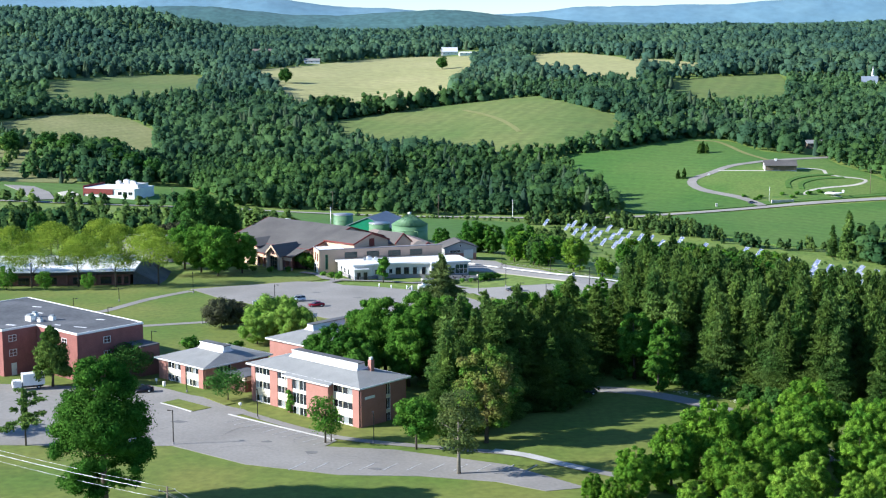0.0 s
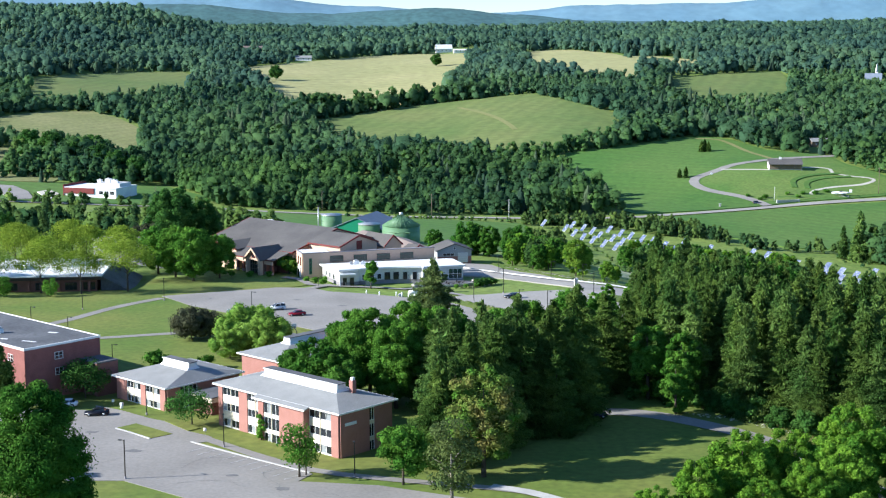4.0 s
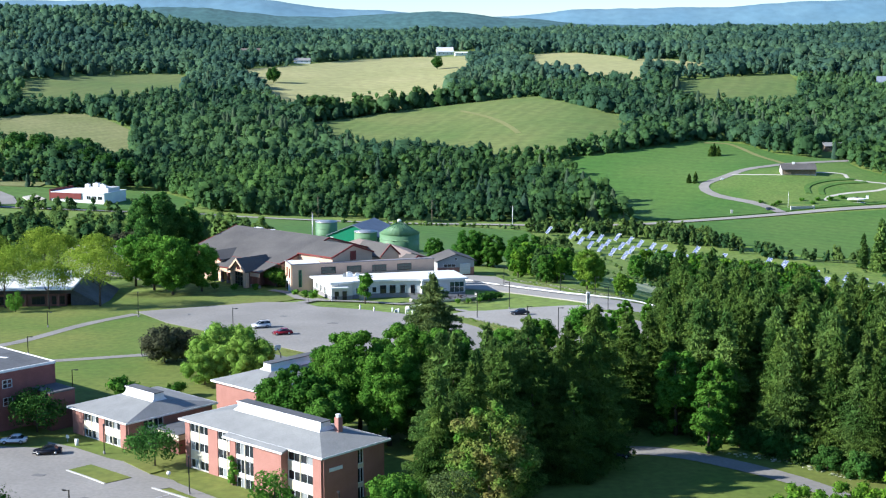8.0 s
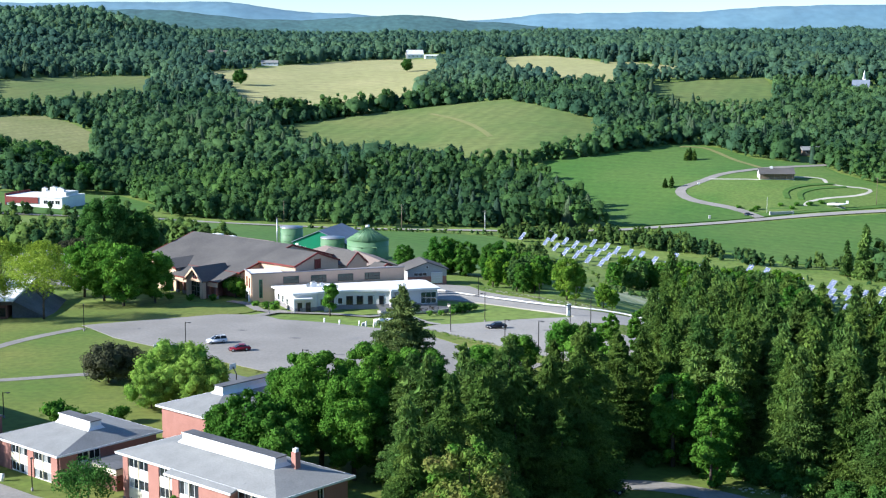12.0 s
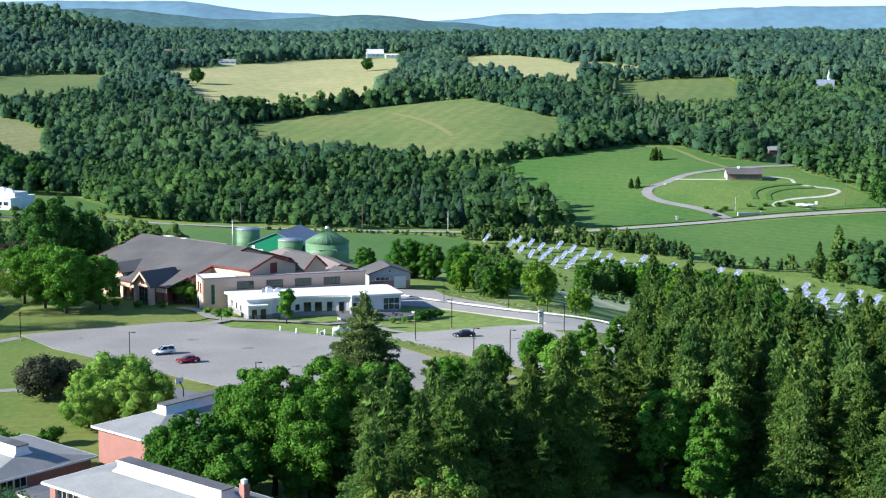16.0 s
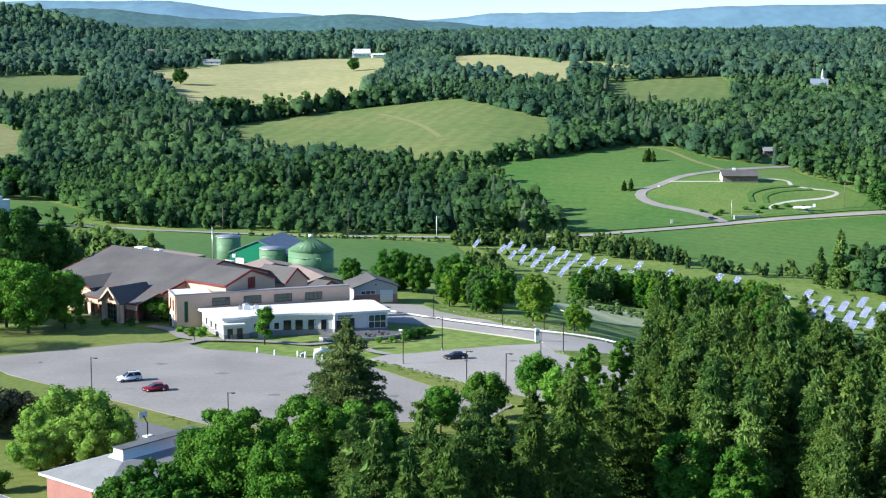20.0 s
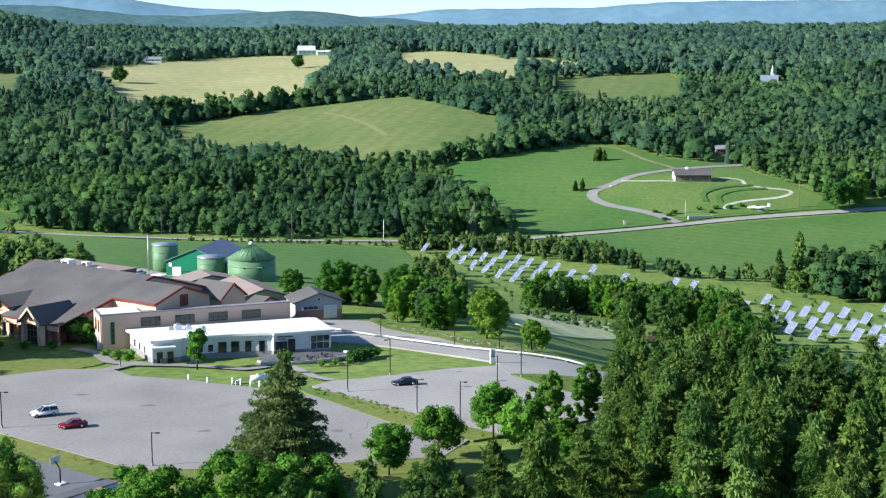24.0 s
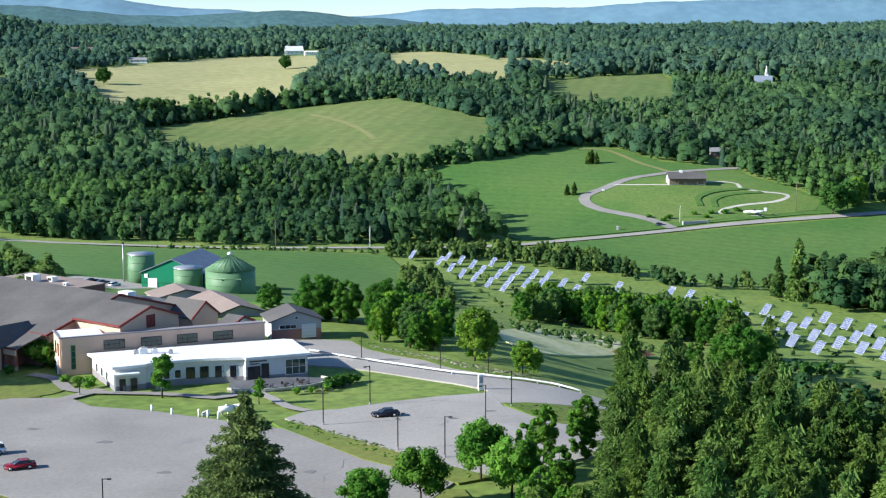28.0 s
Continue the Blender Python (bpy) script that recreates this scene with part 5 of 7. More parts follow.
def community_hall():
    """The big hall: a long charcoal roof, tan gable ends with red trim, porch and entrance gables, low roofs behind."""
    h = thing("community_hall", pose(-34.2, 494.5, -2.3, 0, 0, GRID), "large tan hall with charcoal roof and red trim", "building")
    x0, x1, hw, ym, eave, top = -42.0, 2.0, 20.0, 1.0, 6.5, 12.3
    part("core", prism([(x0 + 0.8, ym - hw + 0.9), (x1 - 0.4, ym - hw + 0.9), (x1 - 0.4, ym + hw - 0.9), (x0 + 0.8, ym + hw - 0.9)], -6, eave), M["peach"], h)
    gable_roof(h, x0, x1, ym - hw, ym + hw, eave, top, M["shingle_dark"])
    for x in (x0 + 0.6, x1 - 0.3):
        gable_wall(h, x, ym - hw + 0.8, ym + hw - 0.8, eave - 2, eave + 0.1, top - 0.4, M["tan"])
        rake_trim(h, x + (0.35 if x > 0 else -0.5), ym - hw, ym + hw, eave, top, M["red_trim"])
    block("fascia", h, M["red_trim"], (x1 - x0, 0.2, 0.35), ((x0 + x1) / 2, ym - hw - 0.05, eave - 0.3))
    # lower front block with its own gable
    f0, f1, fy, fw, fe, ft = 2.0, 16.7, -3.4, 8.6, 9.0, 11.9
    part("core", prism([(f0, fy - fw + 0.6), (f1 - 0.5, fy - fw + 0.6), (f1 - 0.5, fy + fw - 0.6), (f0, fy + fw - 0.6)], -0.5, fe), M["peach"], h)
    gable_roof(h, f0 - 0.5, f1, fy - fw, fy + fw, fe, ft, M["shingle_dark"])
    gable_wall(h, f1 - 0.45, fy - fw + 0.5, fy + fw - 0.5, 0, fe + 0.1, ft - 0.35, M["tan"])
    rake_trim(h, f1 + 0.05, fy - fw, fy + fw, fe, ft, M["red_trim"])
    block("fascia", h, M["red_trim"], (f1 - f0, 0.2, 0.4), ((f0 + f1) / 2, fy - fw - 0.05, fe - 0.35))
    window(h, f1 - 0.2, fy + 0.2, 7.3, 90, 2.3, 2.7, "red_trim", ("red_trim",), 2, 6, 0.12)
    # left cross gable
    for cx, half, y_out, we, wt, roofm in ((-24.5, 5.6, -24.2, 6.2, 8.2, "shingle_dark"),):
        sub = new("wing")
        sub.matrix_basis = pose(cx, y_out, 0, 0, 0, 90)
        sub.parent = h
        part("core", prism([(0.4, -half + 0.4), (12, -half + 0.4), (12, half - 0.4), (0.4, half - 0.4)], -0.4, we), M["peach"], sub)
        gable_roof(sub, 0, 12, -half, half, we, wt, M[roofm])
        gable_wall(sub, 0.5, -half + 0.4, half - 0.4, 0, we + 0.1, wt - 0.3, M["peach"])
        rake_trim(sub, -0.05, -half, half, we, wt, M["red_trim"])
        window(sub, 0.3, 0, 2.2, -90, 3.0, 2.4, "red_trim", ("glass",), 3, 1)
    # porch roof and piers
    pts = [(-20, -26.2, 4.6), (1.2, -26.2, 4.6), (1.2, -18.6, 6.6), (-20, -18.6, 6.6)]
    part("porch_roof", solid(pts + [(a, b, c - 0.3) for a, b, c in pts], [(0, 1, 2, 3), (7, 6, 5, 4), (0, 4, 5, 1), (1, 5, 6, 2), (2, 6, 7, 3), (3, 7, 4, 0)]), M["shingle_dark"], h)
    block("fascia", h, M["red_trim"], (21.2, 0.15, 0.3), (-9.4, -26.25, 4.35))
    block("frieze", h, M["peach"], (20.6, 0.3, 1.3), (-9.4, -25.9, 3.1))
    for k in range(8):
        pier = block("pier", h, M["brick_dark"], (0.7, 0.7, 3.2), (-19 + k * 2.75, -25.7, -0.1))
        block("base", pier, M["stone_grey"], (0.85, 0.85, 0.9), (0, 0, 0))
    block("wall", h, M["brick_dark"], (20.5, 0.3, 3.3), (-9.4, -19.6, -0.2))
    # entrance gable
    sub = new("entrance")
    sub.matrix_basis = pose(-6.2, -28.0, 0, 0, 0, 90)
    sub.parent = h
    gable_roof(sub, -0.6, 11, -3.9, 3.9, 4.7, 8.3, M["shingle_dark"])
    for s in (-1, 1):
        block("pier", sub, M["peach"], (1.2, 1.2, 4.8), (0.6, s * 2.9, -0.2))
        block("side_wall", sub, M["brick_dark"], (6.5, 0.4, 4.7), (4.2, s * 2.9, -0.2))
    gable_wall(sub, 0.4, -3.4, 3.4, 4.3, 4.8, 7.9, M["peach"])
    rake_trim(sub, -0.65, -3.9, 3.9, 4.7, 8.3, M["peach"], 0.6)
    window(sub, 0.8, 0, 0.1, -90, 4.4, 4.2, "wood", ("glass",), 4, 3, 0.12)
    window(sub, 0.22, 0, 5.0, -90, 1.6, 1.5, "red_trim", ("glass",), 2, 1, 0.1)
    # low roofs behind and to the side
    for bx0, bx1, by, bw, be, bt, roofm, wallm in ((-2.0, 10.0, 19.0, 4.4, 5.6, 9.0, "shingle_dark", "tan"), (15.0, 20.0, 21.0, 3.4, 5.0, 6.4, "shingle_dark", "grey_wall")):
        sub = new("rear_wing")
        sub.parent = h
        part("core", prism([(bx0 + 0.5, by - bw + 0.5), (bx1 - 0.5, by - bw + 0.5), (bx1 - 0.5, by + bw - 0.5), (bx0 + 0.5, by + bw - 0.5)], -7, be), M[wallm], sub)
        gable_roof(sub, bx0, bx1, by - bw, by + bw, be, bt, M[roofm])
        gable_wall(sub, bx1 - 0.4, by - bw + 0.4, by + bw - 0.4, be - 3, be + 0.1, bt - 0.3, M[wallm])
        rake_trim(sub, bx1 + 0.05, by - bw, by + bw, be, bt, M["red_trim" if roofm == "shingle_dark" else "shingle_dark"])
    block("flat_wing", h, M["brick_dark"], (30, 13, 9.0), (-60, 30, -4))
    for k in range(5):
        window(h, -72 + 6 * k, 23.4, 1.6, 0, 3.4, 2.0, "iron", ("glass",), 3, 1)
    block("flat_roof", h, M["shingle_brown"], (30.4, 13.4, 0.3), (-60, 30, 5.0))
    block("flat_wing", h, M["membrane"], (24, 10, 9.4), (-14, 24.5, -4))
    for x, y, z, s in ((-62, 27, 5.3, 1.5), (-58, 30, 5.3, 1.0), (-50, 28, 5.3, 0.6), (-21, 23, 5.4, 1.6), (-15, 21.5, 5.4, 0.8)):
        unit = block("roof_unit", h, M["white"], (2.2 * s, 1.7 * s, 1.3 * s), (x, y, z))
        block("grille", unit, M["iron"], (1.4 * s, 0.1, 0.7 * s), (0, -0.87 * s, 0.3 * s))
    return h


def rear_building(x, y, length, half, ridge_z, drop):
    """A low brown-roofed shed behind the hall; (x, y) is the foot of its near gable."""
    b = thing("shed", pose(x, y, 0, 0, 0, -69.5), "low grey shed with brown shingled roof behind the hall", "building", "rear sheds")
    eave = ridge_z - drop
    part("core", prism([(-length + 0.5, -half + 0.6), (-0.6, -half + 0.6), (-0.6, half - 0.6), (-length + 0.5, half - 0.6)], -14, eave - 0.3), M["grey_siding"], b)
    gable_roof(b, -length, 0.1, -half, half, eave, ridge_z, M["shingle_brown"], 0.3)
    for q in (-0.5, -length + 0.6):
        gable_wall(b, q, -half + 0.5, half - 0.5, eave - 3, eave - 0.1, ridge_z - 0.3, M["grey_siding"])
    rake_trim(b, 0.15, -half, half, eave, ridge_z, M["shingle_dark"], 0.35, 0.2)


community_hall()
rear_building(-8.1, 550.0, 27.0, 7.3, -3.2, 2.2)
rear_building(-24.0, 576.0, 12.0, 8.5, -3.2, 1.9)


def centre_front(x):
    """The bowed front of the white centre."""
    f = (x - 9.5) / 18.5
    return -17.4 + 1.3 * math.sin(math.pi * f) - 1.5 * f


def white_centre():
    """The low white-roofed centre and the taller tan block behind it."""
    t = thing("tan_block", pose(-41.3, 469.6, -2.3, 0, 0, 17.0), "two-storey tan stucco block with green windows", "building")
    L = 42.8
    part("core", prism([(0.3, 0.3), (L - 0.3, 0.3), (L - 0.3, 2.6), (9.0, 2.6), (9.0, 8.7), (0.3, 8.7)], -1.5, 7.4), M["tan"], t)
    facade(t, (0.3, 0.3), (L - 0.3, 0.3), -0.8, 7.5, [("wall", 1)], "tan", deep=0.3)
    facade(t, (0.3, 8.7), (0.3, 0.3), -0.8, 7.5, [("wall", 1)], "peach", deep=0.3)
    facade(t, (L - 0.3, 0.3), (L - 0.3, 2.6), -0.8, 7.5, [("wall", 1)], "tan", deep=0.3)
    block("roof", t, M["white_roof"], (8.8, 8.6, 0.2), (4.6, 4.6, 7.35))
    block("roof", t, M["stone_grey"], (L - 9.2, 2.5, 0.2), (9.1 + (L - 9.2) / 2, 1.5, 7.35))
    block("parapet", t, M["stone_grey"], (L + 0.3, 0.4, 0.25), (L / 2, 0.1, 7.5))
    block("parapet", t, M["stone_grey"], (0.4, 8.6, 0.25), (0.0, 4.6, 7.5))
    for x in (10.9, 18.5, 26.0, 33.6):
        window(t, x, -0.06, 4.6, 0, 4.3, 1.9, "iron", ("glass_green",), 4, 2, 0.1)
    window(t, 2.6, -0.06, 1.0, 0, 0.9, 5.0, "green_bright", ("glass_green",), 1, 4, 0.1)
    for y, z, w in ((2.2, 3.6, 1.2), (5.6, 3.6, 1.2)):
        window(t, -0.06, y, z, -90, w, 2.6, "red_trim", ("glass",), 2, 2, 0.1)
    block("door_surround", t, M["white"], (0.4, 3.2, 3.2), (-0.2, 3.6, -0.3))
    block("door", t, M["glass"], (0.14, 2.0, 2.5), (-0.42, 3.6, -0.2))
    w = thing("white_centre", pose(-36.0, 470.0, -2.3, 0, 0, 14.5), "single-storey pale grey centre with bright white roof", "building")
    front = [(3.4, -18.6), (5.1, -18.9), (8.9, -18.2)]
    for k in range(13):
        f = k / 12
        front.append((9.5 + 18.5 * f, centre_front(9.5 + 18.5 * f)))
    front += [(28.3, -19.6), (41.5, -19.6), (42.4, -1.2), (41, -0.4)]
    roof_line = [(0.0, 0.0), (2.5, -18.9)] + front[1:] + [(41.2, 0.0)]
    body = [(0.9, -0.2), (3.1, -18.2)] + [(x, y + 0.6) for x, y in front[1:-3]] + [(40.9, -19.0), (41.8, -1.4), (41, -0.6)]

    def raised(outline, low, high):
        """A prism whose top climbs gently to the front."""
        bm = prism(outline, low, high)
        for v in bm.verts:
            if v.co.z > 3:
                v.co.z += 0.9 * min(1.0, -v.co.y / 18.6)
        return bm

    part("wall", raised(body, -0.8, 3.9), M["grey_wall"], w)
    part("plinth", prism([(x, y - 0.12) for x, y in body], -0.9, 1.3), M["stone_grey"], w)
    part("roof", raised(roof_line, 3.85, 4.35), M["white_roof"], w, "bright white membrane roof")
    for x in (17.9, 20.6, 23.5, 26.3):
        window(w, x, centre_front(x) + 0.5, 1.2, -3, 1.75, 2.3, "iron", ("glass",), 2, 2)
    for x in (10.6, 13.2, 15.4):
        window(w, x, centre_front(x) + 0.5, 1.5, -3, 1.3, 1.7, "white", ("glass",), 1, 1)
    window(w, 29.9, -19.2, 0.3, 0, 2.5, 3.0, "iron", ("glass",), 2, 1)
    window(w, 32.2, -19.2, 0.9, 0, 1.5, 2.8, "iron", ("glass",), 1, 1)
    window(w, 38.4, -19.2, 1.1, 0, 4.2, 3.1, "white", ("glass_green",), 3, 2)
    window(w, 41.05, -15.0, 1.1, 87, 4.6, 3.1, "white", ("glass_green",), 2, 2)
    for x in (4.4, 6.6):
        window(w, x, -18.4, 0.0, 2, 1.2, 2.7, "iron", ("glass",), 1, 1)
    for k in range(3):
        window(w, 1.35 + k * 0.45, -4.2 - 3.9 * k, 1.2, -83, 1.4, 1.8, "white", ("glass",), 1, 1)
    block("canopy", w, M["white"], (5.0, 2.0, 0.35), (5.0, -19.3, 3.7))
    block("canopy_post", w, M["white"], (0.25, 0.25, 3.9), (2.7, -20.1, -0.3))
    block("service_cabinet", w, M["metal"], (1.9, 0.8, 1.5), (11.6, -18.9, 0.0))
    for k, (x, y, s) in enumerate(((10.4, -5.8, 1.2), (12.6, -6.2, 0.9), (15.5, -8.0, 0.7), (9.0, -5.5, 0.7))):
        unit = block("roof_unit", w, M["white" if k < 2 else "metal"], (1.3 * s, 1.1 * s, 1.0 * s), (x, y, 4.6))
        block("cowl", unit, M["metal"], (0.7 * s, 0.7 * s, 0.3), (0, 0, 1.0 * s))
    for k in range(11):
        block("lettering", w, M["iron"], (0.24, 0.05, 0.3), (29.2 + 0.32 * k, -19.08, 4.1))
    for k in range(6):
        block("lettering", w, M["iron"], (0.24, 0.05, 0.26), (29.2 + 0.32 * k, -19.08, 3.62))
    # terrace with its curved wall
    terrace = thing("terrace", pose(2.5, 454.2, -2.1, 0, 0, 14.5), "paved terrace with curved pale stone wall", "terrace")
    ring = [(10.6 * math.cos(a), 4.9 * math.sin(a)) for a in np.linspace(-2.9, 0.45, 18)]
    part("paving", prism(ring + [(3.5, 5.6), (-8, 5.2)], -0.4, 0.55), M["membrane"], terrace, "dark stone paving")
    inner = [(x * 0.965, y * 0.965) for x, y in ring]
    part("wall", prism(ring + inner[::-1], -0.5, 1.0), M["gravel"], terrace, "curved pale stone wall")
    for x, y in ((1, -3), (4.5, -1.5), (-3, -2.5)):
        tb = thing("patio_table", pose(2.5, 454.2, -1.55, 0, 0, 14.5) @ pose(x, y, 0), "dark round patio table with chairs", "table", "terrace tables")
        part("tabletop", tube([(0, 0, 0.70), (0, 0, 0.75)], [0.6, 0.6], 14), M["iron"], tb)
        part("stem", tube([(0, 0, 0), (0, 0, 0.7)], [0.06, 0.06], 6), M["iron"], tb)
        for a in (0, 120, 240):
            c = thing("patio_chair", pose(2.5, 454.2, -1.55, 0, 0, 14.5) @ pose(x, y, 0, 0, 0, a) @ pose(1.1, 0, 0), "dark metal patio chair", "chair", "terrace chairs")
            block("seat", c, M["iron"], (0.5, 0.5, 0.06), (0, 0, 0.42))
            block("backrest", c, M["iron"], (0.06, 0.5, 0.5), (0.25, 0, 0.42))
            for sx in (-0.2, 0.2):
                for sy in (-0.2, 0.2):
                    block("leg", c, M["iron"], (0.05, 0.05, 0.42), (sx, sy, 0), bevel=0.0)


white_centre()


def garage():
    g = thing("garage", pose(0.2, 508.6, -3.9, 0, 0, 12), "grey-gabled garage with brick base and pale door", "building")
    L, D = 12.6, 11.0
    part("core", prism([(0.4, 0.4), (L - 0.4, 0.4), (L - 0.4, D), (0.4, D)], -1.5, 4.0), M["grey_siding"], g)
    facade(g, (0.4, 0.4), (L - 0.4, 0.4), -0.6, 2.0, [("wall", 1)], "brick", 1)
    sub = new("roof_frame")
    sub.matrix_basis = pose(L / 2, 0, 0, 0, 0, 90)
    sub.parent = g
    gable_roof(sub, -0.4, D, -L / 2 - 0.3, L / 2 + 0.3, 4.1, 6.4, M["shingle_dark"], 0.25)
    gable_wall(sub, 0.35, -L / 2 + 0.4, L / 2 - 0.4, 2.0, 4.1, 6.1, M["grey_siding"])
    block("door", g, M["white"], (3.4, 0.2, 3.3), (9.2, 0.0, -0.1), 0, "pale blue-grey overhead door")
    for k in range(4):
        block("door_panel", g, M["grey_wall"], (3.2, 0.08, 0.7), (9.2, -0.12, 0.05 + 0.79 * k))
    window(g, 4.2, 0.0, 2.2, 0, 4.0, 1.0, "white", ("glass",), 3, 1)
    window(g, 6.3, 0.15, 4.3, 0, 0.8, 0.8, "white", ("glass",), 1, 1)


garage()


def tank(x, y, z, radius, high, cone, label, ribs=24):
    t = thing("tank", pose(x, y, z), label, "storage tank", "green storage tanks")
    part("shell", tube([(0, 0, -1.5), (0, 0, high)], [radius, radius], 40), M["green_metal"], t)
    if cone:
        part("roof", tube([(0, 0, high), (0, 0, high + cone * 0.98)], [radius * 1.03, 0.5], 40), M["green_metal"], t)
        for k in range(ribs):
            a = 2 * math.pi * k / ribs
            part("rib", tube([(radius * math.cos(a), radius * math.sin(a), high + 0.08), (0.5 * math.cos(a), 0.5 * math.sin(a), high + cone + 0.06)], [0.12, 0.08], 4), M["green_metal"], t)
        part("cap", tube([(0, 0, high + cone), (0, 0, high + cone + 0.9)], [0.9, 0.8], 12), M["white"], t)
        part("pipe", tube([(radius * 0.45, -radius * 0.95, high * 0.2), (radius * 0.45, -radius * 0.95, high * 0.75), (-radius * 0.4, -radius * 0.98, high * 0.78)], [0.22, 0.22, 0.22], 6), M["green_metal"], t)
    else:
        part("rim", tube([(0, 0, high), (0, 0, high + 0.35)], [radius * 1.02, radius * 1.02], 40), M["metal"], t)
    for k in range(1, 4):
        part("band", tube([(0, 0, high * k / 4), (0, 0, high * k / 4 + 0.15)], [radius * 1.012, radius * 1.012], 40), M["green_metal"], t)


tank(-49.6, 704, -22.6, 4.9, 11.0, 0, "tall plain green cylindrical steel tank")
tank(-15.6, 664, -20.9, 8.4, 9.6, 4.8, "green steel grain bin with conical roof")
tank(-30.0, 668, -20.0, 4.9, 8.6, 0, "low green cylindrical steel tank")
stack = thing("flue_stack", pose(-55.6, 702, -22), "thin pale steel flue stack beside the tank", "flue")
part("pipe", tube([(0, 0, -1), (0, 0, 14.6)], [0.3, 0.28], 8), M["metal"], stack)
part("cap", tube([(0, 0, 14.6), (0, 0, 15.1)], [0.42, 0.4], 8), M["iron"], stack)
barn = thing("green_shed", pose(-47.5, 680, -22.0, 0, 0, -18), "emerald green metal shed with slate blue roof", "shed")
part("core", prism([(0.4, 0.4), (23.6, 0.4), (23.6, 26), (0.4, 26)], -2, 7.5), M["green_bright"], barn)
sub = new("roof_frame")
sub.matrix_basis = pose(12, 0, 0, 0, 0, 90)
sub.parent = barn
gable_roof(sub, -0.3, 27, -12.2, 12.2, 7.6, 12.6, M["blue_roof"], 0.3)
gable_wall(sub, 0.35, -11.6, 11.6, 4, 7.6, 12.2, M["green_bright"])
for x, w, h in ((4.5, 3.4, 5.4), (14.5, 2.2, 6.5), (1.2, 1.2, 2.0)):
    block("door", barn, M["white"], (w, 0.2, h), (x, 0.28, 0.2), 0, "white sheet metal door")
for x, z in ((2.2, 5.6), (14.2, 8.2)):
    block("vent", barn, M["white"], (1.3, 0.4, 1.4), (x, 0.2, z))


def library():
    """The low dark building with a white roof behind the locust trees."""
    b = thing("library", pose(-146, 436, -1.2, 0, 0, 5), "low dark brick building with bright white roof", "building")
    part("core", prism([(0.5, 0.5), (48, 0.5), (48, 34), (0.5, 34)], -1, 4.2), M["brick_dark"], b)
    block("roof", b, M["white_roof"], (50, 36, 0.5), (24.5, 17.5, 4.2))
    block("fascia", b, M["iron"], (50.2, 0.2, 0.9), (24.5, -0.5, 3.6))
    for k in range(6):
        block("buttress", b, M["brick_dark"], (0.7, 1.0, 4.3), (3 + 8.6 * k, 0.2, -0.6))
        window(b, 7.2 + 8.4 * k if k < 5 else 46, 0.4, 0.6, 0, 3.4, 2.2, "iron", ("glass",), 3, 1)
    for x, y, s in ((22, 14, 2.2), (27, 16, 1.6), (12, 12, 1.5)):
        block("roof_unit", b, M["white"], (2.0 * s, 1.6 * s, 1.0 * s), (x, y, 4.7))
    pts = [(49, 2, -0.6), (58, 2, -0.6), (49, 2, 4.4), (49, 30, -0.6), (58, 30, -0.6), (49, 30, 4.4)]
    part("sloped_wall", solid(pts, [(0, 1, 2), (5, 4, 3), (0, 3, 4, 1), (1, 4, 5, 2), (2, 5, 3, 0)]), M["membrane"], b)
    r = thing("hall_annexe", pose(-118, 520, -4, 0, 0, GRID), "grey flat-roofed building among trees", "building")
    part("core", prism([(0, 0), (40, 0), (40, 22), (0, 22)], -2, 7), M["stone_grey"], r)
    block("roof", r, M["shingle"], (41, 23, 0.5), (20, 11, 7))
    block("roof_unit", r, M["white"], (3, 2, 1.2), (33, 8, 7.5))
    # the white plant far down the slope
    p = thing("white_plant", pose(-236, 935, -26, 0, 0, -20), "white flat-roofed plant with maroon end wall", "building")
    part("core", prism([(0, 0), (38, 0), (38, 24), (0, 24)], -6, 4.2), M["white"], p)
    block("roof", p, M["white_roof"], (38.6, 24.6, 0.5), (19, 12, 4.2))
    block("upper_storey", p, M["grey_wall"], (17, 13, 2.4), (28, 13, 4.6))
    block("front_wall", p, M["red_trim"], (22, 0.5, 3.6), (11, -0.3, 0.6))
    block("end_wall", p, M["red_trim"], (0.6, 25, 8.5), (-0.4, 12, -2.5))
    for x, y, s in ((25, 10, 1.5), (30, 12, 2.0), (35, 11, 1.6), (38, 9, 1.2)):
        unit = block("roof_unit", p, M["white"], (1.8 * s, 1.5 * s, 1.2 * s), (x - 5, y, 7.0))
        block("cowl", unit, M["metal"], (1, 1, 0.6), (0, 0, 1.2 * s))
    for k in range(3):
        window(p, 27 + 4 * k, -0.05, 0.5, 0, 3, 2.2, "white", ("glass",), 2, 1)


library()


def small_house(name, x, y, turn, size, high, pitch, wall, roof, label, category="house", windows=3):
    w, d = size
    h = thing(name, at_ground(x, y, turn, 0.2), label, category)
    part("wall", prism([(-w / 2, -d / 2), (w / 2, -d / 2), (w / 2, d / 2), (-w / 2, d / 2)], -1.5, high), M[wall], h)
    gable_roof(h, -w / 2 - 0.5, w / 2 + 0.5, -d / 2 - 0.6, d / 2 + 0.6, high, high + pitch, M[roof], 0.3)
    for s in (-1, 1):
        gable_wall(h, s * (w / 2 - 0.15), -d / 2, d / 2, high - 0.5, high + 0.05, high + pitch - 0.35, M[wall])
    for k in range(windows):
        window(h, -w / 2 + w * (k + 0.5) / windows, -d / 2 - 0.03, high * 0.35, 0, 1.4, 1.5, "white", ("glass",), 2, 1)
    return h


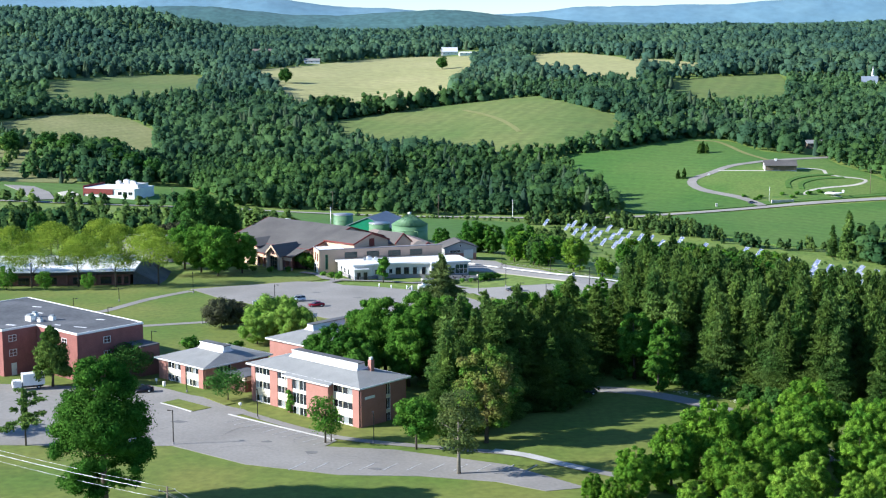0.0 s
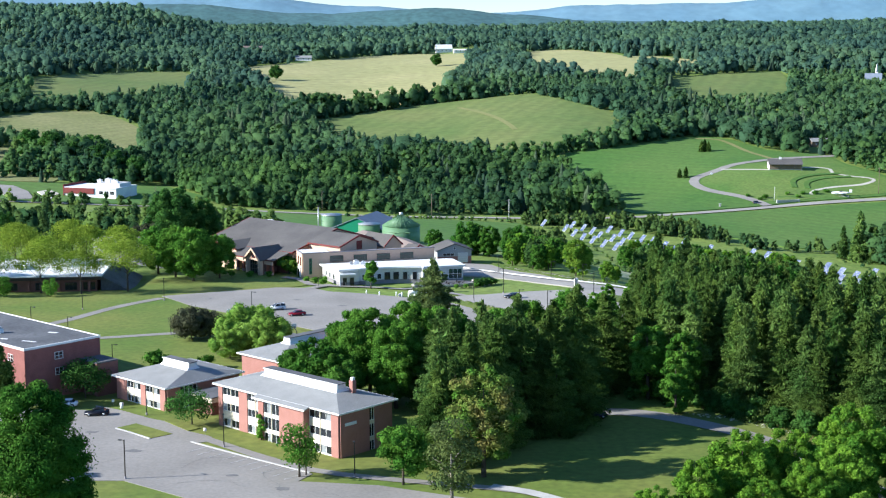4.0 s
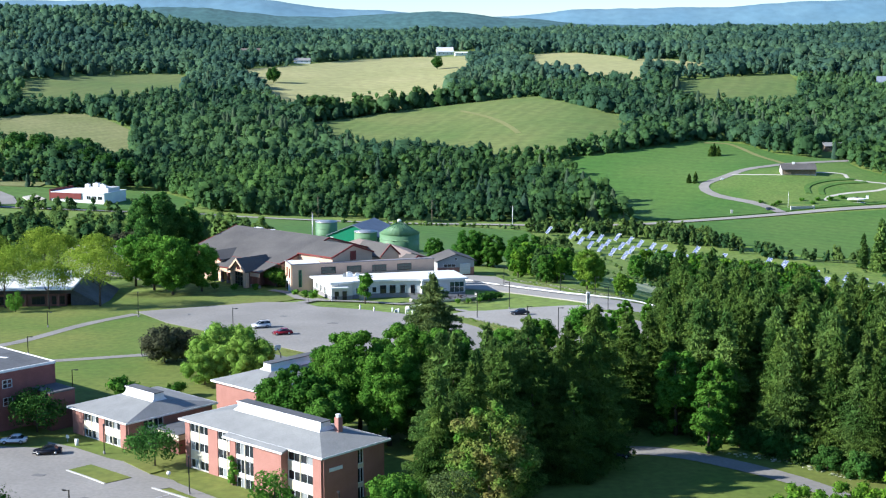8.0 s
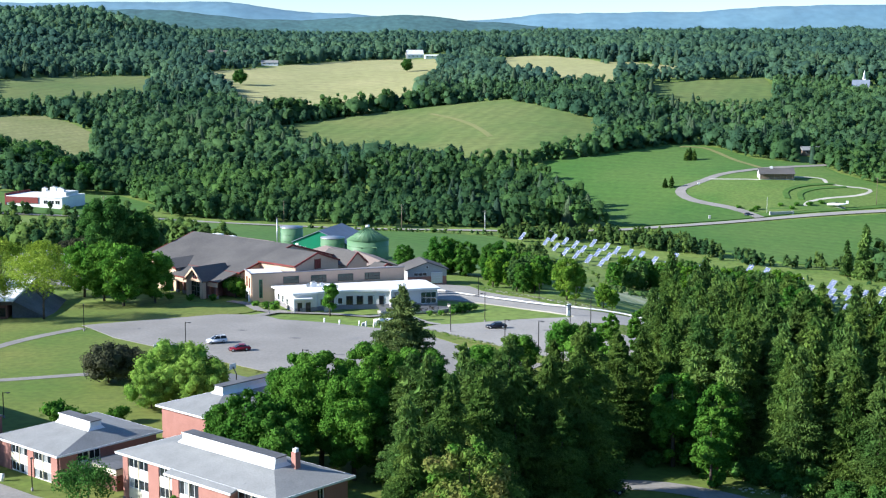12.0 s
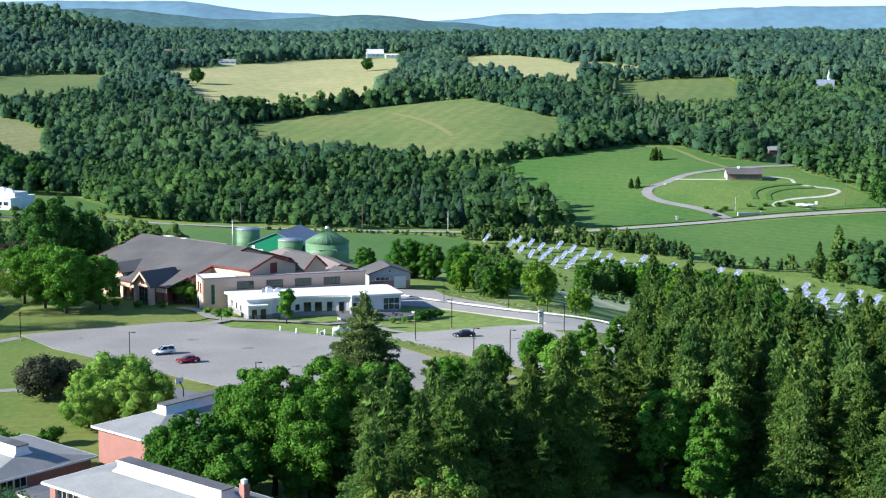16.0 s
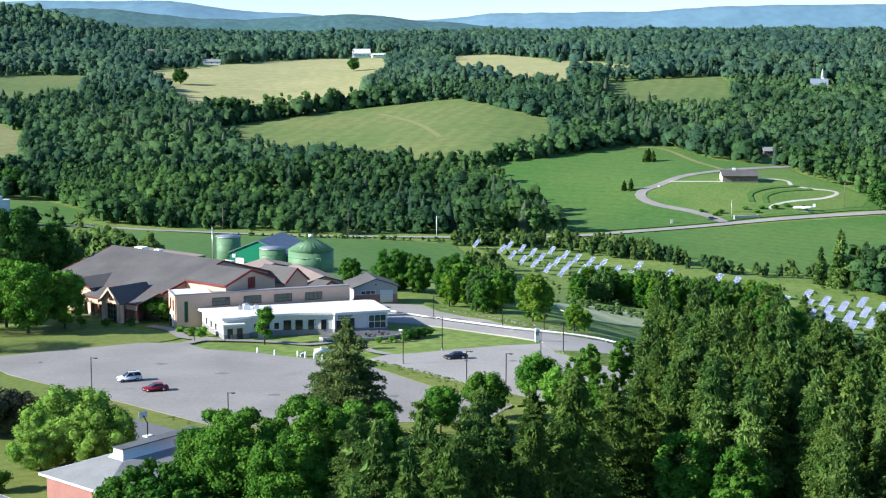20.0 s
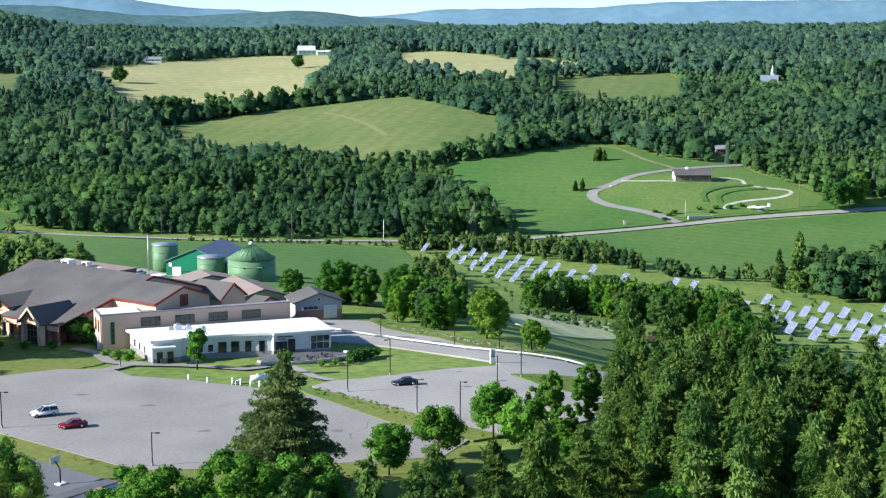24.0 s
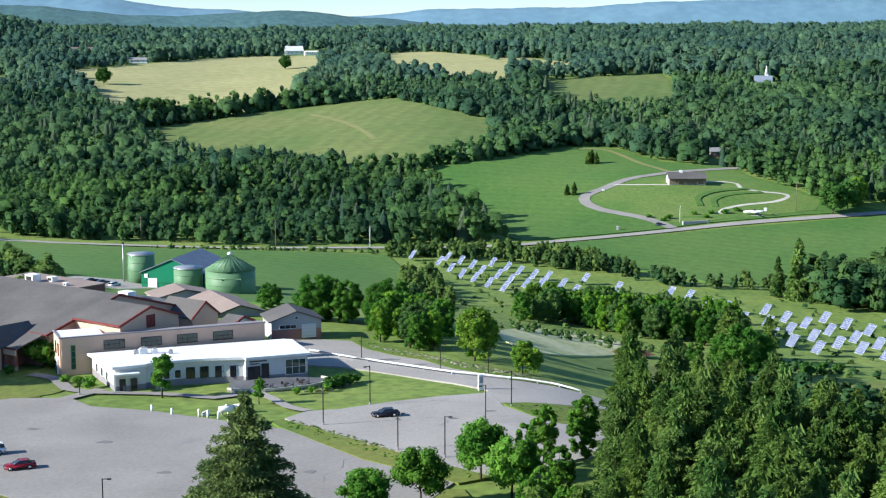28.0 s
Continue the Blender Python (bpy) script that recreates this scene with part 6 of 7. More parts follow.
pav = small_house("pavilion", 238, 1005, -4, (22, 10), 3.4, 3.4, "grey_wall", "shingle_dark", "white pavilion with dark pitched roof", "pavilion", 5)
block("cupola", pav, M["white"], (1.6, 1.6, 1.8), (-3, 0, 6.0))
# porch shade is put into the dark wood of posts and front wall
for k in range(6):
    block("post", pav, M["wood"], (0.3, 0.3, 3.2), (-9.5 + 3.8 * k, -6.6, 0))
block("porch_roof", pav, M["shingle_dark"], (22.5, 2.6, 0.3), (0, -6.2, 3.2))
block("front_wall", pav, M["wood"], (21.6, 0.2, 3.2), (0, -5.15, 0))
church = small_house("church", 419, 1408, 160, (15, 10), 2.6, 6.0, "white", "blue_roof", "white church with slate blue roof and steeple", "church", 4)
tower = block("tower", church, M["white"], (2.8, 2.8, 10), (-2.5, -4.4, -0.5))
part("spire", tube([(0, 0, 10), (0, 0, 18)], [1.7, 0.1], 8), M["white"], tower)
farm = small_house("barn", 10, 2024, 8, (22, 12), 4.5, 6, "white", "white_roof", "white farm barn with pale roof", "barn", 4)
small_house("farmhouse", 42, 1996, 8, (38, 8), 2.6, 1.6, "white", "white_roof", "long low white farm building", "barn", 6)
small_house("farmhouse", -245, 1964, 20, (26, 12), 5, 4, "tan", "shingle_brown", "tan farmhouse among trees", "house")
small_house("farmhouse", -168, 1856, 0, (20, 9), 3, 3, "white", "shingle", "white farmhouse with grey roof among trees", "house")
small_house("house", 292, 1110, 5, (20, 10), 3.4, 2.4, "wood", "shingle", "brown cottage with grey roof at the wood's edge", "house")
small_house("house", 365, 1140, -8, (22, 11), 3.4, 2.4, "wood", "shingle", "brown cottage with grey roof among trees", "house")

# ---- street furniture, vehicles and small things ----


def lamp_post(x, y, high, turn, label, group="lamp posts"):
    p = thing("street_lamp", at_ground(x, y, turn), label, "street lamp", group)
    part("base", tube([(0, 0, -0.3), (0, 0, 0.5)], [0.2, 0.18], 10), M["stone_grey"], p)
    block("pole", p, M["iron"], (0.16, 0.16, high), (0, 0, 0.3))
    block("arm", p, M["iron"], (0.9, 0.09, 0.09), (0.42, 0, high + 0.12))
    head = block("head", p, M["iron"], (0.62, 0.34, 0.14), (0.9, 0, high + 0.06))
    block("lens", head, M["glass_pale"], (0.5, 0.26, 0.04), (0, 0, -0.04), bevel=0.0)


for x, y, h, a in ((-50, 256, 6.3, 150), (-13, 257.5, 5.6, 100), (-36.8, 274.6, 5.6, 100), (-54.7, 296.5, 4.6, 100), (-47.6, 397, 6.0, 10), (-20.5, 372.8, 5.0, 10), (-74.7, 420, 6.0, 100), (10.5, 417.5, 6.4, 120), (19.3, 433, 7.0, 200),
                   (22, 401, 5.8, 10), (29, 396, 6.4, 10), (38.2, 416.5, 6.4, 180), (44.6, 429, 6.4, 200), (20, 479, 5.5, 0), (35.5, 465.5, 5.5, 0), (44.8, 461, 5.5, 0)):
    lamp_post(x, y, h, a, "tall dark lamp post with a short arm")
for x, y, h, a in ((-89.5, 374.5, 3.8, 0), (-101.7, 386, 4.2, 0), (-93.6, 405.6, 3.6, 0), (-70.7, 339, 4.4, 20), (-64, 372, 4, 0), (-34.7, 449.5, 2.6, 0)):
    lamp_post(x, y, h, a, "slender dark path lamp on the lawn", "path lamps")


def wheel_parts(car, x, y, r=0.34):
    w = part("wheel", tube([(0, -0.11, 0), (0, 0.11, 0)], [r, r], 16), M["rubber"], car, at=pose(x, y, r))
    part("rim", tube([(0, -0.125, 0), (0, 0.125, 0)], [r * 0.62, r * 0.62], 12), M["metal"], w)


def car(x, y, turn, paint, label, tall=False, long=4.7):
    """A car at rest, its nose towards local +x."""
    c = thing("car", at_ground(x, y, turn, 0.11), label, "car")
    L, W = long / 2, 0.9
    top = 1.72 if tall else 1.44
    hood = 1.02 if tall else 0.88
    body = [(-L, 0.35), (-L + 0.05, hood + 0.02), (-L * 0.72, hood + 0.06), (L * 0.36, hood + 0.02), (L * 0.9, hood - 0.14), (L, 0.6), (L - 0.04, 0.3), (L * 0.2, 0.22), (-L * 0.8, 0.24)]
    bm = extruded(body, 2 * W)
    moved(bm, pose(0, -W, 0))
    bmesh.ops.bevel(bm, geom=bm.edges[:], offset=0.07, segments=2, affect="EDGES")
    for f in bm.faces:
        f.smooth = True
    part("body", bm, M[paint], c)
    rear = -L * 0.93 if tall else -L * 0.78
    s = [(rear, hood), (rear + (0.12 if tall else 0.62), top - 0.06), (-L * 0.02, top - 0.02), (L * 0.46, hood)]
    pts = [(a, sgn * (W - 0.08 - (0.16 if b > hood + 0.1 else 0)), b) for sgn in (-1, 1) for a, b in s]
    n = 4
    part("cabin_glass", solid(pts, [(0, 1, 2, 3), (7, 6, 5, 4)] + [(i, (i + 1) % n, n + (i + 1) % n, n + i) for i in range(n)]), M["glass"], c)
    rf = [(rear + (0.1 if tall else 0.5), top - 0.05), (rear + (0.2 if tall else 0.75), top), (-0.05, top), (L * 0.04, top - 0.04)]
    bm = extruded(rf, 2 * (W - 0.22))
    moved(bm, pose(0, -(W - 0.22), 0))
    part("roof", bm, M[paint], c)
    for sy in (-1, 1):
        for px in ((L * 0.03, L * 0.40), (-L * 0.35, -L * 0.33)):
            part("pillar", tube([(px[1], sy * (W - 0.09), hood), (px[0], sy * (W - 0.24), top - 0.03)], [0.045, 0.045], 4), M[paint], c)
        block("headlight", c, M["glass_pale"], (0.14, 0.42, 0.16), (L - 0.08, sy * 0.6, hood - 0.32))
        block("tail_light", c, M["lamp_red"], (0.12, 0.36, 0.18), (-L + 0.05, sy * 0.64, hood - 0.25))
        block("mirror", c, M[paint], (0.14, 0.2, 0.14), (L * 0.34, sy * (W + 0.08), hood + 0.02))
        block("side_trim", c, M["iron"], (L * 1.0, 0.05, 0.12), (0, sy * W, 0.26))
    block("bumper", c, M["iron"], (0.1, 1.5, 0.16), (L - 0.03, 0, 0.28))
    block("grille", c, M["iron"], (0.06, 0.9, 0.18), (L - 0.0, 0, 0.5))
    block("rear_bumper", c, M["iron"], (0.1, 1.5, 0.16), (-L + 0.02, 0, 0.3))
    for sx in (L * 0.62, -L * 0.6):
        for sy in (-0.84, 0.84):
            wheel_parts(c, sx, sy)
    if tall:
        for sy in (-0.55, 0.55):
            block("roof_rail", c, M["iron"], (1.9, 0.06, 0.07), (-0.8, sy, top + 0.0))
    return c


car(-42.0, 404.4, 203, "car_white", "white sport utility vehicle parked on the lot", True)
car(-35.9, 396.2, 196, "car_red", "dark red sedan parked on the lot")
car(21.4, 422.6, 190, "car_black", "black sedan parked on the far lot", long=4.9)
car(-71.5, 302.5, 185, "car_white", "white car parked beside the brick hall", long=4.5)
car(-64.0, 296.0, 190, "car_black", "black car parked beside the dormitory", long=4.6)
car(-56, 678, 60, "car_white", "white van parked in the yard behind the hall", True, 5.2)
car(-66, 697, 20, "car_black", "dark car parked in the yard behind the hall")
car(-61.5, 691, 20, "car_blue", "slate blue car parked in the yard behind the hall")
car(30.2, 294.8, 186, "car_black", "dark car parked on the lane under spruces", long=4.6)
car(202, 925, 10, "car_blue", "dark pickup parked at the field gate", True, 5.4)


def box_truck(x, y, turn):
    t = thing("box_truck", at_ground(x, y, turn, 0.1), "white box truck parked by the brick hall", "truck")
    block("cargo_box", t, M["white"], (4.6, 2.3, 2.5), (-1.0, 0, 0.95), bevel=0.06)
    block("cab", t, M["white"], (1.9, 2.1, 1.6), (2.4, 0, 0.55), bevel=0.2)
    block("windscreen", t, M["glass"], (0.5, 1.8, 0.7), (3.0, 0, 1.35), bevel=0.05)
    block("chassis", t, M["iron"], (6.0, 1.6, 0.35), (0, 0, 0.5))
    for sx in (2.4, -2.0):
        for sy in (-0.95, 0.95):
            wheel_parts(t, sx, sy, 0.42)


box_truck(-89.0, 298.5, 205)
skip = thing("dumpster", at_ground(-102, 303, GRID, 0.1), "dark green dumpster by the brick wall", "dumpster")
block("bin", skip, M["green_metal"], (2.4, 1.6, 1.4), (0, 0, 0.1))
block("lid", skip, M["iron"], (2.45, 1.65, 0.1), (0, 0, 1.5))

# solar trackers, all at one tilt and turn fitted to the camera's view
tracker = thing("solar_tracker", pose(0, 0, 0), "pale blue tilted solar panel array on a steel post", "solar panel", "solar trackers")
part("post", tube([(0, 0, -0.8), (0, 0, 3.6)], [0.2, 0.16], 8), M["metal"], tracker)
TILT = Vector((-math.cos(radians(18)) * math.cos(radians(39)), -math.sin(radians(18)) * math.cos(radians(39)), math.sin(radians(39))))
FACE = look((0, 0, 0), tuple(-TILT)).to_3x3().to_4x4()
rack = part("rack", tube([(-2.6, 0, -0.12), (2.6, 0, -0.12)], [0.09, 0.09], 6), M["metal"], tracker, at=Matrix.Translation((0, 0, 3.7)) @ FACE)
rail = bmesh.new()
bmesh.ops.create_cube(rail, size=1.0)
bmesh.ops.transform(rail, matrix=Matrix.Diagonal((5.5, 6.2, 0.04, 1)), verts=rail.verts)
part("back_frame", rail, M["white"], rack, at=pose(0, 0, -0.02))
cell = box_mesh(1.25, 0.92, 0.04, M["solar"])
for i in range(4):
    for j in range(6):
        ob = new("module", cell)
        ob.matrix_basis = pose((i - 1.5) * 1.36, (j - 2.5) * 1.02, 0.02)
        ob.parent = rack
NORTH_ARRAY = [(61, 837), (72, 820), (77, 832), (75, 801), (82, 822), (78, 784), (86, 811), (82, 772), (88, 795), (96, 818), (86, 757), (94, 785), (101, 806), (91, 747), (97, 770), (105, 796), (102, 760), (110, 787), (108, 760), (115, 782), (118, 763), (120, 746), (131, 779), (140, 756)]
SOUTH_ARRAY = [(160, 747), (166, 740), (168, 722), (162, 701), (174, 714), (172, 689), (161, 654), (188, 710), (179, 681), (170, 650), (190, 693), (181, 663), (171, 633), (193, 680), (184, 648), (175, 620), (206, 695), (196, 664), (187, 633), (209, 681), (199, 648), (191, 623), (212, 667), (202, 635), (195, 612), (218, 659), (209, 631), (234, 699)]
for k, (x, y) in enumerate(NORTH_ARRAY + SOUTH_ARRAY):
    if k:
        copy_thing(tracker, at_ground(x, y) @ Matrix.Scale(0.76, 4)).scale = (0.76, 0.76, 0.76)
    else:
        tracker.matrix_basis = at_ground(x, y) @ Matrix.Scale(0.76, 4)


def utility_pole(x, y, high, label, arm=True, stay=None, white=False):
    p = thing("utility_pole", at_ground(x, y, 10), label, "utility pole", "utility poles")
    part("pole", tube([(0, 0, -1), (0, 0, high)], [0.2, 0.13], 8), M["white" if white else "wood"], p)
    if arm:
        block("crossarm", p, M["wood"], (2.6, 0.14, 0.14), (0, 0, high - 0.8))
        for s in (-1.1, 0, 1.1):
            part("insulator", tube([(s, 0, high - 0.66), (s, 0, high - 0.35)], [0.07, 0.05], 6), M["white"], p)
    if stay:
        part("brace", tube([(stay, 0, -0.8), (0.1, 0, high - 1.2)], [0.12, 0.1], 6), M["wood"], p)
    return p


utility_pole(-2.8, 873, 13.5, "weathered utility pole with a leaning brace", stay=6.0)
utility_pole(42.5, 862, 12.5, "pale utility pole with a transformer", white=True)
utility_pole(-69.3, 894, 12, "weathered utility pole by the road")
utility_pole(-170, 893, 12, "weathered utility pole by the road")
utility_pole(110, 900, 12, "weathered utility pole by the road")
utility_pole(286, 950, 17, "weathered utility pole by the road")
utility_pole(-40.2, 200, 9.9, "weathered utility pole carrying cables over the lawn")
utility_pole(-57.2, 222, 8.8, "weathered utility pole beside the maple", arm=False)
utility_pole(-112, 250, 9.5, "weathered utility pole carrying cables over the lawn")
for off, drop in ((-0.9, 0.0), (0.0, 0.4), (0.9, 0.1), (0.2, 1.6)):
    line = []
    for k in range(15):
        f = k / 14
        x, y = -40.2 + off * 0.5 + f * (-71.8), 200 + off + f * 50
        z = (1 - f) * (10.3 - drop) + f * (11.0 - drop) - 2.2 * 4 * f * (1 - f) * 0.5
        line.append((x, y, z))
    cable = part("overhead_cable", tube(line, [0.022] * 15, 5), M["metal"])
    tagged(cable, "thin pale overhead cable between poles", "cable", "overhead cables")
    line = []
    for k in range(9):
        f = k / 8
        line.append((-40.2 + off * 0.5 + f * 25, 200 + off - f * 30, 10.3 - drop - 1.2 * 4 * f * (1 - f) * 0.5))
    cable = part("overhead_cable", tube(line, [0.022] * 9, 5), M["metal"])
    tagged(cable, "thin pale overhead cable between poles", "cable", "overhead cables")

# low white guard rail along the service drive
barrier = thing("guard_rail", pose(0, 0, 0), "long low white guard rail on short posts", "guard rail")
line = curve_points([(9, 489), (15.3, 482.8), (21.1, 476.8), (26.7, 471.8), (32.2, 466.8), (37.5, 462), (42.9, 458.8), (48.3, 456.8), (54, 456), (58.3, 454.8), (62, 451.8)], 3.0)
beam = [(float(p[0]), float(p[1]), float(ground(p[0], p[1])) + 0.66) for p in line]
part("rail", tube(beam, [0.2] * len(beam), 6), M["white"], barrier, "white steel rail")
for x, y, z in beam[::2]:
    block("post", barrier, M["grey_wall"], (0.2, 0.2, 0.7), (x, y, z - 0.75))
# totem sign, bollards, gas tanks
sign = thing("totem_sign", at_ground(41.2, 445.6, 15), "white upright sign with pale blue panel", "sign")
block("body", sign, M["white"], (1.0, 0.5, 3.1), (0, 0, -0.1), bevel=0.05)
part("panel", prism([(-0.42, -0.30), (0.42, -0.30), (0.42, -0.26), (-0.42, -0.26)], 1.4, 2.6), M["glass_pale"], sign)
for x, y in ((-19.6, 432), (-15.8, 428.6), (-11, 427.2), (-9.4, 426), (-7.5, 424.8), (-5.8, 423.6)):
    b = thing("bollard", at_ground(x, y), "short white steel bollard on the verge", "bollard", "white bollards")
    part("shaft", tube([(0, 0, -0.3), (0, 0, 1.15)], [0.2, 0.2], 10), M["white"], b)
    part("cap", tube([(0, 0, 1.15), (0, 0, 1.24)], [0.2, 0.08], 10), M["white"], b)
for x, y in ((-6.2, 428), (-3.8, 429.4)):
    g = thing("gas_tank", at_ground(x, y, 20), "white horizontal gas tank on steel feet", "gas tank", "gas tanks")
    part("vessel", moved(tube([(-1.5, 0, 0), (-1.35, 0, 0), (1.35, 0, 0), (1.5, 0, 0)], [0.25, 0.6, 0.6, 0.25], 16), pose(0, 0, 0.95)), M["white"], g)
    for s in (-0.9, 0.9):
        block("foot", g, M["metal"], (0.2, 0.9, 0.5), (s, 0, -0.05))
    part("dome", tube([(0, 0, 1.5), (0, 0, 1.75)], [0.25, 0.2], 10), M["white"], g)
rock = thing("boulders", at_ground(-9.8, 428), "pale rough boulder on the verge", "boulder")
bm = bmesh.new()
bmesh.ops.create_icosphere(bm, subdivisions=2, radius=0.8)
for v in bm.verts:
    v.co *= 1 + 0.25 * noise.noise(v.co * 1.7)
part("stone", bm, M["concrete"], rock)


def hoop(x, y, turn):
    h = thing("basketball_hoop", at_ground(x, y, turn, 0.1), "basketball hoop with white board on a dark arm", "basketball hoop", "basketball hoops")
    part("pole", tube([(0, 0, -0.3), (0, 0, 2.2), (0.9, 0, 3.3)], [0.12, 0.11, 0.1], 8), M["iron"], h)
    board = block("backboard", h, M["white"], (0.08, 1.8, 1.1), (1.0, 0, 2.9))
    block("target", board, M["glass_pale"], (0.02, 0.6, 0.45), (0.05, 0, 0.2))
    part("rim", tube([(1.08, -0.22, 3.05), (1.5, -0.22, 3.05), (1.5, 0.22, 3.05), (1.08, 0.22, 3.05)], [0.03] * 4, 5), M["lamp_red"], h)
    block("base", h, M["white"], (1.1, 1.5, 0.25), (-0.1, 0, -0.05))


draped("ball_court", [(-55, 378), (-48, 386), (-24, 364), (-32, 355)], M["asphalt_dark"], "dark asphalt ball court", "court", 0.12)
hoop(-32.8, 364.5, 140)
hoop(-52.2, 384.5, -42)


def aeroplane(x, y):
    a = thing("memorial_aeroplane", at_ground(x, y, 170), "small white memorial aeroplane on a plinth", "aeroplane")
    block("plinth", a, M["concrete"], (9, 3, 0.5), (0, 0, -0.2))
    part("fuselage", moved(tube([(-6.5, 0, 0.5), (-3, 0, 0), (3, 0, 0), (5.6, 0, -0.1), (6.3, 0, -0.1)], [0.15, 0.75, 0.9, 0.7, 0.1], 14), pose(0, 0, 2.2)), M["white"], a)
    for s in (-1, 1):
        part("wing", solid([(2.0, s * 0.7, 1.9), (-0.2, s * 0.7, 1.9), (-0.4, s * 6.4, 2.3), (1.0, s * 6.4, 2.3), (2.0, s * 0.7, 2.1), (-0.2, s * 0.7, 2.1), (-0.4, s * 6.4, 2.4), (1.0, s * 6.4, 2.4)],
                           [(0, 1, 2, 3), (7, 6, 5, 4), (0, 4, 5, 1), (1, 5, 6, 2), (2, 6, 7, 3), (3, 7, 4, 0)]), M["white"], a)
        part("tailplane", solid([(-5.0, s * 0.1, 2.7), (-6.3, s * 0.1, 2.7), (-6.3, s * 2.2, 2.8), (-5.6, s * 2.2, 2.8), (-5.0, s * 0.1, 2.8), (-6.3, s * 0.1, 2.8), (-6.3, s * 2.2, 2.9), (-5.6, s * 2.2, 2.9)],
                                [(0, 1, 2, 3), (7, 6, 5, 4), (0, 4, 5, 1), (1, 5, 6, 2), (2, 6, 7, 3), (3, 7, 4, 0)]), M["white"], a)
    part("fin", prism([(-6.5, -0.08), (-4.9, -0.08), (-4.9, 0.08), (-6.5, 0.08)], 2.7, 4.5), M["white"], a)
    part("canopy", moved(tube([(-0.8, 0, 0), (0.2, 0, 0.3), (1.4, 0, 0)], [0.2, 0.5, 0.2], 10), pose(0, 0, 2.9)), M["glass"], a)
    block("strut", a, M["metal"], (0.3, 0.3, 1.3), (0, 0, 0.3))


aeroplane(260, 943)
wall = thing("gate_wall", at_ground(222, 927, 14), "low pale stone gate wall by the road", "wall")
block("coping", wall, M["concrete"], (15, 0.8, 0.3), (0, 0, 1.5))
block("stonework", wall, M["gravel"], (14.6, 0.6, 2.0), (0, 0, -0.5))
for s in (-7.4, 7.4):
    block("pier", wall, M["concrete"], (1.1, 1.1, 2.4), (s, 0, -0.4))
gate = thing("gate_post", at_ground(177, 917), "pale stone gate post by the road", "post")
block("shaft", gate, M["concrete"], (1.2, 1.2, 2.2), (0, 0, -0.3))
block("cap", gate, M["concrete"], (1.5, 1.5, 0.3), (0, 0, 1.9))
pole = thing("flagpole", at_ground(214, 930), "white flagpole at the memorial gate", "flagpole")
part("shaft", tube([(0, 0, -0.5), (0, 0, 9.5)], [0.14, 0.08], 8), M["white"], pole)
part("ball", tube([(0, 0, 9.5), (0, 0, 9.8)], [0.18, 0.1], 8), M["metal"], pole)
marker = thing("marker_stone", at_ground(187, 999), "small white marker stone in the field", "stone")
block("slab", marker, M["white"], (1.6, 0.8, 1.5), (0, 0, -0.1), bevel=0.1)
heap = new("soil_heap")
heap.matrix_basis = at_ground(104.7, 594, 20)
tagged(heap, "red-brown heap of soil on the meadow", "soil heap")
bm = bmesh.new()
bmesh.ops.create_grid(bm, x_segments=26, y_segments=12, size=1.0)
for v in bm.verts:
    r = max(0.0, 1 - v.co.x**2) * max(0.0, 1 - v.co.y**2)
    v.co = Vector((v.co.x * 9, v.co.y * 3.5, -0.4 + 2.2 * r**0.7 * (0.8 + 0.5 * noise.noise(Vector((v.co.x * 4, v.co.y * 3, 2))))))
part("mound", bm, M["dirt"], heap)
ribbon("path", [(-47.4, 470.8), (-41.6, 465.8), (-37.8, 455.8), (-30.9, 451.8), (-22.2, 449.8), (-14.6, 446.8), (-9.2, 443.8), (-5.1, 446.8)], 2.8, M["asphalt"], "asphalt footpath before the white centre", "path", 0.12)
ribbon("path", [(-31.5, 455), (-34.5, 450), (-38.5, 444)], 3.0, M["asphalt"], "short asphalt path up from the lot", "path", 0.13)
# painted bays and cracks on the near lot
for k in range(11):
    x = -27 + 4.1 * k
    draped("bay_line", [(x - 0.09, 240.3 - 0.02 * k), (x + 0.09, 240.3 - 0.02 * k), (x + 2.6, 245.0 - 0.45 * k * 0.3), (x + 2.42, 245.0 - 0.45 * k * 0.3)], M["paint_line"], "faded white parking bay line", "road marking", 0.125)
for k in range(10):
    x, y = -39.5 + 2.05 * k, 275 - 1.72 * k
    draped("bay_line", [(x, y), (x + 0.16, y), (x - 3.2, y - 3.7), (x - 3.36, y - 3.7)], M["paint_line"], "faded white parking bay line", "road marking", 0.125)
bin_ = thing("litter_bin", at_ground(-60.5, 301.5), "small white litter bin by the path", "bin")
part("bin", tube([(0, 0, -0.2), (0, 0, 1.1)], [0.32, 0.36], 10), M["white"], bin_)
post = thing("sign_post", at_ground(-62.6, 303.5), "small white sign post by the path", "sign")
block("plate", post, M["white"], (0.5, 0.06, 0.6), (0, 0, 0.7))
block("stake", post, M["metal"], (0.06, 0.05, 1.1), (0, 0.05, -0.2))
post = thing("sign_post", at_ground(-41.2, 281.5), "small round white sign by the footpath", "sign")
part("plate", moved(tube([(0, -0.03, 0), (0, 0.03, 0)], [0.35, 0.35], 14), pose(0, 0, 1.3)), M["white"], post)
block("stake", post, M["metal"], (0.06, 0.05, 1.4), (0, 0.06, -0.2))

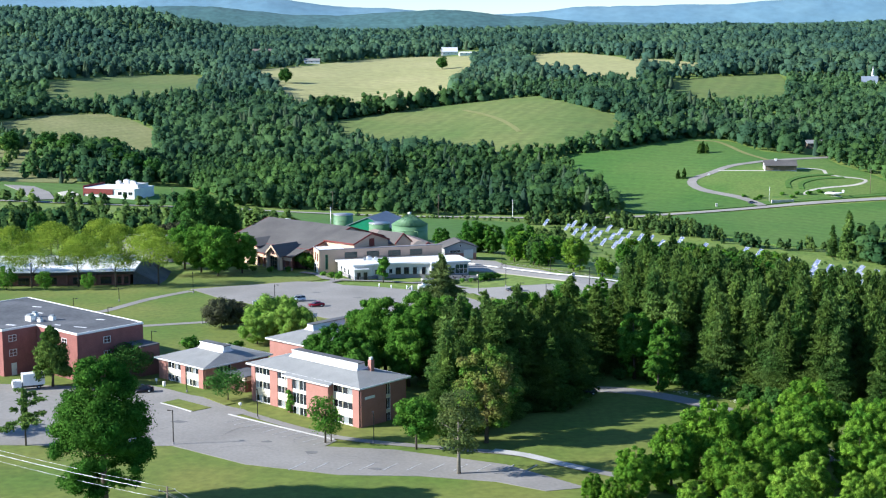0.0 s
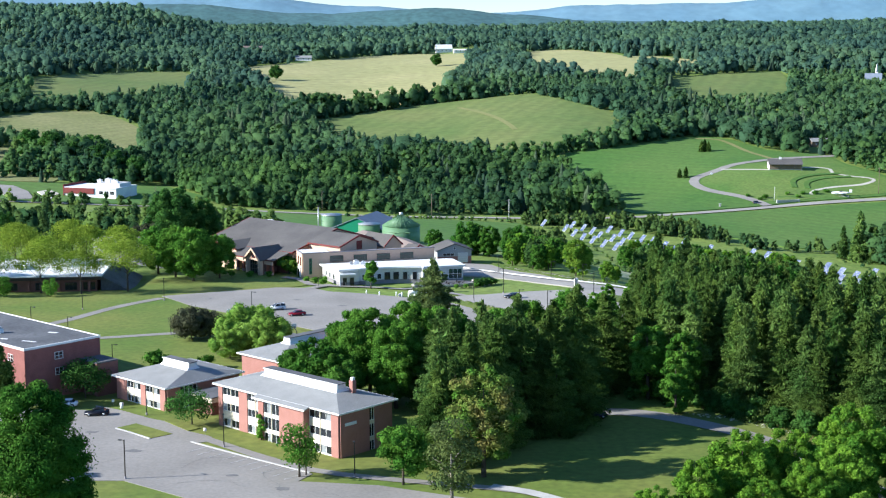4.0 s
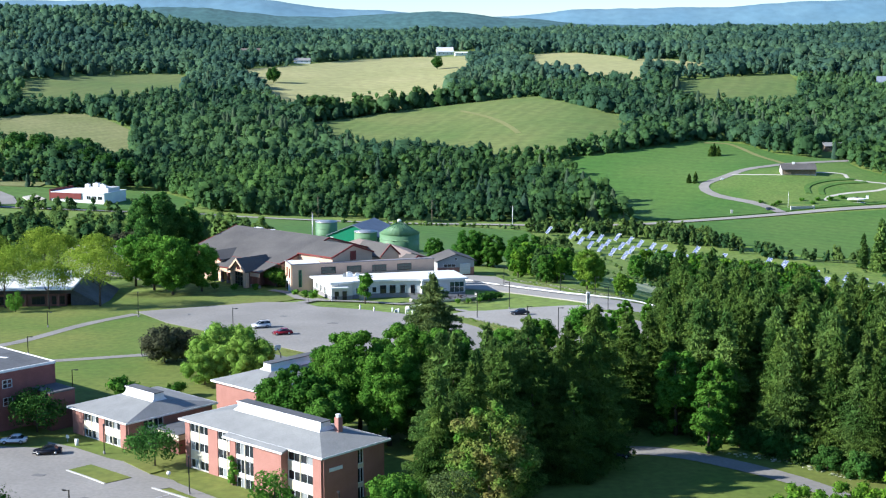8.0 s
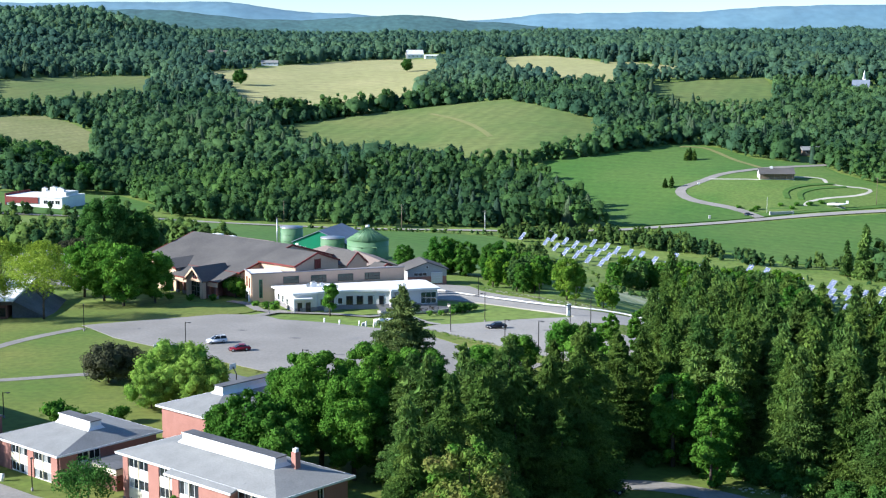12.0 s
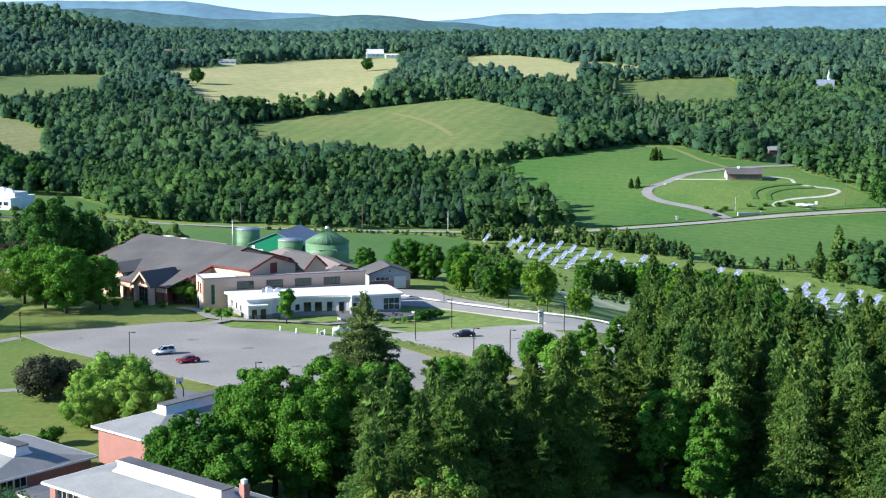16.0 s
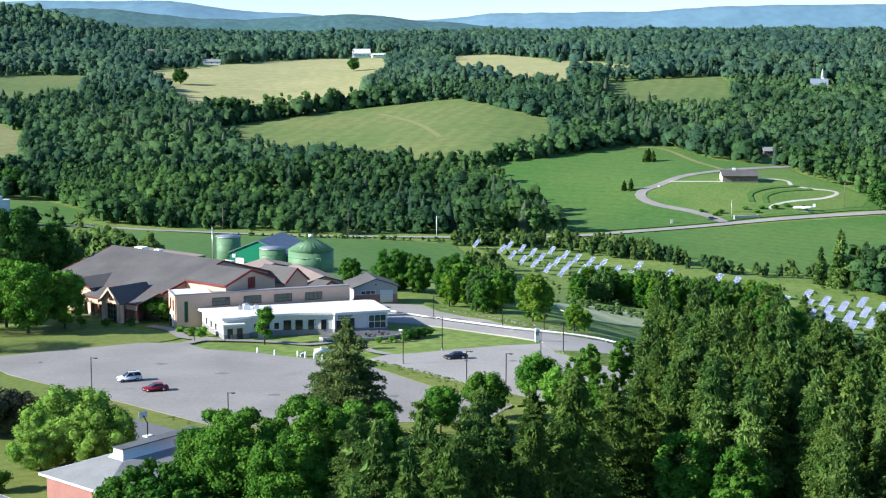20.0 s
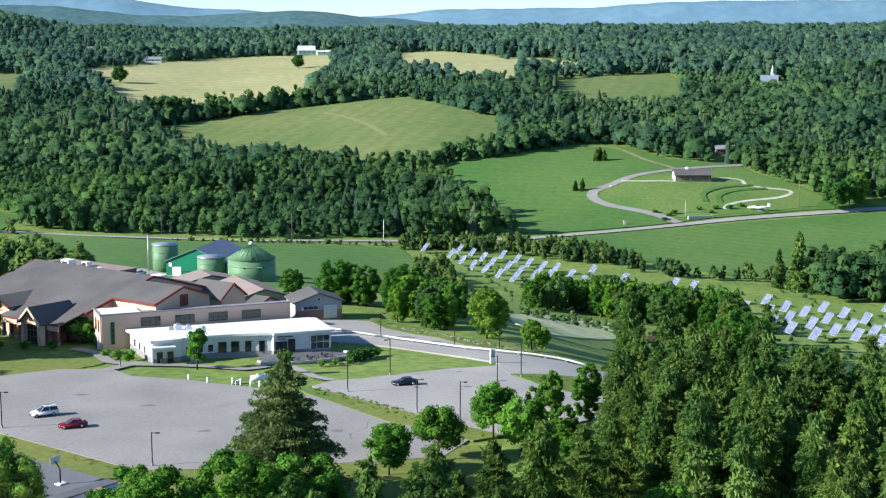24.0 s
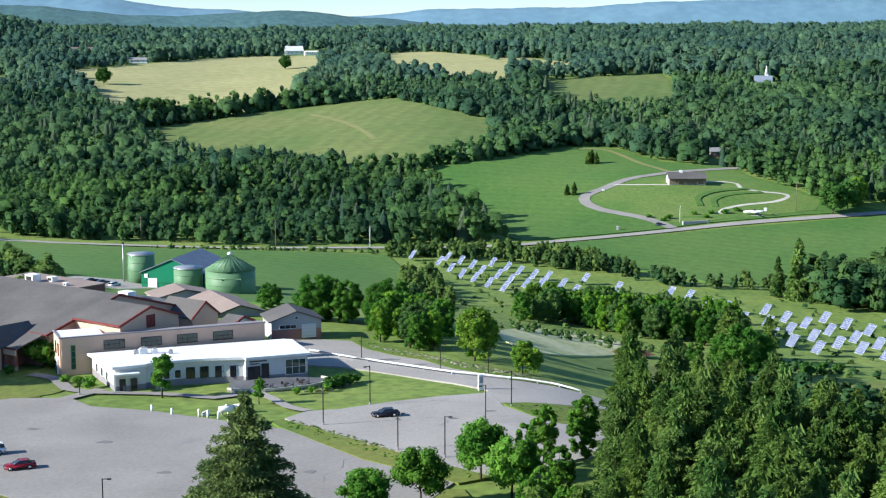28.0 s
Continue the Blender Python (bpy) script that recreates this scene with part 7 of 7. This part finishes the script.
# sealed cracks and oil stains on the lots
crack_rng = random.Random(8)
for x, y, way, n in [(-22, 247, 160, 9), (-30, 252, 120, 7), (-10, 243, 150, 6), (-50, 268, 160, 5), (-42, 262, 100, 6), (-5, 395, 120, 4), (-45, 415, 15, 3), (10, 385, 100, 7), (30, 415, 60, 6), (25, 428, 20, 5), (44, 450, 120, 5), (24, 482, 130, 6)]:
    pts = [(x, y)]
    for _ in range(n):
        way += crack_rng.uniform(-38, 38)
        step = crack_rng.uniform(1.2, 2.8)
        x, y = x + step * math.cos(radians(way)), y + step * math.sin(radians(way))
        pts.append((x, y))
    ribbon("crack", pts, crack_rng.uniform(0.04, 0.08), M["crack"], "dark sealed crack in the asphalt", "crack", 0.135, 1.5)
for x, y, r in [(-24, 251, 1.1), (-33, 258, 0.8), (-52, 272, 1.3), (-12, 241, 0.9), (-62, 284, 1.0), (-2, 400, 1.2), (-14, 392, 0.9), (-25, 410, 1.1), (33, 420, 0.8), (40, 425, 0.9), (26, 479, 1.8), (32, 473, 1.3), (-38, 420, 1.0), (8, 390, 1.0)]:
    ring = [(x + r * crack_rng.uniform(0.6, 1.5) * math.cos(a), y + 0.7 * r * crack_rng.uniform(0.6, 1.3) * math.sin(a)) for a in np.linspace(0, 2 * math.pi, 11)[:-1]]
    draped("stain", ring, M["crack"], "dark oil stain on the asphalt", "stain", 0.13, 3.0)

# ---- trees near the buildings ----
BIG = broadleaf("maple_tree", 1, 27.0, 18.5, 1.2, "leaf_deep", 34000, 0.38, 150, "egg", label="tall dense green maple beside the cables", group="campus maples")
plant(BIG, [(-53.8, 218.5, 1.0)])
PINE = conifer("pine_tree", 2, 10.6, 9.6, "needle_pine", 1500, 0.5, "small open pine with bare trunk", "campus pines", -0.05, 0.3, 0.75, 0.35, 0.04)
plant(PINE, [(-77, 255, 1.0), (-97, 262, 1.1)])
ARB = broadleaf("evergreen_tree", 3, 10.2, 6.4, 0.3, "needle", 5200, 0.4, 70, "cone", label="dark conical evergreen by the brick wall")
plant(ARB, [(-84.5, 301, 1.38)])
CRAB = broadleaf("crab_apple_tree", 4, 6.6, 8.0, 1.2, "leaf_dark", 2600, 0.38, 40, label="small spreading dark green crab apple tree", group="crab apple trees", airy=True)
plant(CRAB, [(-69.5, 309.8, 1.15), (-44.8, 289, 1.02)])
YOUNG = broadleaf("young_tree", 5, 9.2, 6.0, 2.0, "leaf_maple", 1300, 0.42, 26, label="slim young green tree on the lawn", group="young campus trees", airy=True)
plant(YOUNG, [(-22, 257.4, 1.0), (-21.0, 258.3, 0.7)])
ROUND = broadleaf("maple_tree", 6, 9.6, 7.8, 1.6, "leaf_maple", 3200, 0.45, 34, label="round green maple with a short trunk", group="small campus maples")
plant(ROUND, [(-5, 253.5, 1.0), (23.1, 372, 0.9), (33.1, 384, 0.95), (14.9, 365, 0.82), (36.5, 376, 0.9)])
BIRCH = broadleaf("birch_tree", 7, 16.2, 8.0, 2.6, "leaf_olive", 3000, 0.42, 44, bark="bark_pale", label="airy olive green birch with pale stems", airy=True)
plant(BIRCH, [(2.6, 238.5, 1.0)])
ORANGE = broadleaf("ash_tree", 8, 18.5, 11.0, 1.2, "leaf_orange", 9000, 0.42, 90, label="green ash with rusty orange top")
plant(ORANGE, [(8.0, 258, 1.08)])
PURPLE = broadleaf("plum_tree", 9, 7.6, 9.6, 0.9, "leaf_purple", 3400, 0.42, 36, label="dark purple-leaved plum tree on the lawn", group="purple plum trees")
plant(PURPLE, [(-58, 366.5, 1.0), (-54, 369, 0.85), (-101, 528, 1.5)])
WILLOW = broadleaf("willow_tree", 10, 10.2, 13.0, 0.6, "leaf_willow", 9500, 0.32, 90, label="broad light green willow")
plant(WILLOW, [(-42, 351, 1.15), (-37, 347, 0.95), (-46, 346, 0.8)])
SHRUB = broadleaf("shrub", 12, 2.4, 3.0, 0.0, "leaf_maple", 420, 0.36, 14, label="rounded green shrub by the wall", category="shrub", group="shrubs")
plant(SHRUB, [(-60, 335, 1.6), (-56, 333, 1.2), (-50, 336, 1.2), (-46.5, 479, 2.2), (-34.0, 457.5, 0.9), (-39.5, 463, 0.6), (-36.5, 459.5, 0.7), (14, 452, 0.5), (12, 448.5, 0.5), (16.5, 455, 0.6), (18, 457, 0.6), (9, 446.8, 0.5), (6, 446, 0.5),
             (-69, 477, 0.8), (-64, 474, 0.7), (-58, 472.5, 0.7), (-52, 472, 0.7), (206, 934, 0.9), (210, 938, 1.2), (200, 942, 1.0), (231, 938, 1.0), (236, 946, 1.0), (244, 946, 1.2), (226, 945, 1.0), (252, 950, 1.1)])
MAPLE = broadleaf("maple_tree", 13, 20.0, 13.5, 1.6, "leaf_maple", 16000, 0.42, 95, label="large dense green maple", group="grove maples")
plant(MAPLE, [(-13, 309, 0.97), (-5, 312, 1.02), (-7.5, 302, 0.9), (2.5, 318, 0.9), (-17, 317, 0.85)])
SMALL = broadleaf("maple_tree", 14, 14.5, 10.0, 1.0, "leaf_deep", 4600, 0.5, 80, label="mid-green maple by the dormitory", group="grove maples")
plant(SMALL, [(-23, 303, 1.0), (-18, 298, 0.85), (-27.5, 309, 0.8)])
WPINE = conifer("pine_tree", 15, 24.0, 12.5, "needle_pine", 24000, 0.3, "tall ragged grey-green pine", "grove conifers", 0.1, 0.03, 0.4)
plant(WPINE, [(12, 286, 0.9), (20, 287.5, 0.85), (3.2, 285, 0.98), (9, 302, 0.9), (14.5, 308, 0.8), (1, 300, 0.85), (6.5, 279, 0.92), (9.5, 283, 0.95), (0.5, 274, 0.85), (3.5, 268, 0.75), (16, 303, 0.95)])
SPRUCE = conifer("spruce_tree", 16, 22.5, 13.5, "needle", 22000, 0.3, "tall dark spruce with drooping boughs", "grove conifers", 0.25, 0.02, 0.2)
# the first three and the last are added to throw shade over the lawn
plant(SPRUCE, [(6, 272, 0.95), (10.5, 277.5, 1.0), (1, 265.5, 0.8), (25, 290, 1.0), (20.5, 288, 1.0), (15.5, 284.5, 0.92), (12, 285, 0.95), (27.5, 305, 1.08), (24, 316, 0.85), (34.5, 317, 0.9), (19, 308, 0.8), (39.5, 324, 0.85), (23, 304, 0.8), (22, 284, 0.72)])
SPRUCE2 = conifer("spruce_tree", 17, 21.0, 18.0, "needle_light", 30000, 0.33, "broad grey-green spruce beside the lot", "grove conifers", 0.05, 0.02, 0.2, 0.78, 0.5)
plant(SPRUCE2, [(-0.3, 353.6, 1.03)])
# the spruce wood on the slope
wood_rng = np.random.default_rng(5)
sx, sy = scatter(wood_rng, [(41, 322), (46, 311), (54, 303), (64, 294), (76, 282), (90, 272), (112, 266), (112, 345), (92, 366), (76, 374), (64, 388), (54, 388), (50, 372), (45, 345)], 5.2)
SPRUCE3 = conifer("spruce_tree", 18, 23.0, 10.6, "needle", 10000, 0.33, "tall dark spruce of a dense wood", "slope spruces", 0.22, 0.01, 0.22)
SPRUCE4 = conifer("spruce_tree", 19, 23.0, 10.0, "needle_pine", 9500, 0.33, "tall grey-green spruce of a dense wood", "slope spruces", 0.2, 0.01, 0.3)
spots = [(float(a), float(b), float(c)) for a, b, c in zip(sx, sy, wood_rng.uniform(0.78, 1.08, len(sx)))]
plant(SPRUCE3, spots[0::3] + spots[1::3], 3)
plant(SPRUCE4, spots[2::3], 4)
EDGE = broadleaf("maple_tree", 20, 16.5, 7.6, -1.5, "leaf_maple", 6000, 0.5, 70, label="green broad-leaved tree at the wood's edge", group="edge trees")
plant(EDGE, [(42.3, 309, 1.02), (48.2, 304, 1.0), (51, 309, 0.9), (46, 298, 0.75), (44, 392, 0.62), (51, 396, 0.66), (40, 385, 0.55), (60, 392, 0.7), (39, 366, 0.5), (43, 373, 0.55), (36, 358, 0.55), (40, 352, 0.6)])
near_dark = broadleaf("bush", 33, 5.0, 6.5, -0.5, "leaf_dark", 1500, 0.45, 30, label="dark rounded bush below the spruces", category="bush", group="wood bushes")
plant(near_dark, [(57, 298, 0.9), (64, 291, 0.8), (52, 302, 0.7), (86, 271, 1.0), (74, 281, 0.8), (98, 266, 1.0), (54.5, 301, 0.8), (60, 296, 0.9), (68, 287, 0.9), (79, 278, 0.9), (46, 305, 0.6), (39, 309, 0.5), (12.5, 451.5, 0.42), (14.5, 453.5, 0.45), (16.2, 456, 0.4), (149, 579, 0.7), (156, 578.6, 0.8), (162, 583, 0.7), (169, 587, 0.6)])
# the light green thicket beside the first lot
THICKET = broadleaf("ash_tree", 21, 13.5, 11.5, -2.0, "leaf_lime", 13000, 0.37, 140, label="bright yellow-green young ash", group="thicket trees")
plant(THICKET, [(54, 214, 0.72), (44, 208, 0.6), (64, 212, 0.75), (72, 222, 0.75), (34, 206, 0.5), (82, 216, 0.7), (58, 204, 0.6), (49, 221, 0.62), (60, 224, 0.7), (39, 215, 0.5)])
THICKET2 = broadleaf("maple_tree", 22, 16.0, 12.5, -2.0, "leaf_bright", 17000, 0.36, 170, label="bright green thicket maple", group="thicket trees")
plant(THICKET2, [(45, 235, 0.96), (53, 240, 0.9), (38, 230, 0.76), (31, 226, 0.58), (66, 250, 1.02), (60, 236, 0.9), (75, 244, 0.9), (70, 233, 0.75), (24, 222, 0.36), (84, 252, 0.95), (93, 240, 0.9), (27, 218, 0.4), (54, 229, 0.8), (46, 226, 0.66)])
# locusts and maples round the low dark building
LOCUST = broadleaf("locust_tree", 23, 14.0, 15.5, 5.2, "leaf_locust", 4300, 0.4, 110, "umbrella", label="yellow-green honey locust with dark stems", group="locust trees", airy=True)
plant(LOCUST, [(-89, 440, 1.05), (-101, 434, 0.9), (-113, 436, 0.95), (-127, 434, 0.95), (-139, 438, 1.0), (-96, 462, 1.05), (-110, 478, 1.1), (-128, 470, 1.1), (-145, 475, 1.1), (-118, 462, 1.0), (-102, 492, 1.0), (-136, 490, 1.1), (-152, 450, 1.0), (-120, 500, 1.1)])
FRONT = broadleaf("young_tree", 34, 7.5, 6.5, 0.6, "leaf_maple", 1800, 0.42, 30, label="low green tree before the dark wall", group="library trees", airy=True)
plant(FRONT, [(-133, 428, 1.0), (-121, 427, 0.8), (-108, 428, 0.7), (-146, 427, 1.0)])
SHADE = broadleaf("maple_tree", 24, 17.5, 13.0, 0.8, "leaf_maple", 6400, 0.62, 56, label="spreading green shade maple", group="shade maples")
plant(SHADE, [(-74, 463, 1.0), (-67, 470, 0.82), (-81, 472, 0.95), (-88, 480, 0.9)])
TALL = broadleaf("maple_tree", 25, 25.0, 13.5, 1.0, "leaf_dark", 7200, 0.7, 60, label="tall dark green maple behind the hall", group="shade maples")
plant(TALL, [(-90, 520, 1.05), (-81, 528, 0.85), (-97, 538, 0.9), (-160, 560, 0.6), (-180, 540, 0.6), (-210, 560, 0.6)])
# trees round the garage and down to the arrays
DARK = broadleaf("maple_tree", 26, 13.0, 10.5, -1.0, "leaf_deep", 8500, 0.42, 90, label="round dark green maple near the garage", group="garage trees")
plant(DARK, [(-0.7, 562, 0.64), (11, 543, 0.98), (19.3, 540, 0.88), (14.5, 549, 0.9), (27, 530, 0.92), (31, 541, 0.95)])
LIME = broadleaf("poplar_tree", 27, 12.0, 8.6, -0.8, "leaf_lime", 5200, 0.45, 70, label="yellow-green poplar by the drive", group="drive trees")
plant(LIME, [(44.5, 480, 1.0), (53, 468, 0.6), (47.5, 486, 0.8), (56, 472, 0.45), (326, 962, 1.5)])
SLIM = broadleaf("pear_tree", 28, 7.0, 3.0, 0.9, "leaf_maple", 1300, 0.36, 20, label="slim upright green pear tree", group="slim trees")
plant(SLIM, [(-19.0, 446, 1.25), (-0.8, 437.5, 0.72)])
LONE = broadleaf("oak_tree", 29, 15.0, 14.0, 2.5, "leaf_dark", 1800, 1.0, 34, label="lone dark oak in a field", group="field oaks")
plant(LONE, [(0, 1752, 1.0), (-174, 1592, 1.1), (306, 946, 1.2), (318, 955, 1.1), (-306, 1106, 1.2), (-285, 1089, 1.3), (-333, 1100, 1.2), (-253, 1091, 1.2), (-262, 1060, 1.1), (-240, 1045, 1.2), (-222, 1020, 1.2), (-205, 1008, 1.1)])
FIR = conifer("fir_tree", 30, 9.0, 5.0, "needle", 900, 0.9, "small dark fir standing in the field", "field firs")
plant(FIR, [(195, 1080, 0.9), (197.5, 1082, 1.0), (200, 1080, 0.85), (165, 997, 0.7), (169, 996, 0.85)])
FARSPRUCE = conifer("spruce_tree", 31, 25.0, 9.0, "needle_pine", 2600, 1.1, "tall spruce above the far field hedge", "far spruces")
plant(FARSPRUCE, [(215.5, 751, 1.04), (222, 746, 0.75), (209, 757, 0.7)])
CEDAR = conifer("cedar_tree", 32, 16.0, 9.0, "needle", 6000, 0.5, "dark broad cedar before the solar arrays", "array cedars", 0.2, 0.03, 0.25)
plant(CEDAR, [(138, 600, 1.1), (150, 596, 0.95), (143, 607, 0.9)])


def near_wood(outline, gap, low, high, kind, mat, label, seed, wide=1.0, clumps=18, blades=420, blade=0.065, lean=0.0):
    rng = np.random.default_rng(seed)
    x, y = scatter(rng, outline, gap)
    wood("wood", x, y, rng.uniform(low, high, len(x)), M[mat], kind, label, seed, clumps, blades, wide, blade, lean)


def grove(outline, gap, kinds, low, high, seed):
    """Single trees of several kinds over an outline."""
    rng = np.random.default_rng(seed)
    x, y = scatter(rng, outline, gap)
    for k, tree in enumerate(kinds):
        spots = [(float(a), float(b), float(rng.uniform(low, high))) for a, b in zip(x[k::len(kinds)], y[k::len(kinds)])]
        for a, b, c in spots:
            m = at_ground(a, b, float(rng.uniform(0, 360))) @ Matrix.Scale(c, 4)
            copy_thing(tree, m).matrix_basis = m


GREEN = broadleaf("maple_tree", 41, 12.0, 8.0, -0.6, "leaf_deep", 5500, 0.4, 70, label="full mid-green tree on the slope", group="slope trees")
PALE = broadleaf("ash_tree", 42, 12.0, 7.4, -0.6, "leaf_bright", 5500, 0.4, 66, label="fresh green ash on the slope", group="slope trees")
OLIVE = broadleaf("willow_tree", 43, 12.0, 8.4, -0.6, "leaf_slope", 5500, 0.4, 70, label="grey-green willow on the slope", group="slope trees")
plant(GREEN, [(38, 536, 0.8), (84, 660, 0.9), (60, 503, 0.32), (127, 566, 1.15), (131, 564, 1.4), (138, 570, 1.2), (120, 572, 0.8)]), plant(PALE, [(43, 528, 0.75), (112, 668, 1.0)]), plant(OLIVE, [(34, 552, 0.8), (140, 660, 1.0)])
grove([(27, 497), (33, 489), (41, 486), (44, 505), (43, 545), (36, 556), (28, 548), (25, 510)], 6.4, (GREEN, PALE, OLIVE), 0.6, 0.9, 41)
grove([(84, 662), (100, 666), (125, 640), (142, 626), (160, 640), (152, 680), (125, 700), (98, 690)], 7.0, (GREEN, PALE, OLIVE), 0.75, 1.2, 42)
grove([(78, 378), (92, 372), (118, 350), (130, 380), (100, 400)], 7, (OLIVE, PALE), 0.75, 1.1, 53)
# pale flowering weeds along the verges
for outline, gap, seed in (([(22, 497), (28, 487), (36, 478), (41, 468), (50, 461), (60, 457), (61, 460), (52, 466), (44, 473), (38, 480), (29, 492), (24, 501)], 0.42, 61), ([(4.5, 420), (12.9, 409.3), (20.7, 400), (29.5, 390), (30.4, 391), (21.6, 401.4), (13.8, 410.9), (5.4, 421.2)], 0.42, 62), ([(8, 448), (12, 449), (16, 453), (17, 456), (15, 456), (11, 451), (7, 449)], 0.6, 63), ([(46, 298), (58, 293.5), (66, 285), (67, 287), (60, 295), (48, 300)], 0.75, 64)):
    w_rng = np.random.default_rng(seed)
    wx, wy = scatter(w_rng, outline, gap)
    wood("flowering_weeds", wx, wy, w_rng.uniform(0.25, 0.55, len(wx)), M["flowers"], "leaf", "pale flowering weeds along the verge", seed, 3, 30, 2.4, 0.16, 0.0)
for outline, seed in (([(3.4, 419), (5.6, 414.5), (12, 406.2), (18.4, 398.4), (25, 391), (31.5, 384.6), (34, 385.8), (29.3, 390.6), (20.5, 400.6), (12.7, 409.8), (5.2, 419.6)], 71), ([(19.5, 506), (22.8, 494), (28.4, 485), (34.5, 478.5), (39.2, 469.5), (44, 464.2), (49, 459), (58, 456.4), (59, 459), (51, 465), (43, 472), (36, 480.5), (28, 492), (22, 505)], 72), ([(44, 431), (47.8, 422.6), (51.5, 417.6), (57.6, 416.8), (64, 425), (62, 432), (50, 432)], 73)):
    g_rng = np.random.default_rng(seed)
    gx, gy = scatter(g_rng, outline, 0.6)
    wood("tall_grass", gx, gy, g_rng.uniform(0.25, 0.6, len(gx)), M["verge_grass"], "leaf", "tall bright green grass on the verge", seed, 3, 16, 2.0, 0.26)
near_wood([(48, 690), (64, 690), (68, 740), (60, 800), (50, 760)], 7, 6, 10, "leaf", "grove_leaf", "bushy trees beside the north array", 52)
near_wood([(50, 846), (80, 842), (112, 826), (146, 806), (170, 775), (215, 768), (270, 768), (270, 780), (215, 779), (174, 782), (152, 820), (146, 842), (120, 854), (80, 866), (55, 862)], 5.2, 4.5, 9, "leaf", "grove_leaf", "hedge of mixed trees below the road", 43)
near_wood([(222, 728), (262, 715), (330, 750), (340, 812), (262, 780), (220, 768)], 8, 14, 20, "leaf", "grove_leaf", "tall trees beside the crop field", 44, 1.0, 18, 420, 0.05, -0.3)
near_wood([(100, 455), (160, 450), (260, 470), (280, 545), (180, 545), (128, 552), (105, 520)], 6, 3, 6.5, "leaf", "grove_leaf", "low scrub on the grassy slope", 45, 1.4, 8, 60, 0.14)
near_wood([(-330, 560), (-150, 575), (-130, 650), (-150, 760), (-330, 790)], 14, 9, 15, "leaf", "grove_leaf", "scattered trees on the left slope", 46)
near_wood([(-70, 861), (60, 854), (60, 859), (-70, 866)], 4, 1.5, 3.0, "leaf", "grove_leaf", "low hedge along the road", 47, 1.6, 6, 20, 0.2)
near_wood([(-138, 600), (-62, 560), (-60, 620), (-100, 720), (-140, 760)], 9, 8, 14, "leaf", "grove_leaf", "trees beside the hillside field", 48)
near_wood([(70, 590), (84, 600), (120, 610), (150, 585), (180, 575), (178, 590), (125, 622), (95, 632), (76, 622)], 5, 1.2, 3.0, "leaf", "grove_leaf", "low bushes round the meadow", 49, 1.5, 6, 30, 0.2)
near_wood([(-122, 1300), (-118, 1322), (-66, 1352), (-8, 1380), (45, 1378), (45, 1388), (-10, 1390), (-68, 1362), (-124, 1336)], 6.0, 16, 22, "leaf", "wood_leaf", "hedgerow of full trees between the fields", 54, 1.0, 10, 320, 0.045)
near_wood([(-122, 1296), (-66, 1348), (-8, 1379), (90, 1375), (90, 1380), (-8, 1384), (-68, 1353), (-124, 1304)], 4.5, 3, 6, "leaf", "wood_leaf", "low dark undergrowth of the hedgerow", 60, 1.5, 6, 60, 0.1, -0.25)
near_wood([(93, 1089), (127, 1099), (168, 1127), (204, 1151), (206, 1160), (165, 1170), (150, 1172), (130, 1116), (94, 1100)], 6.5, 9, 15, "leaf", "wood_leaf", "dark hedgerow above the mown field", 55, 1.0, 10, 320, 0.045, -0.25)
near_wood([(52, 560), (70, 585), (84, 600), (150, 590), (230, 580), (240, 640), (215, 760), (150, 770), (60, 840), (50, 760), (48, 640)], 12, 0.8, 2.4, "leaf", "grove_leaf", "low bushes scattered among the solar arrays", 56, 1.6, 5, 30, 0.2)
near_wood([(-380, 985), (-225, 985), (-222, 1000), (-232, 1110), (-300, 1120), (-380, 1130)], 19, 9, 16, "leaf", "grove_leaf", "scattered trees in the dry meadow", 57, 1.0, 10, 120, 0.11)
near_wood([(-320, 905), (-255, 893), (-140, 884), (-140, 892), (-250, 902), (-320, 915)], 8, 5, 10, "leaf", "grove_leaf", "roadside trees before the white plant", 58, 1.1, 10, 120, 0.11)
near_wood([(-300, 1012), (-222, 990), (-216, 1040), (-225, 1104), (-300, 1110)], 10, 9, 17, "leaf", "wood_leaf", "trees between meadow and clearing", 59, 1.0, 10, 80, 0.1)
